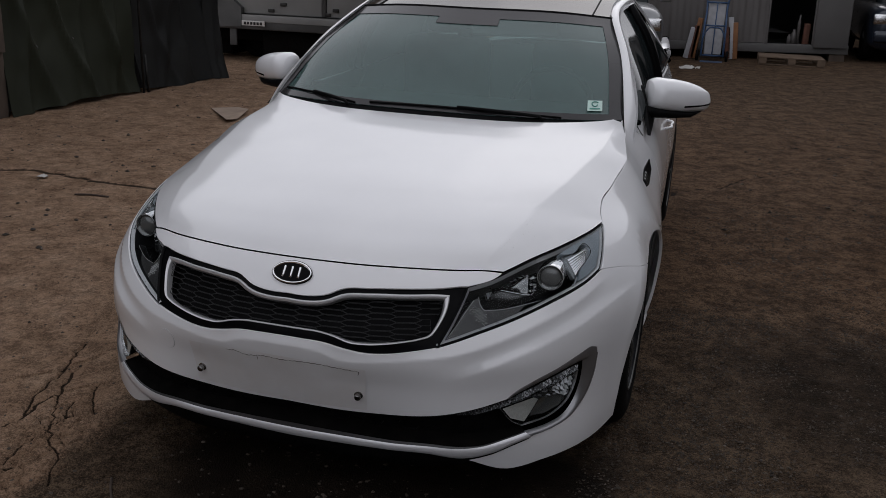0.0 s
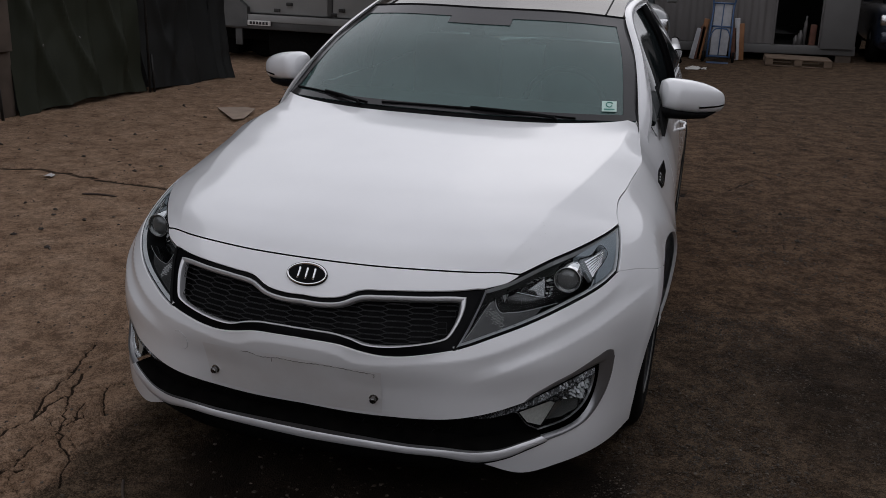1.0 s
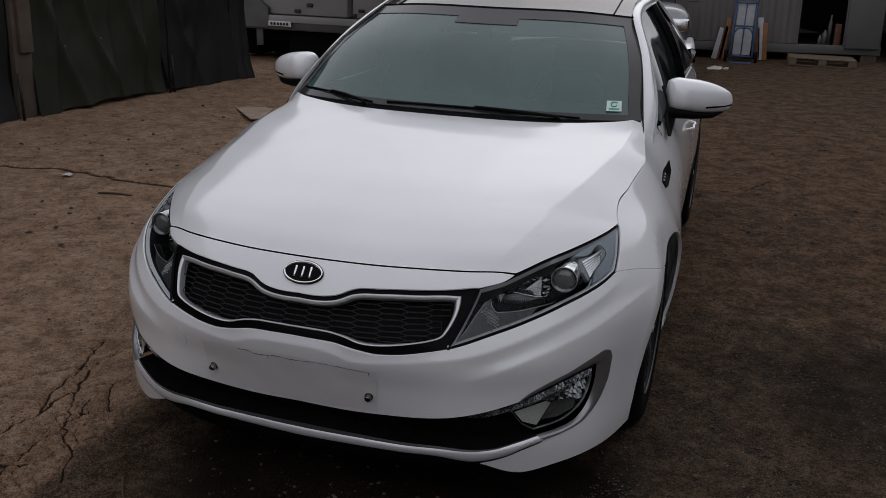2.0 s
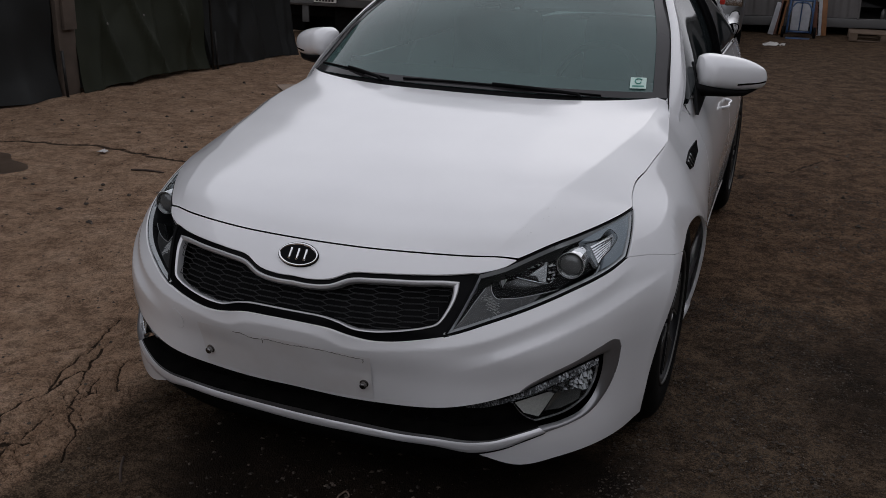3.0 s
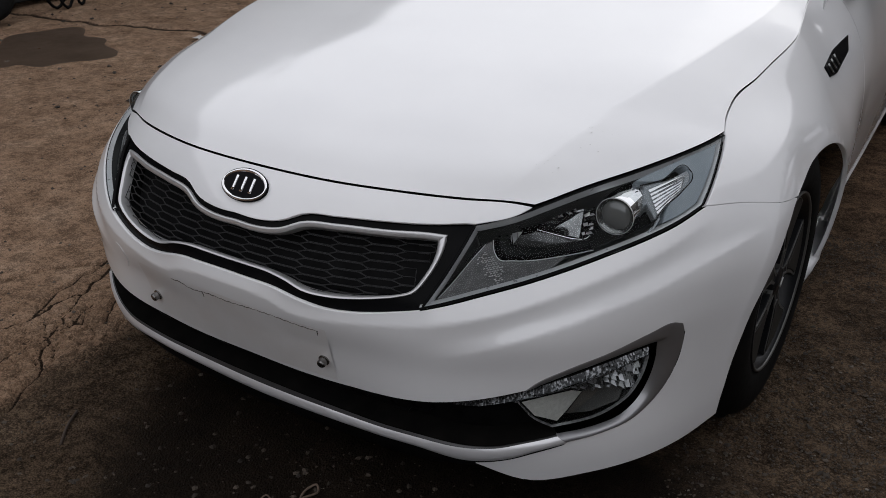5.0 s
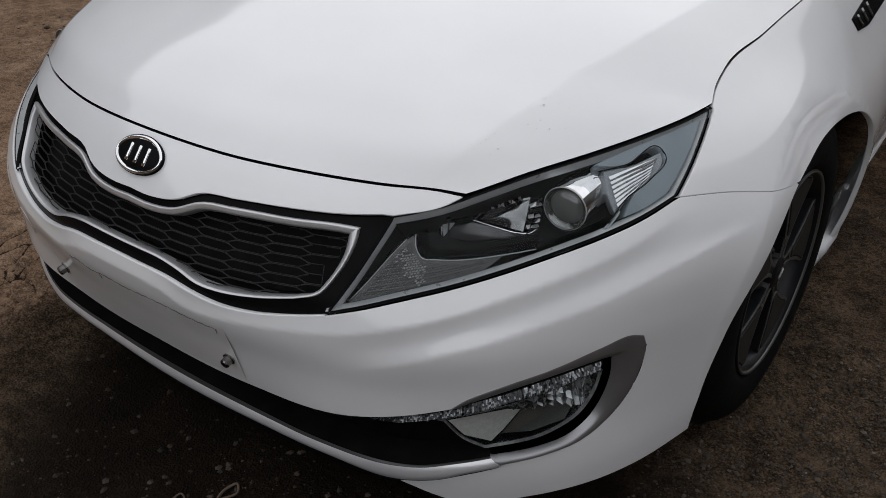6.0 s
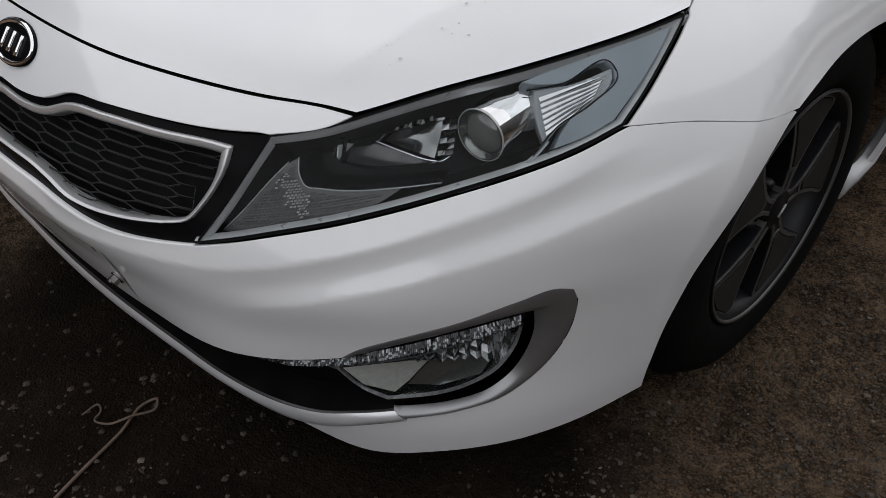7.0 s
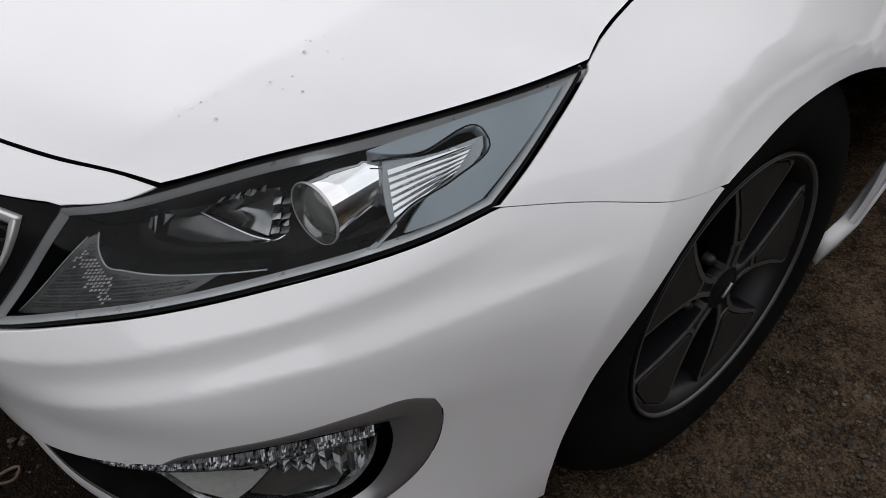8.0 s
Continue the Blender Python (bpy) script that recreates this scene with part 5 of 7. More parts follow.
# wipers
for nm, (xa, ya), pts in (("wiper", (0, 0), [(-0.70, 0.10), (-0.54, 0.09), (-0.40, 0.03), (-0.30, -0.04)]), ("wiper", (0, 0), [(-0.24, 0.00), (0.0, 0.03), (0.25, 0.01), (0.50, -0.05)])):
    line3 = np.array([on_glass(0.5 + x / 1.5, max(0.004, 0.02 + v * 0.34), 0.007)[0] for x, v in pts])
    w = part("wiper", tube(curve_through(line3, 20), np.linspace(0.005, 0.004, 20), 6), BLACK, car, "black wiper blade")
    mid_ = curve_through(line3, 20)
    part("wiper_arm", tube(np.array([mid_[9] + (0, 0, 0.005), mid_[13] + (0, -0.012, 0.004), mid_[17] + (0, -0.018, 0.0), mid_[17] + (0.015, -0.026, -0.014)]), (0.006, 0.007, 0.007, 0.006), 6), BLACK, w)
# roof, pillars, side glass
roof_rear = curve_through([(-0.56, 2.55, 1.355), (0, 2.62, 1.395), (0.56, 2.55, 1.355)], 40)
rl = curve_through([tuple(ws_top[0]), (-0.592, 1.7, 1.395), (-0.56, 2.55, 1.355)], 40)
roof_mid = coons(ws_top + (0, 0.006, 0.002), roof_rear, rl, rl * (-1, 1, 1), 40)
roof_mid[:, :, 2] += 0.035 * np.sin(np.pi * np.linspace(0, 1, 40))[:, None] * (1 - np.linspace(-1, 1, 40) ** 2)[None]
part("roof", sheet(roof_mid, 0.01), ROOF_GLASS, car, "dark brown glass roof panel")
part("roof_seam", tube(roof_mid[0] + (0, -0.002, 0.003), 0.0045, 6), BLACK, car, "black seal between windscreen and roof")
for i in (3, 36):
    part("roof_seam", tube(roof_mid[:26, i] + (0, 0, 0.002), 0.0035, 6), BLACK, car)
part("rear_window", sheet(coons(roof_rear, curve_through([(-0.66, 3.25, 1.06), (0, 3.36, 1.07), (0.66, 3.25, 1.06)], 40), curve_through([(-0.56, 2.55, 1.355), (-0.62, 2.9, 1.23), (-0.66, 3.25, 1.06)], 40), curve_through([(0.56, 2.55, 1.355), (0.62, 2.9, 1.23), (0.66, 3.25, 1.06)], 40), 40), 0.01), DARK_GLASS, car)
lid = np.array([[(x * (0.70 - 0.02 * v), 3.22 + 0.60 * v, 1.055 + 0.02 * v - 0.10 * abs(x) ** 3) for x in np.linspace(-1, 1, 24)] for v in np.linspace(0, 1, 10)])
part("boot_lid", sheet(lid, 0.03), PAINT, car)
for sg in (1, -1):
    base = curve_through([(0.757, 0.492, 0.882), (0.742, 0.565, 0.950), (0.684, 0.88, 1.152), (0.586, 1.240, 1.325), (0.592, 1.7, 1.395), (0.56, 2.55, 1.355), (0.62, 2.9, 1.23), (0.70, 3.25, 1.06)], 60)
    outer = curve_through([(0.787, 0.540, 0.866), (0.786, 0.635, 0.940), (0.716, 0.925, 1.142), (0.617, 1.265, 1.308), (0.628, 1.7, 1.362), (0.612, 2.28, 1.330), (0.694, 2.56, 1.19), (0.775, 2.80, 1.00)], 60)
    P = np.array([base * (1 - t) + outer * t + np.array([0.012, 0, 0.010]) * (4 * t * (1 - t)) * np.clip(np.linspace(0.1, 4.6, 60), 0, 1)[:, None] for t in np.linspace(0, 1, 8)])
    d = sheet(P if sg > 0 else P, 0.01)
    part("pillar_and_rail", d if sg > 0 else mirror(d), PAINT, car)
    # the pillar's foot runs down into the fender
    foot = skin(np.linspace(1.972, 2.100, 8), np.linspace(0.943, 0.880, 8)) - np.array([0.001, 0, 0])
    top_ = np.linspace((0.742, 0.565, 0.950), (0.784, 0.630, 0.940), 8) + np.outer(np.sin(np.linspace(0, np.pi, 8)), (0.004, 0, 0.003)) - np.array([0.003, -0.012, 0.004])
    F = np.array([top_ * (1 - t) + foot * t for t in np.linspace(0, 1, 8)])
    d = sheet(F.transpose(1, 0, 2)[:, ::-1], 0.003)
    part("pillar_foot", d if sg > 0 else mirror(d), PAINT, car)
    belt_line = skin(np.linspace(2.06, 4.18, 60), np.linspace(0.928, 1.000, 60))
    top_line = curve_through([(0.790, 0.665, 0.940), (0.712, 0.945, 1.137), (0.617, 1.280, 1.302), (0.626, 1.7, 1.352), (0.608, 2.24, 1.323), (0.690, 2.52, 1.18), (0.752, 2.73, 1.03)], 60)
    P = np.array([belt_line * (1 - t) + top_line * t + np.array([0.03, 0, 0]) * (4 * t * (1 - t)) - np.array([0.004, 0, 0]) for t in np.linspace(0, 1, 10)])
    d = sheet(P[::-1], 0.006)
    part("side_glass", d if sg > 0 else mirror(d), DARK_GLASS, car, "dark tinted side windows")
    q = belt_line + np.array([0.004, 0, 0.006])
    part("belt_trim", (lambda d: d if sg > 0 else mirror(d))(tube(q[:52], 0.005, 6)), SATIN, car, "bright window sill trim")
    for y in (1.72,):
        a = np.array([P[k][int(60 * 0.47)] for k in range(10)]) + (0.006, 0, 0)
        part("middle_pillar", (lambda d: d if sg > 0 else mirror(d))(tube(a, 0.03, 6)), BLACK_GLOSS, car)
# rear shoulders
for sg in (1, -1):
    ys = np.linspace(2.92, 3.84, 30)
    out_ = skin(SEND + ys - AX, np.full(30, 1.005))
    in_ = np.stack([np.interp(ys, (2.92, 3.1, 3.84), (0.735, 0.71, 0.68)), ys, np.interp(ys, (2.92, 3.25, 3.84), (1.055, 1.075, 1.08))], 1)
    P = np.array([out_ * (1 - t) + in_ * t + np.array([0.03, 0, 0.03]) * (4 * t * (1 - t)) for t in np.linspace(0, 1, 8)])
    d = sheet(P[::-1], 0.006)
    part("rear_shoulder", d if sg > 0 else mirror(d), PAINT, car)
# side vents behind the front wheels
VENT = np.array([(1.785, 0.742), (1.770, 0.768), (1.905, 0.785), (2.045, 0.798), (2.010, 0.763), (1.857, 0.737)])
vent = both("side_vent", skin_panel(inset(VENT, 0.0), 0.003, 0.01, 0.01), BLACK_GLOSS, car, "black side vent with chrome bars")
for v_, sg in zip(vent, (1, -1)):
    for k in range(3):
        q = np.stack([np.linspace(1.812 + 0.040 * k, 1.802 + 0.040 * k, 4), np.linspace(0.745, 0.769 + 0.004 * k, 4)], 1)
        d = tube(off(q[:, 0], q[:, 1], np.full(4, 0.004)), 0.0035, 6)
        part("vent_bar", d if sg > 0 else mirror(d), MIRROR_GREY, v_)


# door mirrors
MIR_X = (-0.125, -0.110, -0.05, 0.01, 0.06, 0.105, 0.132, 0.145)
MIR_TOP = (0.048, 0.056, 0.061, 0.058, 0.050, 0.036, 0.021, 0.003)
MIR_LOW = (-0.048, -0.054, -0.058, -0.058, -0.054, -0.047, -0.038, -0.024)
MIR_DEEP = (0.060, 0.078, 0.088, 0.084, 0.072, 0.052, 0.030, 0.012)


def mirror_shell(n=28, m=30):
    """Rounded housing that tapers outwards, flat towards the rear."""
    P = []
    for x in spline(np.arange(8), np.array(MIR_X), np.linspace(0, 7, m)):
        hi_, lo_, deep = (float(spline(MIR_X, v, np.array([x]))[0]) for v in (MIR_TOP, MIR_LOW, MIR_DEEP))
        mid_, h = (hi_ + lo_) / 2, (hi_ - lo_) / 2
        ring_ = []
        for j in range(n):
            a = 2 * math.pi * j / n
            c, s = math.cos(a), math.sin(a)
            y = -deep * (abs(c) ** 0.75) if c > 0 else 0.028 * abs(c) ** 0.4
            ring_.append((x, y, mid_ + h * math.copysign(abs(s) ** 0.8, s)))
        P.append(ring_)
    vs = [p for r in P for p in r]
    return vs, [f[::-1] for f in grid_faces(m, n, True)] + [tuple(range(n)), tuple((m - 1) * n + i for i in range(n))[::-1]]


def mirror_foot():
    """A black wedge from the door to the underside of the housing."""
    P = []
    for x, z1, th, y0, y1 in ((-0.225, -0.030, 0.060, -0.050, 0.015), (-0.17, -0.036, 0.050, -0.058, 0.02), (-0.11, -0.044, 0.036, -0.066, 0.022), (-0.03, -0.050, 0.026, -0.070, 0.022), (0.05, -0.050, 0.019, -0.060, 0.02), (0.10, -0.040, 0.010, -0.035, 0.012)):
        P.append([(x, y0, z1), (x, y0 - 0.004, z1 - th * 0.5), (x, y0 + 0.008, z1 - th), (x, y1 - 0.008, z1 - th), (x, y1, z1)])
    vs = [p for r in P for p in r]
    return vs, [f[::-1] for f in grid_faces(6, 5, True)] + [tuple(range(5)), tuple(25 + i for i in range(5))[::-1]]


for sg in (1, -1):
    mm = (lambda d: d) if sg > 0 else mirror
    base = pose(0.924, 0.925, 1.018, 0, 4, 27) @ Matrix.Diagonal((1.05, 1.05, 1.14, 1))
    mir = part("door_mirror", mm(moved(mirror_shell(), base)), PAINT, car, "white door mirror with black foot")
    part("mirror_foot", mm(moved(mirror_foot(), base)), BLACK, mir)
    part("mirror_glass", mm(moved(block((-0.10, 0.020, -0.045), (0.055, 0.030, 0.040), 0.004), base)), CHROME, mir)
    slit = np.array([(x, -float(spline(MIR_X, MIR_DEEP, np.array([x]))[0]) * 0.93, z) for x, z in zip(np.linspace(0.005, 0.134, 14), np.linspace(-0.030, -0.016, 14))])
    part("indicator", mm(moved(tube(slit, 0.0038, 6), base)), BLACK_GLOSS, mir, "dark turn indicator slit")
    tri = np.array([(0.838, 0.660, 0.885), (0.834, 0.90, 0.925), (0.772, 0.90, 1.055)])
    part("mirror_sail", mm((np.concatenate([tri, tri + (0.012, 0, 0)]), [(0, 1, 2), (5, 4, 3), (0, 3, 4, 1), (1, 4, 5, 2), (2, 5, 3, 0)])), BLACK, mir, smooth=False)
# cabin
cab = part("cabin_floor", block((-0.70, 0.55, 0.30), (0.70, 3.0, 0.55), 0.03), INTERIOR, car)
dash = np.array([[(x, 0.60 + 0.42 * v, 0.93 + 0.03 * math.sin(v * 3) - 0.10 * max(0, v - 0.75) * 4) for x in np.linspace(-0.70, 0.70, 20)] for v in np.linspace(0, 1, 12)])
part("dashboard", sheet(dash, 0.05), INTERIOR, car)
for x in (-0.36, 0.36):
    seat = part("seat", joined(block((x - 0.24, 1.35, 0.45), (x + 0.24, 1.85, 0.66), 0.05), block((x - 0.24, 1.78, 0.6), (x + 0.24, 1.95, 1.15), 0.06), block((x - 0.13, 1.84, 1.16), (x + 0.13, 1.93, 1.32), 0.04)), INTERIOR, car)
a = np.linspace(0, 2 * np.pi, 40)
part("steering_wheel", tube(np.stack([0.36 + 0.185 * np.cos(a), 1.12 + 0.07 * np.sin(a), 0.90 + 0.17 * np.sin(a)], 1), 0.015, 8), BLACK, car)


# ---- ground ----
G0 = -0.036
m, t, b = nodes_of("bare_ground")
co = t.nodes.new("ShaderNodeTexCoord")
sep = t.nodes.new("ShaderNodeSeparateXYZ")
t.links.new(co.outputs["Object"], sep.inputs["Vector"])


def mth(op, a, b_=None, c=None):
    n = t.nodes.new("ShaderNodeMath")
    n.operation = op
    for i, v in enumerate((a, b_, c)):
        if v is None:
            continue
        if isinstance(v, (int, float)):
            n.inputs[i].default_value = v
        else:
            t.links.new(v, n.inputs[i])
    return n.outputs["Value"]


def mixc(fac, a, b_):
    n = t.nodes.new("ShaderNodeMix")
    n.data_type = "RGBA"
    t.links.new(fac, n.inputs["Factor"])
    for i, v in ((6, a), (7, b_)):
        if isinstance(v, tuple):
            n.inputs[i].default_value = (*v, 1)
        else:
            t.links.new(v, n.inputs[i])
    return n.outputs[2]


big = tex_noise(t, 0.9, 6, 0.6).outputs["Fac"]
mid_n = tex_noise(t, 5.0, 6, 0.65).outputs["Fac"]
fine = tex_noise(t, 55.0, 5, 0.7).outputs["Fac"]
grit = tex_noise(t, 220.0, 3, 0.6).outputs["Fac"]
vor = t.nodes.new("ShaderNodeTexVoronoi")
vor.inputs["Scale"].default_value, vor.inputs["Randomness"].default_value = 190.0, 1.0
t.links.new(co.outputs["Object"], vor.inputs["Vector"])
vsep = t.nodes.new("ShaderNodeSeparateColor")
t.links.new(vor.outputs["Color"], vsep.inputs["Color"])
peb = mth("SUBTRACT", 1.0, mth("MULTIPLY", vor.outputs["Distance"], 1.4))      # grains of unlike tone with dark joints
vor2 = t.nodes.new("ShaderNodeTexVoronoi")
vor2.inputs["Scale"].default_value = 48.0
t.links.new(co.outputs["Object"], vor2.inputs["Vector"])
vsep2 = t.nodes.new("ShaderNodeSeparateColor")
t.links.new(vor2.outputs["Color"], vsep2.inputs["Color"])
clod = tex_noise(t, 17.0, 4, 0.6).outputs["Fac"]
tone = mth("ADD", mth("ADD", mth("MULTIPLY", mth("SUBTRACT", clod, 0.5), 1.5), mth("MULTIPLY", mth("SUBTRACT", vsep2.outputs["Green"], 0.5), 0.38)), mth("ADD", mth("MULTIPLY", vsep.outputs["Red"], 0.55), mth("MULTIPLY", peb, 0.65)))
grain = mth("ADD", mth("MULTIPLY", fine, 0.55), mth("MULTIPLY", grit, 0.45))
earth = ramp(t, mth("ADD", mth("MULTIPLY", mid_n, 0.45), mth("MULTIPLY", grain, 0.55)), [(0.38, (0.032, 0.0220, 0.0148)), (0.48, (0.084, 0.0610, 0.0435)), (0.58, (0.135, 0.1010, 0.0740)), (0.68, (0.22, 0.175, 0.136))]).outputs["Color"]
slab = ramp(t, mth("ADD", mth("MULTIPLY", mid_n, 0.5), mth("MULTIPLY", grain, 0.5)), [(0.36, (0.170, 0.112, 0.077)), (0.48, (0.320, 0.220, 0.159)), (0.56, (0.39, 0.280, 0.210)), (0.68, (0.50, 0.385, 0.31))]).outputs["Color"]
# tone of wet soil; before the car it also holds the shade
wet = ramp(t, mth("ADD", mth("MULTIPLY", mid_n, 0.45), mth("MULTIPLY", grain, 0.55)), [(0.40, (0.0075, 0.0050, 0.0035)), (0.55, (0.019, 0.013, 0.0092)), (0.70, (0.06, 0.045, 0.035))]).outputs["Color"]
wob = mth("MULTIPLY", mth("SUBTRACT", big, 0.5), 0.8)
x_w = mth("ADD", sep.outputs["X"], wob)
y_w = mth("ADD", sep.outputs["Y"], mth("MULTIPLY", mth("SUBTRACT", mid_n, 0.5), 0.9))


def step_(v, lo, hi):
    n = t.nodes.new("ShaderNodeMapRange")
    n.interpolation_type = "SMOOTHSTEP"
    n.inputs["From Min"].default_value, n.inputs["From Max"].default_value = lo, hi
    t.links.new(v, n.inputs["Value"])
    return n.outputs["Result"]


rim_x = mth("ADD", mth("ADD", sep.outputs["X"], mth("MULTIPLY", mth("SUBTRACT", big, 0.5), 0.25)), mth("ADD", mth("MULTIPLY", mth("SUBTRACT", mid_n, 0.5), 0.35), mth("MULTIPLY", sep.outputs["Y"], 0.12)))
is_slab = step_(rim_x, -0.80, -0.94)
dry = ramp(t, mth("ADD", mth("MULTIPLY", mid_n, 0.45), mth("MULTIPLY", grain, 0.55)), [(0.38, (0.038, 0.023, 0.014)), (0.48, (0.115, 0.074, 0.048)), (0.58, (0.175, 0.118, 0.080)), (0.68, (0.27, 0.195, 0.142))]).outputs["Color"]
col = mixc(is_slab, mixc(mth("MULTIPLY", step_(y_w, 0.2, 2.2), mth("SUBTRACT", 1.0, mth("MULTIPLY", step_(y_w, 5.0, 12.0), 0.65))), earth, dry), slab)
shade = t.nodes.new("ShaderNodeMix")
shade.data_type, shade.blend_type = "RGBA", "MULTIPLY"
t.links.new(mth("SUBTRACT", 0.85, mth("MULTIPLY", is_slab, 0.22)), shade.inputs["Factor"])
t.links.new(col, shade.inputs[6])
t.links.new(ramp(t, tone, [(0.15, (0.35, 0.33, 0.31)), (0.45, (0.95, 0.92, 0.89)), (0.75, (1.5, 1.46, 1.42))]).outputs["Color"], shade.inputs[7])
col = shade.outputs[2]
# ellipse before the bumper: wet soil with the car's shade painted in
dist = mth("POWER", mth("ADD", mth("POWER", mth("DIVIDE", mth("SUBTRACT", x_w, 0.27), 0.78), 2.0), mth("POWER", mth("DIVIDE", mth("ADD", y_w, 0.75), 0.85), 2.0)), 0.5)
is_wet_shade = step_(dist, 1.15, 0.75)
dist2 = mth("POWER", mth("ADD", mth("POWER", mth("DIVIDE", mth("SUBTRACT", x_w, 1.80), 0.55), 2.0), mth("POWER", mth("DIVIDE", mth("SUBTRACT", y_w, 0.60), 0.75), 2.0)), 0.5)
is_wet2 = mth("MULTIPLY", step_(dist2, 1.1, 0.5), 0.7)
col = mixc(mth("MAXIMUM", is_wet_shade, is_wet2), col, wet)
crk = t.nodes.new("ShaderNodeAttribute")
crk.attribute_name = "crack"
col = mixc(mth("MULTIPLY", step_(mth("ADD", crk.outputs["Fac"], mth("MULTIPLY", mth("SUBTRACT", fine, 0.5), 0.9)), 0.58, 0.82), 0.92), col, (0.010, 0.007, 0.005))
warm = t.nodes.new("ShaderNodeMix")
warm.data_type, warm.blend_type = "RGBA", "MULTIPLY"
warm.inputs["Factor"].default_value = 1.0
t.links.new(col, warm.inputs[6])
warm.inputs[7].default_value = (0.745, 0.712, 0.655, 1)
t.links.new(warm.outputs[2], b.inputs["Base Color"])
t.links.new(mth("SUBTRACT", 0.92, mth("MULTIPLY", is_wet_shade, 0.25)), b.inputs["Roughness"])
b.inputs["Specular IOR Level"].default_value = 0.08
bump(t, b, mth("ADD", mth("MULTIPLY", fine, 0.82), mth("MULTIPLY", peb, 0.18)), 1.0, 0.020)
GROUND = m

gx = np.unique(np.concatenate([[-600, -120, -40, -20, -12, -9], np.arange(-7, -1.9, 0.05), np.arange(-1.9, -0.6, 0.006), np.arange(-0.6, 0.1, 0.009), np.arange(0.1, 2.6, 0.025), np.arange(2.6, 6, 0.1), [8, 12, 20, 40, 120, 600]]).round(4))
gy = np.unique(np.concatenate([[-600, -120, -40, -15, -9, -6, -4, -3], np.arange(-2.4, -1.4, 0.025), np.arange(-1.5, 0.1, 0.006), np.arange(0.1, 0.5, 0.02), np.arange(0.5, 3.2, 0.025), np.arange(3.2, 9, 0.1), np.arange(9, 20, 0.4), [30, 60, 120, 600]]).round(4))
GX, GY = np.meshgrid(gx, gy)
rng = np.random.default_rng(4)


def wander(points, wild=0.035, step=0.03, seed=1):
    """A jagged line through the given ones."""
    r = np.random.default_rng(seed)
    p = np.asarray(points, float)
    k = np.concatenate([[0], np.cumsum(np.linalg.norm(np.diff(p, axis=0), axis=1))])
    n = max(3, int(k[-1] / step))
    q = np.stack([np.interp(np.linspace(0, k[-1], n), k, p[:, i]) for i in range(2)], 1)
    return q + np.cumsum(r.normal(0, wild * 0.25, q.shape), 0) * 0.35 + r.normal(0, wild * 0.22, q.shape)


def line_distance(px_, py_, path):
    best = np.full(px_.shape, 9.0)
    for (x0, y0), (x1, y1) in zip(path[:-1], path[1:]):
        dx, dy = x1 - x0, y1 - y0
        k = np.clip(((px_ - x0) * dx + (py_ - y0) * dy) / (dx * dx + dy * dy + 1e-12), 0, 1)
        best = np.minimum(best, np.hypot(px_ - x0 - k * dx, py_ - y0 - k * dy))
    return best


GZ = G0 + 0.006 * np.array([noise.noise((x * 1.3, y * 1.3, 0)) for x, y in zip(GX.ravel(), GY.ravel())]).reshape(GX.shape) + 0.003 * np.array([noise.noise((x * 9, y * 9, 3)) for x, y in zip(GX.ravel(), GY.ravel())]).reshape(GX.shape)
GZ += 0.007 * np.clip((GX - 0.95) / 0.2, 0, 1) * (GX < 6) * (GY < 9) * np.array([noise.noise((x * 15, y * 15, 9)) if 0.9 < x < 6 and y < 9 else 0.0 for x, y in zip(GX.ravel(), GY.ravel())]).reshape(GX.shape)
rise = np.clip((GY - 8) / 6, 0, 1)
GZ += 0.030 * np.clip(GX, 0, 9) * rise * rise * (3 - 2 * rise)      # the yard rises gently eastwards before the office
crack = np.zeros(GX.shape)
CRACKS = [([(-1.75, -1.6), (-1.52, -1.15), (-1.37, -0.70), (-1.31, -0.50), (-1.19, -0.34), (-1.15, -0.20)], 0.008),
          ([(-0.95, -1.45), (-1.02, -1.02), (-1.09, -0.93), (-1.10, -0.83), (-1.07, -0.73), (-1.08, -0.62), (-1.07, -0.55), (-1.14, -0.40)], 0.010),
          ([(-1.08, -0.72), (-1.15, -0.61), (-1.18, -0.52), (-1.18, -0.43), (-1.23, -0.25), (-1.26, -0.12)], 0.008),
          ([(-0.90, -1.30), (-0.92, -1.05), (-0.94, -0.92), (-0.95, -0.72), (-1.00, -0.60)], 0.0065),
          ([(-0.72, -1.06), (-0.77, -0.98), (-0.78, -0.93), (-0.88, -0.83), (-1.00, -0.63), (-1.05, -0.54)], 0.0065),
          ([(-1.08, -0.55), (-1.03, -0.50), (-0.95, -0.41)], 0.0065), ([(-0.87, -0.64), (-0.94, -0.55), (-0.99, -0.46)], 0.0065)]
for i, (pts, w) in enumerate(CRACKS):
    sel = (GX > -2.2) & (GX < -0.5) & (GY > -1.6) & (GY < 0.2)
    dd = line_distance(GX[sel], GY[sel], wander(pts, 0.030, 0.028, i + 3))
    crack[sel] = np.maximum(crack[sel], np.exp(-(dd / w) ** 2))
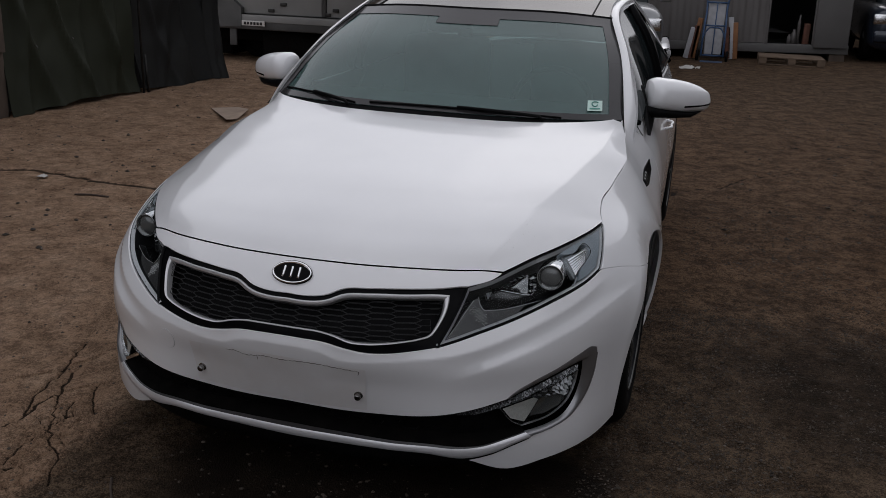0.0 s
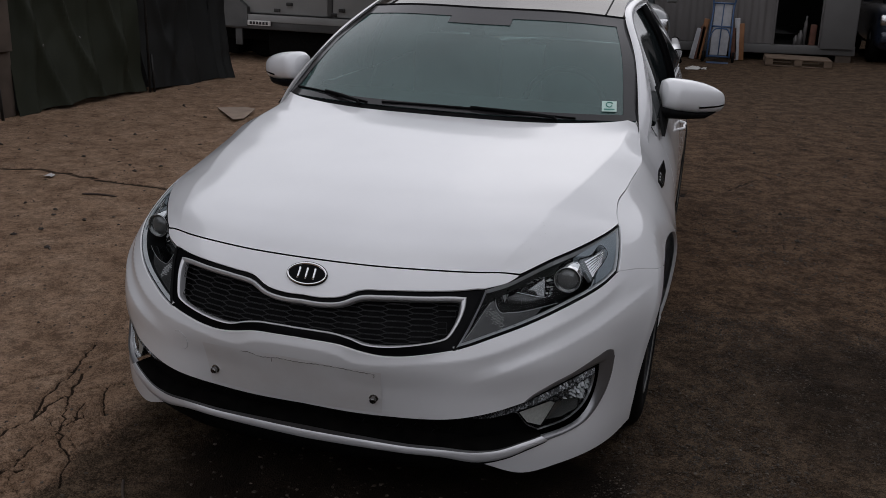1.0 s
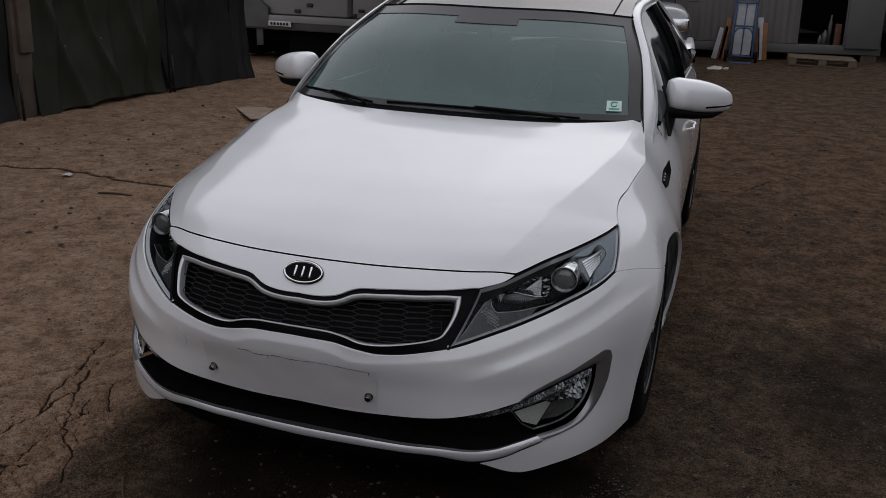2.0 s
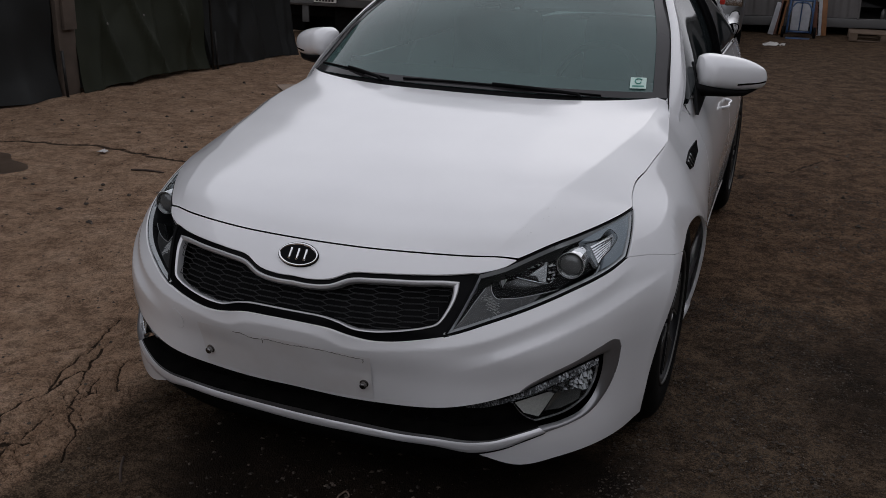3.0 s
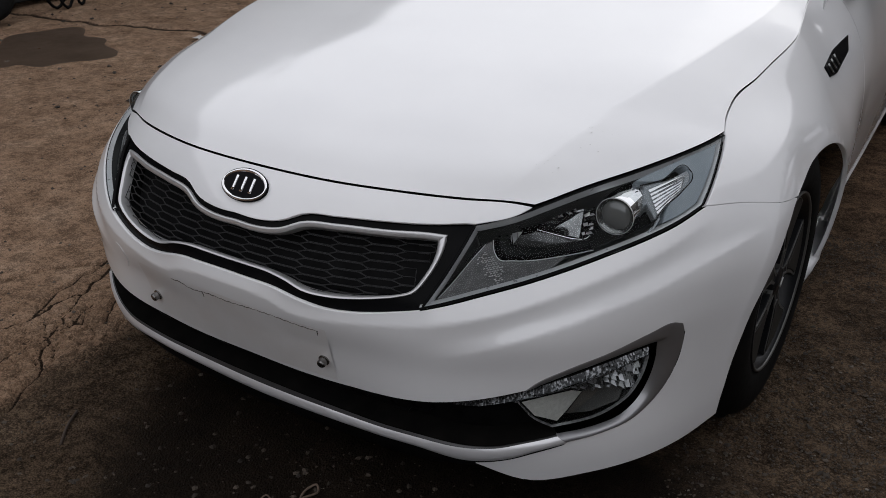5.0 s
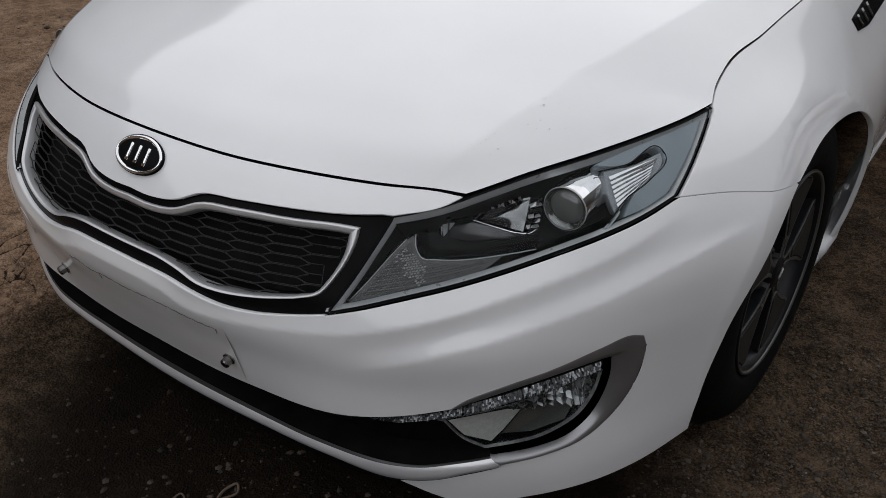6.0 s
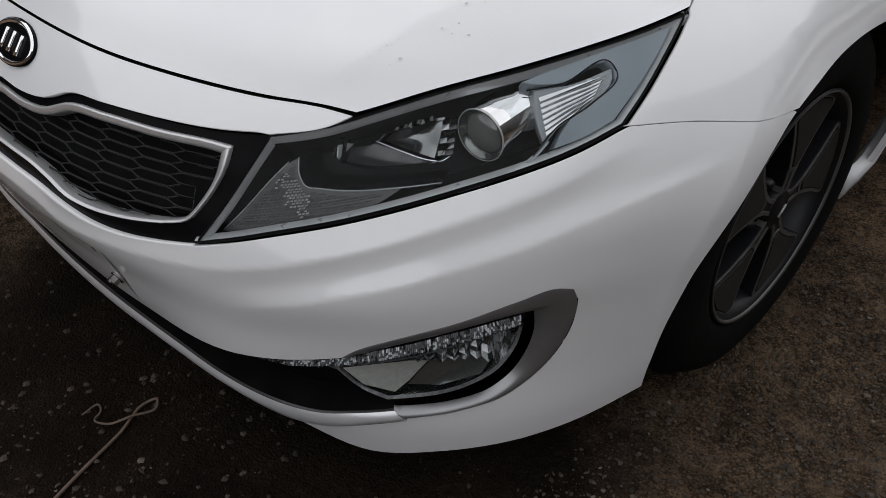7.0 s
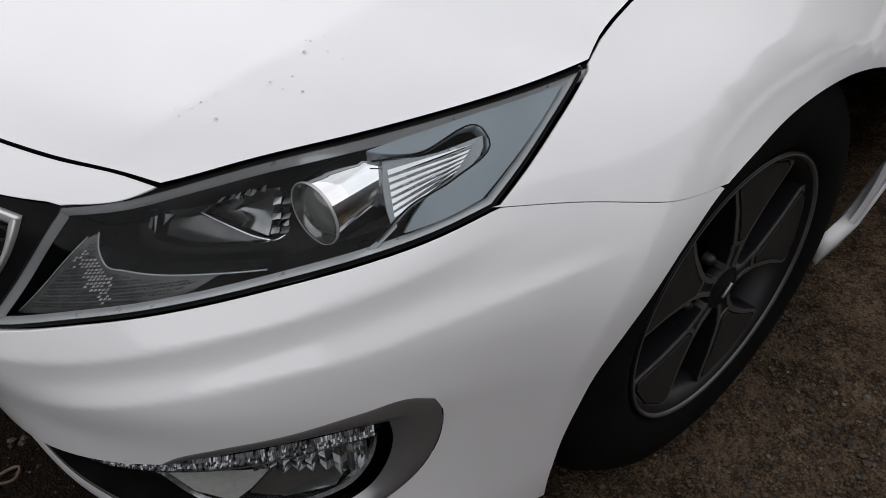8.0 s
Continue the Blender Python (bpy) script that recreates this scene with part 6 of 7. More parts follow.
for i, (pts, w) in enumerate([([(-6, 1.95), (-4.25, 2.24), (-4.05, 2.38), (-3.8, 2.40), (-3.6, 2.47), (-3.19, 2.40), (-2.77, 2.38), (-2.3, 2.33)], 0.045), ([(0.6, 3.3), (0.84, 3.65), (1.03, 3.94), (1.23, 4.04), (1.43, 4.5), (1.8, 4.9)], 0.03)]):
    sel = (GY > 1) & (GY < 5.2)
    dd = line_distance(GX[sel], GY[sel], wander(pts, 0.10, 0.09, i + 20))
    crack[sel] = np.maximum(crack[sel], 0.9 * np.exp(-(dd / w) ** 2))
# crazed plates between the long cracks
sel = (GX > -1.95) & (GX < -0.62) & (GY > -1.4) & (GY < -0.1)
seeds = np.stack([rng.uniform(-2.0, -0.55, 760), rng.uniform(-1.5, 0.0, 760)], 1)
d2 = np.sort(np.hypot(GX[sel][:, None] - seeds[:, 0], GY[sel][:, None] - seeds[:, 1]), axis=1)[:, :2]
edge_d = d2[:, 1] - d2[:, 0]
patchy = np.array([noise.noise((x * 3.1, y * 3.1, 17)) for x, y in zip(GX[sel], GY[sel])])
mask = np.clip(1.5 - np.abs(GX[sel] + 0.92) / 0.17, 0, 1) * np.clip(1.6 - np.abs(GY[sel] + 0.85) / 0.45, 0, 1) * np.clip(0.8 + 1.3 * patchy, 0, 1)
crack[sel] = np.maximum(crack[sel], 1.0 * mask * np.exp(-(edge_d / 0.0055) ** 2))
GZ = GZ - 0.016 * crack
# tyre prints: shallow slanting grooves pressed into the soil beside the slab
sel = (GX > -0.90) & (GX < -0.30) & (GY > -1.4) & (GY < -0.4)
along, over = GY[sel] + 0.25 * GX[sel], GX[sel] + 0.10 * GY[sel]
bed = np.exp(-((over + 0.70) / 0.085) ** 2) * np.clip(1.6 - np.abs(along + 0.98) / 0.26, 0, 1)
GZ[sel] -= 0.006 * bed * (np.abs(np.sin(over * np.pi / 0.030)) ** 0.6 * 0.8 + 0.35 * (np.sin(along * 2 * np.pi / 0.045 + 3 * np.sin(over * 60)) > 0.5))
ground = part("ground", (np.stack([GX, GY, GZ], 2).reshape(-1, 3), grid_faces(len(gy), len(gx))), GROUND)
at_ = ground.data.attributes.new("crack", "FLOAT", "POINT")
at_.data.foreach_set("value", crack.ravel().astype(np.float32))
tagged(ground, "brown packed earth and worn concrete with cracks and gravel", "ground", "", "structure")

# loose stones
m, t, b = nodes_of("gravel")
geo = t.nodes.new("ShaderNodeNewGeometry")
c = ramp(t, geo.outputs["Random Per Island"], [(0.0, (0.018, 0.013, 0.009)), (0.65, (0.052, 0.039, 0.028)), (0.965, (0.080, 0.062, 0.047)), (1.0, (0.16, 0.135, 0.112))])
t.links.new(c.outputs["Color"], b.inputs["Base Color"])
b.inputs["Roughness"].default_value = 0.85
GRAVEL = m
oct_v = np.array([(1, 0, 0), (-1, 0, 0), (0, 1, 0), (0, -1, 0), (0, 0, 1), (0, 0, -0.6), (0.6, 0.6, 0.5), (-0.6, 0.6, 0.45), (-0.6, -0.6, 0.5), (0.6, -0.6, 0.45)])
oct_f = [(4, 0, 6), (4, 6, 2), (4, 2, 7), (4, 7, 1), (4, 1, 8), (4, 8, 3), (4, 3, 9), (4, 9, 0), (0, 2, 6), (2, 1, 7), (1, 3, 8), (3, 0, 9), (5, 2, 0), (5, 1, 2), (5, 3, 1), (5, 0, 3)]


def scatter(name, label, boxes, size, seed):
    r = np.random.default_rng(seed)
    V, F, k = [], [], 0
    nv = len(oct_v)
    faces = np.array(oct_f)
    for (x0, x1, y0, y1, n) in boxes:
        x, y = r.uniform(x0, x1, n), r.uniform(y0, y1, n)
        clump = np.array([noise.noise((a * 2.2, b_ * 2.2, 7)) for a, b_ in zip(x, y)])
        keep = clump > r.uniform(-0.55, 0.45, n)                     # stones lie in drifts
        x, y = x[keep], y[keep]
        n = len(x)
        sc = np.minimum(size * (0.35 + r.pareto(2.6, n)), size * 2.3)
        a = r.uniform(0, 6.3, n)
        v = oct_v[None] * (1 + r.normal(0, 0.18, (n, nv, 3))) * sc[:, None, None] * np.stack([np.ones(n), r.uniform(0.55, 1, n), r.uniform(0.45, 0.75, n)], 1)[:, None, :]
        ca, sa = np.cos(a)[:, None], np.sin(a)[:, None]
        v = np.stack([v[..., 0] * ca - v[..., 1] * sa + x[:, None], v[..., 0] * sa + v[..., 1] * ca + y[:, None], v[..., 2] + G0 + sc[:, None] * 0.12], 2)
        V.append(v.reshape(-1, 3))
        F.append((faces[None] + (np.arange(n) * nv)[:, None, None] + k).reshape(-1, 3))
        k += n * nv
    return tagged(part(name, (np.concatenate(V), np.concatenate(F)), GRAVEL, smooth=False), label, "gravel", "", "stuff")


scatter("grit", "fine brown grit scattered over the earth", [(0.80, 2.6, -1.3, 1.2, 90000)], 0.0021, 6)
scatter("gravel", "small brown and grey stones scattered over the earth", [(0.85, 2.6, -1.3, 0.9, 9000), (1.0, 3.6, 0.9, 3.5, 22000), (1.3, 5.0, 3.5, 8.0, 7000), (-0.6, 1.0, -1.7, -0.55, 2600), (-3.0, -0.6, -1.5, 1.5, 3000), (-5.2, -1.0, 1.5, 7.5, 3000)], 0.0035, 5)
scatter("stones", "dark and pale stones lying about the yard", [(1.2, 7.0, 2.6, 9.0, 2600), (-5.2, -1.0, 0.6, 8.0, 1500)], 0.0085, 9)
scatter("pebbles", "pale pebbles and crumbs of concrete in dark soil", [(-0.40, 0.05, -1.30, -0.80, 420), (0.05, 0.9, -1.3, -0.7, 150), (-1.5, -0.6, -1.3, -0.6, 90), (0.95, 2.4, -1.0, 1.5, 160)], 0.0034, 8)

# ---- yard things ----
CORD = plain("dirty_cord", (0.10, 0.07, 0.052), (0.16, 0.115, 0.085), 0.85, 0, 60, 0, 0.05, 0.4, 400, 0.001)
cord_pts = [(0.260, -1.300, G0 + 0.004), (0.215, -1.140, G0 + 0.006), (0.185, -1.040, G0 + 0.005), (0.165, -0.960, G0 + 0.006), (0.140, -0.885, G0 + 0.008), (0.150, -0.868, G0 + 0.012), (0.166, -0.880, G0 + 0.010), (0.155, -0.925, G0 + 0.016), (0.128, -0.965, G0 + 0.006), (0.100, -0.975, G0 + 0.004), (0.090, -0.955, G0 + 0.004), (0.075, -0.950, G0 + 0.006), (0.072, -0.985, G0 + 0.004)]
tagged(part("cord", tube(curve_through(cord_pts, 90), np.interp(np.linspace(0, 1, 90), [0, 0.5, 1], [0.0036, 0.0032, 0.0018]), 8), CORD), "dirty beige cord lying in a loop on the soil", "cord")
CARD = plain("cardboard", (0.22, 0.16, 0.12), (0.30, 0.23, 0.175), 0.85, 0, 6)
k = np.array([(-4.04, 5.52), (-3.47, 4.84), (-3.46, 5.04), (-3.60, 5.54), (-3.82, 5.72)])
n = len(k)
vs = [(x, y, G0 + 0.010 + 0.02 * (i % 2)) for i, (x, y) in enumerate(k)] + [(x, y, G0 + 0.016 + 0.02 * (i % 2)) for i, (x, y) in enumerate(k)]
tagged(part("cardboard_sheet", (vs, [tuple(range(n))[::-1], tuple(range(n, 2 * n))] + [(i, (i + 1) % n, n + (i + 1) % n, n + i) for i in range(n)]), CARD, smooth=False), "torn brown cardboard sheet lying on the ground", "cardboard")
PAPER = plain("dirty_paper", (0.42, 0.40, 0.38), (0.56, 0.54, 0.52), 0.8, 0, 12)


def crumple(cx, cy, w, d, h, seed):
    r = np.random.default_rng(seed)
    P = np.array([[(cx + w * (i / 7 - 0.5) + r.normal(0, w * 0.02), cy + d * (j / 5 - 0.5) + r.normal(0, d * 0.03), G0 + 0.012 + h * abs(noise.noise((i * 0.5, j * 0.6, seed))) * (0.3 + math.sin(math.pi * i / 7))) for i in range(8)] for j in range(6)])
    return sheet(P, 0.004)


tagged(part("paper_scrap", crumple(0.66, 13.9, 0.36, 0.5, 0.09, 2), PAPER), "crumpled white sheet lying on the earth", "paper")
tagged(part("paper_scrap", crumple(-3.42, 2.18, 0.07, 0.05, 0.02, 5), PAPER), "small white scrap on the cracked concrete", "paper")
TWIG = plain("dry_twig", (0.03, 0.02, 0.014), (0.06, 0.04, 0.03), 0.9, 0, 40)
tagged(part("twig", tube(curve_through([(-2.90, 1.86, G0 + 0.006), (-2.78, 1.88, G0 + 0.012), (-2.66, 1.89, G0 + 0.006)], 10), 0.007, 6), TWIG), "dark dry twig on the concrete", "twig")
tagged(part("twig", tube(curve_through([(-0.552, -0.975, G0 + 0.004), (-0.515, -1.03, G0 + 0.009), (-0.470, -1.085, G0 + 0.004)], 10), 0.004, 6), TWIG), "dark dry twig in the soil before the car", "twig")
WATER = plain("wet_patch", (0.050, 0.033, 0.022), (0.085, 0.058, 0.041), 0.35, 0, 4, 0, 0.1, 0.15, 40, 0.003)
a = np.linspace(0, 2 * np.pi, 50, endpoint=False)
pr_ = 1 + 0.18 * np.sin(3 * a + 1) + 0.10 * np.sin(7 * a)
rings = [np.stack([-4.08 + q * 0.48 * pr_ * np.cos(a) - q * 0.10 * np.sin(a), 1.42 + q * 0.52 * pr_ * np.sin(a), np.full(50, G0 + 0.0065 - 0.006 * (q > 0.95))], 1) for q in (0.02, 0.5, 0.9, 1.0)]
tagged(part("puddle", (np.concatenate(rings), grid_faces(4, 50, True)), WATER), "dark wet patch on the concrete", "puddle", "", "structure")

# tarpaulin wall
TARP = plain("green_tarpaulin", (0.015, 0.0170, 0.0105), (0.027, 0.0300, 0.0200), 0.6, 0, 1.5, 0, 0.1, 0.3, 90, 0.002, 0.15)
TARP2 = plain("black_green_tarpaulin", (0.011, 0.0115, 0.0112), (0.019, 0.0198, 0.0195), 0.55, 0, 1.5, 0, 0.1, 0.3, 90, 0.002, 0.15)
BOARD = plain("weathered_board", (0.055, 0.040, 0.030), (0.10, 0.075, 0.058), 0.85, 0, 4)
IRON = plain("dark_iron", (0.02, 0.019, 0.018), (0.04, 0.038, 0.036), 0.6, 0.6, 20)


def tarp(y0, y1, z1, seed, folds):
    """A hanging sheet in the plane of the wall, with slanting folds and a loose hem."""
    n, m_ = int((y1 - y0) / 0.035), 70
    Y, Z = np.meshgrid(np.linspace(y0, y1, n), np.linspace(0, 1, m_))
    X = np.zeros(Y.shape)
    for (c0, slope, w, amp) in folds:
        c = c0 + slope * (Z * z1)
        X += amp * np.exp(-((Y - c) / w) ** 2)
    X += 0.05 * np.array([noise.noise((y * 1.1, z * 1.6, seed)) for y, z in zip(Y.ravel(), (Z * z1).ravel())]).reshape(Y.shape)
    X += 0.030 * np.abs(np.array([noise.noise((y * 2.1 - z * 1.4, z * 1.1 + y * 0.5, seed + 9)) for y, z in zip(Y.ravel(), (Z * z1).ravel())]).reshape(Y.shape))
    X += 0.022 * np.array([noise.noise((y * 3.1 + z, z * 2.3, seed + 3)) for y, z in zip(Y.ravel(), (Z * z1).ravel())]).reshape(Y.shape)
    X += 0.03 * (1 - Z) ** 6 * np.sin(Y * 9 + seed) + 0.10 * (1 - Z) ** 10
    hem = G0 + 0.03 + 0.03 * np.sin(Y * 2.3 + seed)
    return sheet(np.stack([-5.47 + X, Y, hem + Z * (z1 - hem)], 2), 0.006)


# wall and tarpaulins rise out of view to darken the hood's left reflection
wall = tagged(part("wall_west", block((-5.95, -10.4, -0.05), (-5.62, 8.3, 4.2)), IRON), "dark yard wall behind the tarpaulins", "wall", "", "structure")
tg = "tarpaulins along the wall"
tagged(part("tarpaulin", tarp(4.10, 6.18, 4.0, 2, [(4.75, -0.35, 0.06, 0.06), (5.35, -0.42, 0.05, 0.07), (5.25, 0.05, 0.05, 0.05), (4.35, 0.12, 0.05, 0.05), (5.95, -0.35, 0.06, 0.07), (5.75, 0.10, 0.05, 0.04)]), TARP), "dark green tarpaulin with slanting folds", "tarpaulin", tg)
tagged(part("tarpaulin", tarp(6.22, 7.80, 4.0, 7, [(6.7, 0.25, 0.08, 0.04), (7.35, -0.2, 0.07, 0.035), (7.0, -0.5, 0.06, 0.03)]), TARP2), "blackish tarpaulin hanging smooth to the ground", "tarpaulin", tg)
tagged(part("tarpaulin", tarp(7.78, 8.16, 4.0, 11, [(7.88, 0.02, 0.05, 0.08), (8.03, -0.03, 0.05, 0.10)]), TARP2), "loose dark flap at the end of the wall", "tarpaulin", tg)
tagged(part("tarpaulin", tarp(0.2, 3.86, 4.0, 15, [(1.0, 0.2, 0.12, 0.07), (1.8, -0.2, 0.1, 0.09), (2.8, 0.25, 0.1, 0.06)]), TARP2), "dark tarpaulin beside the weathered post", "tarpaulin", tg)
for py in (3.90,):
    post = thing("wall_post", "weathered brown board standing against the tarpaulin wall", "post", at=(-5.36, py, G0))
    part("board", block((-0.10, -0.01, 0.0), (-0.04, 0.21, 3.3), 0.006), BOARD, post)
    part("batten", block((-0.04, 0.04, 0.62), (0.0, 0.20, 3.0), 0.006), BOARD, post)
for (y, z0, z1) in ((6.29, 0.0, 0.40), (6.20, 0.0, 3.3), (3.86, 0.0, 0.40)):
    tagged(part("iron_rod", tube([(-5.33, y, G0 + z0), (-5.34, y, z1 / 2), (-5.36, y + 0.01, z1)], 0.014, 8), IRON), "thin dark iron rod against the tarpaulin", "rod", "rods")
for i, (y, z) in enumerate(((4.52, 0.61), (5.07, 0.66), (5.71, 0.63))):
    a = np.linspace(0, 2 * np.pi, 16)
    tagged(part("eyelet", tube(np.stack([np.full(16, -5.36), y + 0.009 * np.cos(a), z + 0.009 * np.sin(a)], 1), 0.0030, 6), STEEL), "small steel eyelet in the tarpaulin", "eyelet", "eyelets")
ty = thing("old_tyre", "worn black tyre lying against the wall", "tyre", at=(-4.98, 1.60, 0.30))
part("tread", lathe([(0.17, -0.08), (0.19, -0.095), (0.27, -0.10), (0.305, -0.085), (0.312, -0.04), (0.312, 0.04), (0.305, 0.085), (0.27, 0.10), (0.19, 0.095), (0.17, 0.08), (0.17, -0.08)], 48), RUBBER, ty)
ty.rotation_euler = (0, radians(-14), radians(18))
for i, (y, dy) in enumerate(((2.15, 0.45), (2.35, 0.35), (2.02, 0.6))):
    q = [(-5.22 + 0.05 * i, y, 1.4), (-5.15, y + 0.05, 0.7), (-5.05 - 0.03 * i, y + dy * 0.5, G0 + 0.012), (-5.12, y + dy, 0.55), (-5.25, y + dy + 0.08, 1.4)]
    tagged(part("cable", tube(curve_through(q, 40), 0.012, 6), RUBBER), "black cable hanging in a loop on the wall", "cable", "cables")

# box truck
TRUCK = plain("truck_white_panel", (0.15, 0.148, 0.145), (0.21, 0.208, 0.20), 0.45, 0, 1.2)
RAIL = plain("truck_grey_rail", (0.055, 0.055, 0.055), (0.085, 0.085, 0.083), 0.5, 0.5, 3)
tx, tyy = -7.35, 10.0
truck = thing("box_truck", "white box truck with grey rear rail and dark underside", "truck", at=(-0.09, 0, -0.14))
part("side_panel", block((tx + 0.55, tyy, 0.86), (-4.66, tyy + 0.08, 3.2), 0.01), TRUCK, truck)
part("side_panel", block((-4.58, tyy, 0.86), (-3.2, tyy + 0.08, 3.2), 0.01), TRUCK, truck)
part("post", block((-4.655, tyy - 0.02, 0.86), (-4.585, tyy + 0.06, 3.2), 0.01), RAIL, truck)
part("box", block((tx + 0.3, tyy + 0.09, 0.80), (-2.0, tyy + 2.2, 3.2), 0.02), TRUCK, truck)
part("rail", block((tx + 0.3, tyy - 0.06, 0.62), (-2.4, tyy + 0.10, 0.84), 0.015), RAIL, truck)
part("rail_lip", block((tx + 0.6, tyy - 0.075, 0.74), (-2.4, tyy - 0.055, 0.845), 0.005), TRUCK, truck)
cpts = [(tx + 0.45, 0.64), (tx + 0.45, 1.6), (tx + 0.95, 1.6), (tx + 1.02, 1.22), (tx + 1.37, 0.95), (tx + 1.37, 0.66)]
n = len(cpts)
part("corner_guard", ([(x, tyy - 0.09, z) for x, z in cpts] + [(x, tyy + 0.06, z) for x, z in cpts], [tuple(range(n)), tuple(range(n, 2 * n))[::-1]] + [(i, n + i, n + (i + 1) % n, (i + 1) % n) for i in range(n)]), RAIL, truck, smooth=False)
pl = part("number_plate", block((-5.97, tyy - 0.10, 0.680), (-5.58, tyy - 0.078, 0.755), 0.004), PAPER, truck, "white plate with dark bars")
for i in range(6):
    part("plate_bar", block((-5.93 + 0.055 * i, tyy - 0.106, 0.697), (-5.895 + 0.055 * i, tyy - 0.099, 0.738)), IRON, pl)
for (x, z) in ((-5.5, 0.92), (-5.29, 1.02), (-4.42, 0.97), (-4.55, 0.90)):
    part("latch", block((x - 0.05, tyy - 0.03, z - 0.025), (x + 0.05, tyy, z + 0.025), 0.008), IRON, truck)
part("mudflap", block((-6.25, tyy + 0.02, 0.36), (-6.13, tyy + 0.05, 0.64), 0.006), RAIL, truck)
part("chassis", block((tx + 0.3, tyy + 0.35, 0.42), (-2.5, tyy + 1.6, 0.80), 0.03), LINER, truck)
# three dark pieces added to stand for the shade under the truck
part("shade_block_middle", block((-5.75, tyy + 0.15, 0.20), (-3.9, tyy + 0.6, 0.60), 0.05), LINER, truck)
part("shade_block_side", block((-7.0, tyy + 0.55, 0.16), (-6.5, tyy + 1.5, 0.60), 0.05), LINER, truck)
part("shade_sheet", block((tx + 0.3, tyy + 1.7, 0.13), (-2.5, tyy + 1.75, 0.60), 0.01), LINER, truck)
for x in (-6.2, -3.2):
    part("truck_wheel", moved(lathe([(0.10, -0.10), (0.36, -0.12), (0.40, -0.09), (0.40, 0.09), (0.36, 0.12), (0.10, 0.10)], 32), pose(x, tyy + 1.0, 0.505, 0, 0, 90)), RUBBER, truck)

# container office
STEELWALL = plain("pale_steel_wall", (0.092, 0.083, 0.080), (0.128, 0.118, 0.114), 0.5, 0.1, 0.8)
STEELDOOR = plain("grey_steel_door", (0.075, 0.072, 0.07), (0.105, 0.10, 0.098), 0.5, 0.1, 1.2)
cy0 = 16.25
office = thing("site_office", "pale grey corrugated steel container office with open door", "container")
office.rotation_euler = (0, radians(-1.4), 0)


def corrugated(x0, x1, z0, z1):
    n = max(8, int((x1 - x0) / 0.02))
    xs = np.linspace(x0, x1, n)
    prof = cy0 + 0.010 * np.clip(2.2 * np.sin(2 * np.pi * xs / 0.26), -1, 1)
    return sheet(np.array([np.stack([xs, prof, np.full(n, z)], 1) for z in (z0, z1)]), 0.0)


part("wall_panel", corrugated(-3.5, 2.02, 0.30, 2.9), STEELWALL, office)
part("wall_panel", corrugated(2.88, 3.50, 0.30, 2.9), STEELWALL, office)
part("header", block((2.02, cy0 - 0.03, 2.35), (2.88, cy0 + 0.03, 2.9)), STEELWALL, office)
for x in (2.00, 2.85):
    part("door_jamb", block((x, cy0 - 0.05, 0.28), (x + 0.035, cy0 + 0.05, 2.38), 0.006), STEELWALL, office)
part("base_beam", block((-3.5, cy0 - 0.03, 0.12), (3.53, cy0 + 0.10, 0.29), 0.01), STEELDOOR, office)
part("door_leaf", block((2.88, cy0 - 0.10, 0.24), (3.50, cy0 - 0.055, 2.3), 0.01), STEELDOOR, office, "open grey steel door leaf")
part("roof_sheet", block((-3.6, cy0 - 0.1, 2.9), (3.8, cy0 + 5.0, 3.0)), STEELWALL, office)
part("back_wall", block((-3.5, cy0 + 4.9, 0.12), (3.53, cy0 + 5.0, 2.9)), STEELDOOR, office)
part("inner_floor", block((-3.5, cy0 + 0.10, 0.12), (3.53, cy0 + 4.9, 0.26)), IRON, office)
for x in (-3.5, 3.47):
    part("end_wall", block((x, cy0 + 0.10, 0.12), (x + 0.06, cy0 + 4.9, 2.9)), STEELDOOR, office)
for x in (-2.2, 0.75, 3.20):
    part("foot_block", block((x, cy0, G0), (x + 0.28, cy0 + 0.5, 0.12), 0.01), BOARD, office)
for (x, w, h, d) in ((2.52, 0.10, 0.30, 0.0), (2.60, 0.07, 0.58, 0.06), (2.44, 0.08, 0.20, 0.02)):
    tagged(part("bottle", moved(lathe([(0.001, 0), (w / 2, 0.0), (w / 2, h * 0.75), (w / 4, h * 0.85), (w / 4, h), (0.001, h)], 16), pose(x, cy0 + 0.3 + d, 0.26 + 0.0244 * x, 0, -90, 0)), STEELWALL), "grey container standing inside the doorway", "bottle", "bottles in the doorway")
REDB = plain("rusty_red_box", (0.10, 0.04, 0.025), (0.16, 0.065, 0.04), 0.7, 0, 8)
tagged(part("red_box", block((2.70, cy0 + 0.35, 0.325), (2.82, cy0 + 0.6, 0.74), 0.02), REDB), "reddish carton standing inside the doorway", "box")

# hand truck with boxes
BLUE = plain("blue_enamel_tube", (0.030, 0.065, 0.14), (0.045, 0.09, 0.18), 0.4, 0.1, 10)
BOXW = plain("white_carton", (0.36, 0.36, 0.38), (0.50, 0.50, 0.52), 0.7, 0, 8)
ORANGE = plain("orange_board", (0.20, 0.085, 0.030), (0.28, 0.12, 0.045), 0.6, 0, 8)
hy = 15.3
ht = thing("hand_truck", "blue tubular hand truck leaning on the office wall", "hand truck", at=(1.005, hy, G0 + 0.03))
ht.scale = (0.86, 1.0, 0.95)
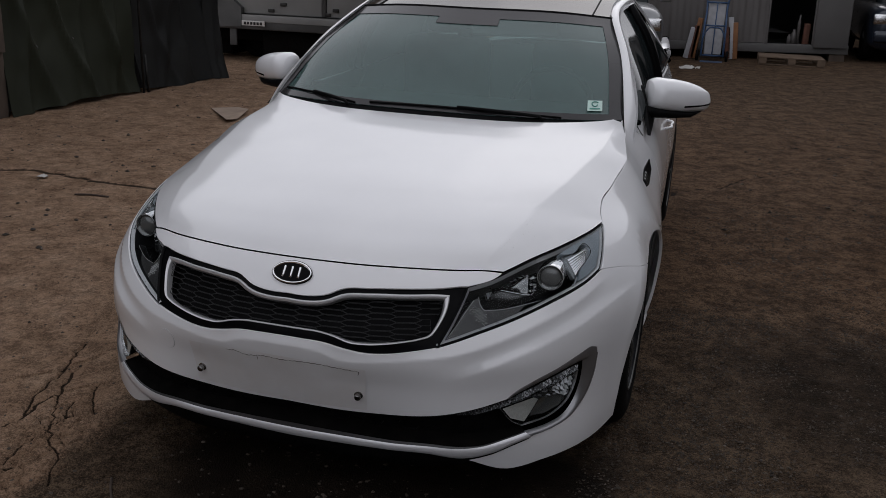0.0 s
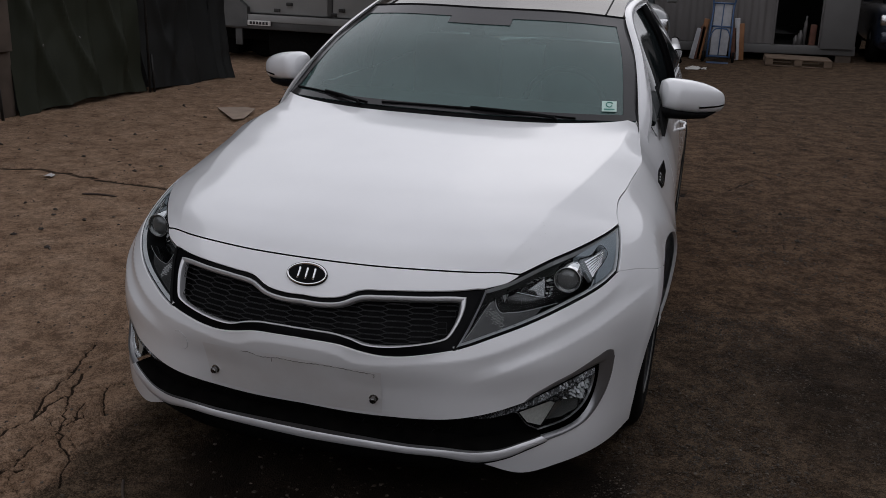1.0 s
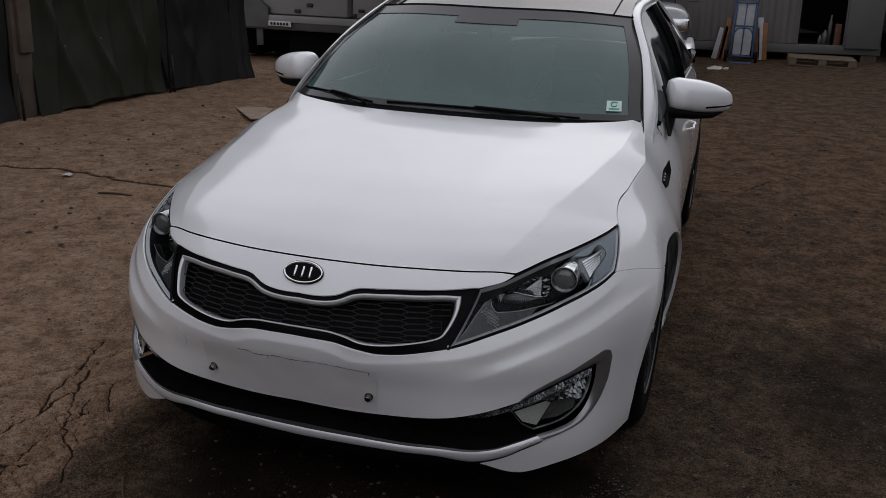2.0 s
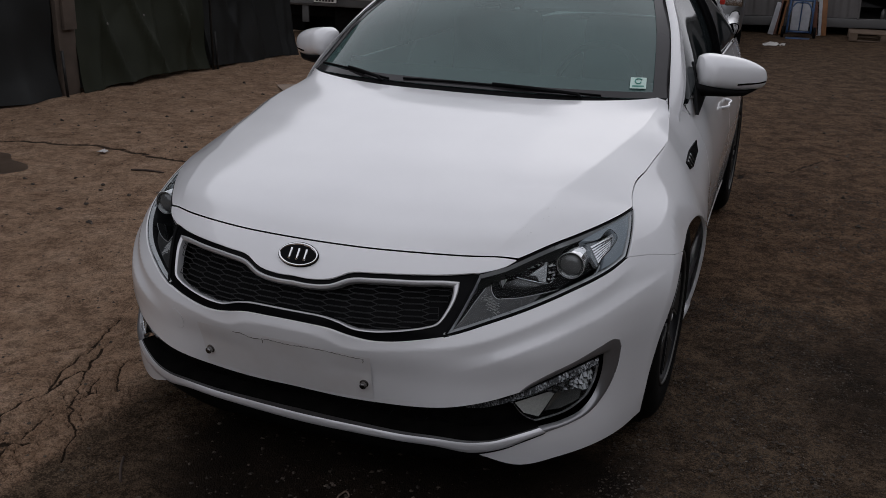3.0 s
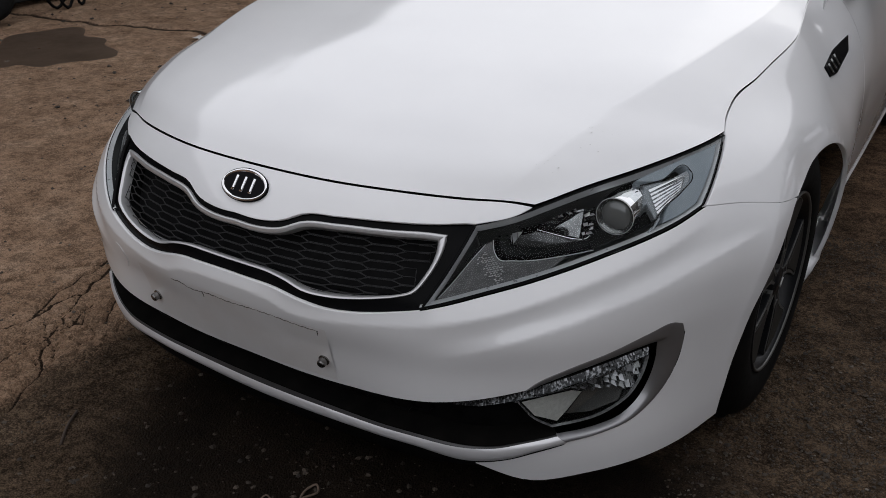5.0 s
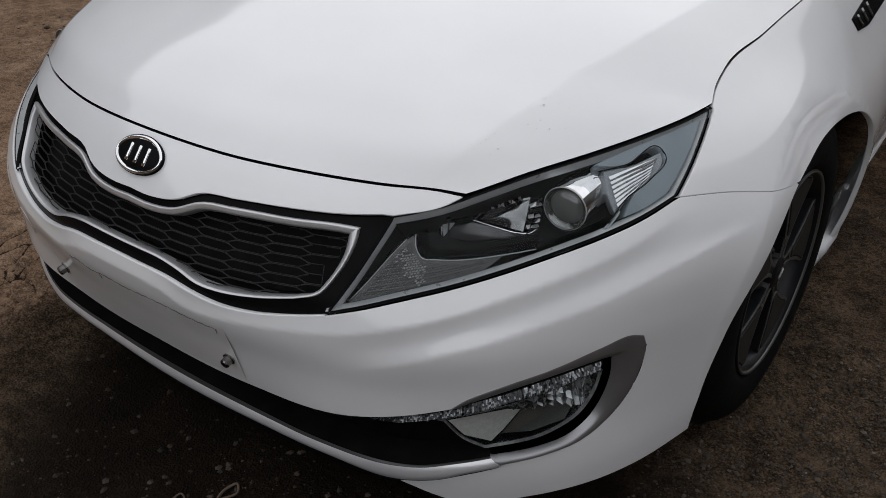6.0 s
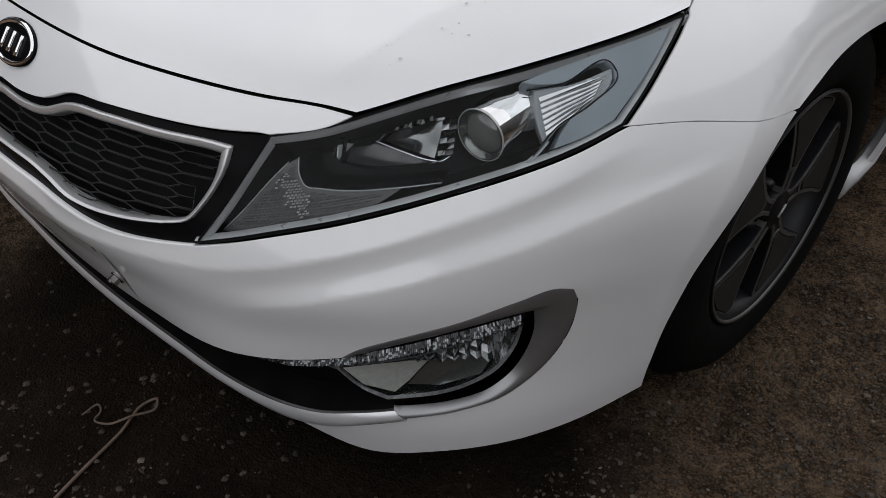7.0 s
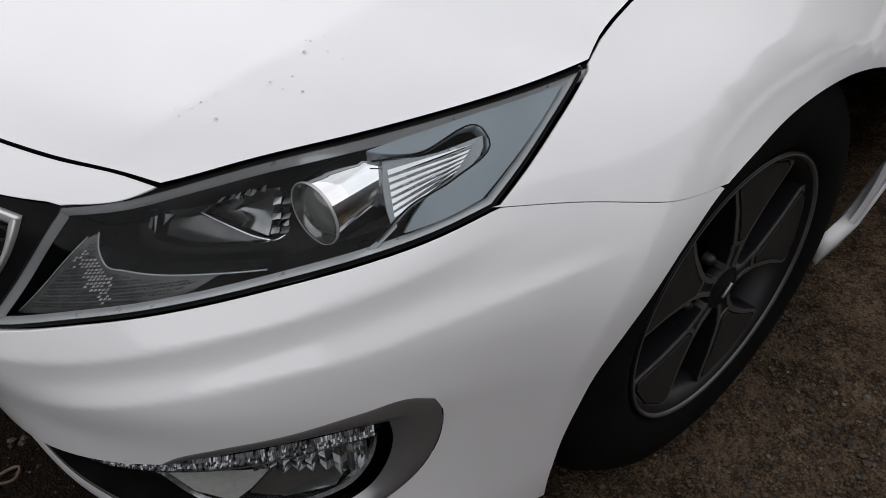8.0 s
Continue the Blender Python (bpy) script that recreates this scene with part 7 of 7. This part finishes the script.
for sg in (-1, 1):
    part("upright", tube(curve_through([(sg * 0.24, 0, 0.10), (sg * 0.235, 0.12, 0.6), (sg * 0.225, 0.26, 1.15), (sg * 0.27, 0.26, 1.35)], 16), 0.022, 8), BLUE, ht)
    part("cart_wheel", moved(lathe([(0.02, -0.03), (0.10, -0.03), (0.11, 0), (0.10, 0.03), (0.02, 0.03)], 20), pose(sg * 0.32, 0.05, 0.11)), RUBBER, ht)
    part("brace", tube(curve_through([(sg * 0.235, 0.0, 0.12), (sg * 0.20, -0.02, 0.55), (sg * 0.12, 0.0, 0.66), (0, 0.0, 0.67)], 14), 0.016, 8), BLUE, ht)
for z in (0.12, 0.70, 1.15):
    part("crossbar", tube([(-0.24, 0.22 * z, z), (0, 0.22 * z - 0.01, z), (0.24, 0.22 * z, z)], 0.018, 8), BLUE, ht)
part("centre_bar", tube([(0, 0.02, 0.1), (0, 0.14, 0.65), (0, 0.25, 1.15)], 0.013, 8), BLUE, ht)
part("toe_plate", block((-0.24, -0.25, 0.0), (0.24, 0.02, 0.015), 0.004), BLUE, ht)
for (z0, z1) in ((0.12, 0.64), (0.64, 1.10)):
    tagged(part("carton", block((1.005 - 0.16, hy + 0.16 + 0.2 * z0, z0 + (0.0 if z0 < 0.5 else 0.004)), (1.005 + 0.16, hy + 0.36 + 0.2 * z0, z1), 0.01), BOXW), "white carton strapped on the hand truck", "box", "cartons on the hand truck")
for (x, c, h, tl) in ((0.50, BOXW, 0.60, 10), (0.60, REDB, 0.64, 7), (0.64, ORANGE, 0.78, 6), (1.37, BOXW, 0.80, -6), (1.44, ORANGE, 0.70, -5), (1.31, REDB, 0.62, -6)):
    tagged(part("board", block((-0.05, 0, 0), (0.05, 0.10, h), 0.01, pose(x, hy + 0.55, G0 + 0.015 + 0.03 * x, 0, tl, 0)), c), "narrow painted board leaning on the office wall", "board", "boards beside the hand truck")

# pallet as a step
PAL = plain("pallet_wood", (0.10, 0.068, 0.045), (0.155, 0.108, 0.075), 0.85, 0, 5)
pal = thing("pallet", "worn wooden pallet lying before the open door", "pallet", at=(2.43, 15.35, G0 + 0.072))
pal.scale = (0.92, 1.0, 1.0)
for y in (-0.42, -0.21, 0, 0.21, 0.42):
    part("slat", block((-0.62, y - 0.065, 0.125), (0.62, y + 0.065, 0.148), 0.004), PAL, pal)
for x in (-0.55, 0, 0.55):
    for y in (-0.42, 0.42):
        part("pallet_block", block((x - 0.075, y - 0.06, 0.02), (x + 0.075, y + 0.06, 0.125), 0.004), PAL, pal)
for y in (-0.42, 0.42):
    part("runner", block((-0.62, y - 0.05, 0.0), (0.62, y + 0.05, 0.02), 0.003), PAL, pal)

# parked vehicles
SILVER = plain("silver_car_paint", (0.19, 0.195, 0.20), (0.24, 0.245, 0.25), 0.35, 0.6, 3, 0.8)
NAVY = plain("dark_blue_paint", (0.008, 0.013, 0.024), (0.014, 0.020, 0.034), 0.3, 0.3, 3, 0.8)
REDLENS = plain("red_lens", (0.35, 0.02, 0.015), (0.45, 0.035, 0.025), 0.2, 0, 10, 0.5)


def vehicle(name, label, paint, at, turn, length, width, height, hood_h, lens=None):
    """A boxy parked car: body lofted from rounded sections, glass house, wheels, lamps. It looks along -y."""
    root = thing(name, label, "car", at=at)
    root.rotation_euler = (0, 0, radians(turn))

    def loft(stations, z0):
        P = []
        for (y, w, h, lo) in stations:
            a = np.linspace(0, 2 * np.pi, 36, endpoint=False)
            x = w / 2 * np.sign(np.cos(a)) * np.abs(np.cos(a)) ** 0.35
            z = (h + lo) / 2 + (h - lo) / 2 * np.sign(np.sin(a)) * np.abs(np.sin(a)) ** 0.45
            P.append(np.stack([x, np.full(36, y), z + z0], 1))
        P = np.array(P)
        return P.reshape(-1, 3), [f[::-1] for f in grid_faces(len(P), 36, True)] + [tuple(range(36)), tuple((len(P) - 1) * 36 + i for i in range(36))[::-1]]

    L, W = length, width
    part("body", loft([(0.0, W * 0.80, hood_h * 0.80, 0.30), (0.05, W * 0.92, hood_h * 0.93, 0.24), (0.25, W * 0.99, hood_h * 0.99, 0.22), (1.1, W, hood_h * 1.04, 0.22), (L - 0.5, W, hood_h * 1.06, 0.25), (L - 0.06, W * 0.95, hood_h * 1.02, 0.28), (L, W * 0.86, hood_h * 0.9, 0.34)], 0), paint, root)
    part("glass_house", loft([(1.15, W * 0.78, hood_h * 1.03, 0.7), (1.75, W * 0.76, height * 0.97, 0.7), (2.2, W * 0.76, height, 0.7), (L - 0.7, W * 0.74, height * 0.98, 0.7), (L - 0.25, W * 0.74, hood_h * 1.05, 0.7)], 0), DARK_GLASS, root)
    part("roof", loft([(1.70, W * 0.74, height * 1.005, height * 0.95), (2.2, W * 0.75, height * 1.015, height * 0.95), (L - 0.65, W * 0.72, height * 1.0, height * 0.93)], 0), paint, root)
    for sg in (-1, 1):
        lamp_ = part("headlight", block((sg * W * 0.40 - 0.15, -0.005, hood_h * 0.66), (sg * W * 0.40 + 0.12, 0.12, hood_h * 0.84), 0.03), REFLECTOR, root)
        part("indicator", block((sg * W * 0.30 - 0.04, -0.012, hood_h * 0.68), (sg * W * 0.30 + 0.04, 0.10, hood_h * 0.83), 0.02), lens or REDLENS, lamp_, "reddish indicator lens")
        part("fog_light", moved(lathe([(0.001, 0.02), (0.06, 0.018), (0.075, 0.0), (0.08, -0.04)], 20), pose(sg * W * 0.36, 0.0, hood_h * 0.42, 0, 0, -90)), REFLECTOR, root)
        for y in (0.85, L - 0.85):
            part("wheel", moved(lathe([(0.02, 0.08), (0.20, 0.085), (0.22, 0.10), (0.31, 0.11), (0.345, 0.07), (0.345, -0.07), (0.30, -0.1)], 32), pose(sg * (W / 2 - 0.10), y, 0.345, 0, 0, 0 if sg > 0 else 180)), RUBBER, root)
    part("grille", block((-W * 0.26, -0.012, hood_h * 0.60), (W * 0.26, 0.05, hood_h * 0.82), 0.02), BLACK_GLOSS, root)
    part("bumper", block((-W * 0.46, -0.05, hood_h * 0.36), (W * 0.46, 0.10, hood_h * 0.56), 0.04), paint, root)
    for sg in (-1, 1):
        part("side_mirror", block((sg * (W / 2 + 0.08) - 0.09, 1.35, hood_h * 1.04), (sg * (W / 2 + 0.08) + 0.09, 1.47, hood_h * 1.04 + 0.15), 0.03), paint, root)
    return root


vehicle("parked_suv", "silver off-road car parked nose out before the office", SILVER, (-0.61, 11.6, G0), 8, 4.4, 1.78, 1.72, 1.10)
vehicle("parked_van", "dark blue van parked beside the container office", NAVY, (4.76, 16.0, G0 + 0.13), -1, 4.8, 1.9, 2.05, 1.08, BLACK_GLOSS)
vehicle("parked_car", "white car parked on the far side of the gravel", PAINT, (3.00, 2.50, G0), -28, 4.2, 1.72, 1.46, 0.88)

# unseen walls added to close the yard; south and east block low light
YARD = plain("yard_wall_render", (0.045, 0.040, 0.037), (0.075, 0.068, 0.062), 0.9, 0, 0.7)
tagged(part("unseen_wall_south", block((-6.0, -9.4, -0.05), (9.4, -9.0, 2.6)), YARD), "unseen dark wall added round the yard", "wall", "", "structure")
tagged(part("unseen_wall_east", block((9.0, -9.4, -0.05), (9.4, 24.0, 6.5)), YARD), "unseen dark wall added round the yard", "wall", "", "structure")
tagged(part("unseen_wall_north", block((-14.0, 24.0, -0.05), (9.4, 24.4, 4.5)), YARD), "unseen dark wall added round the yard", "wall", "", "structure")
tagged(part("unseen_wall_far_west", block((-14.4, 8.3, -0.05), (-14.0, 24.4, 4.0)), YARD), "unseen dark wall added round the yard", "wall", "", "structure")
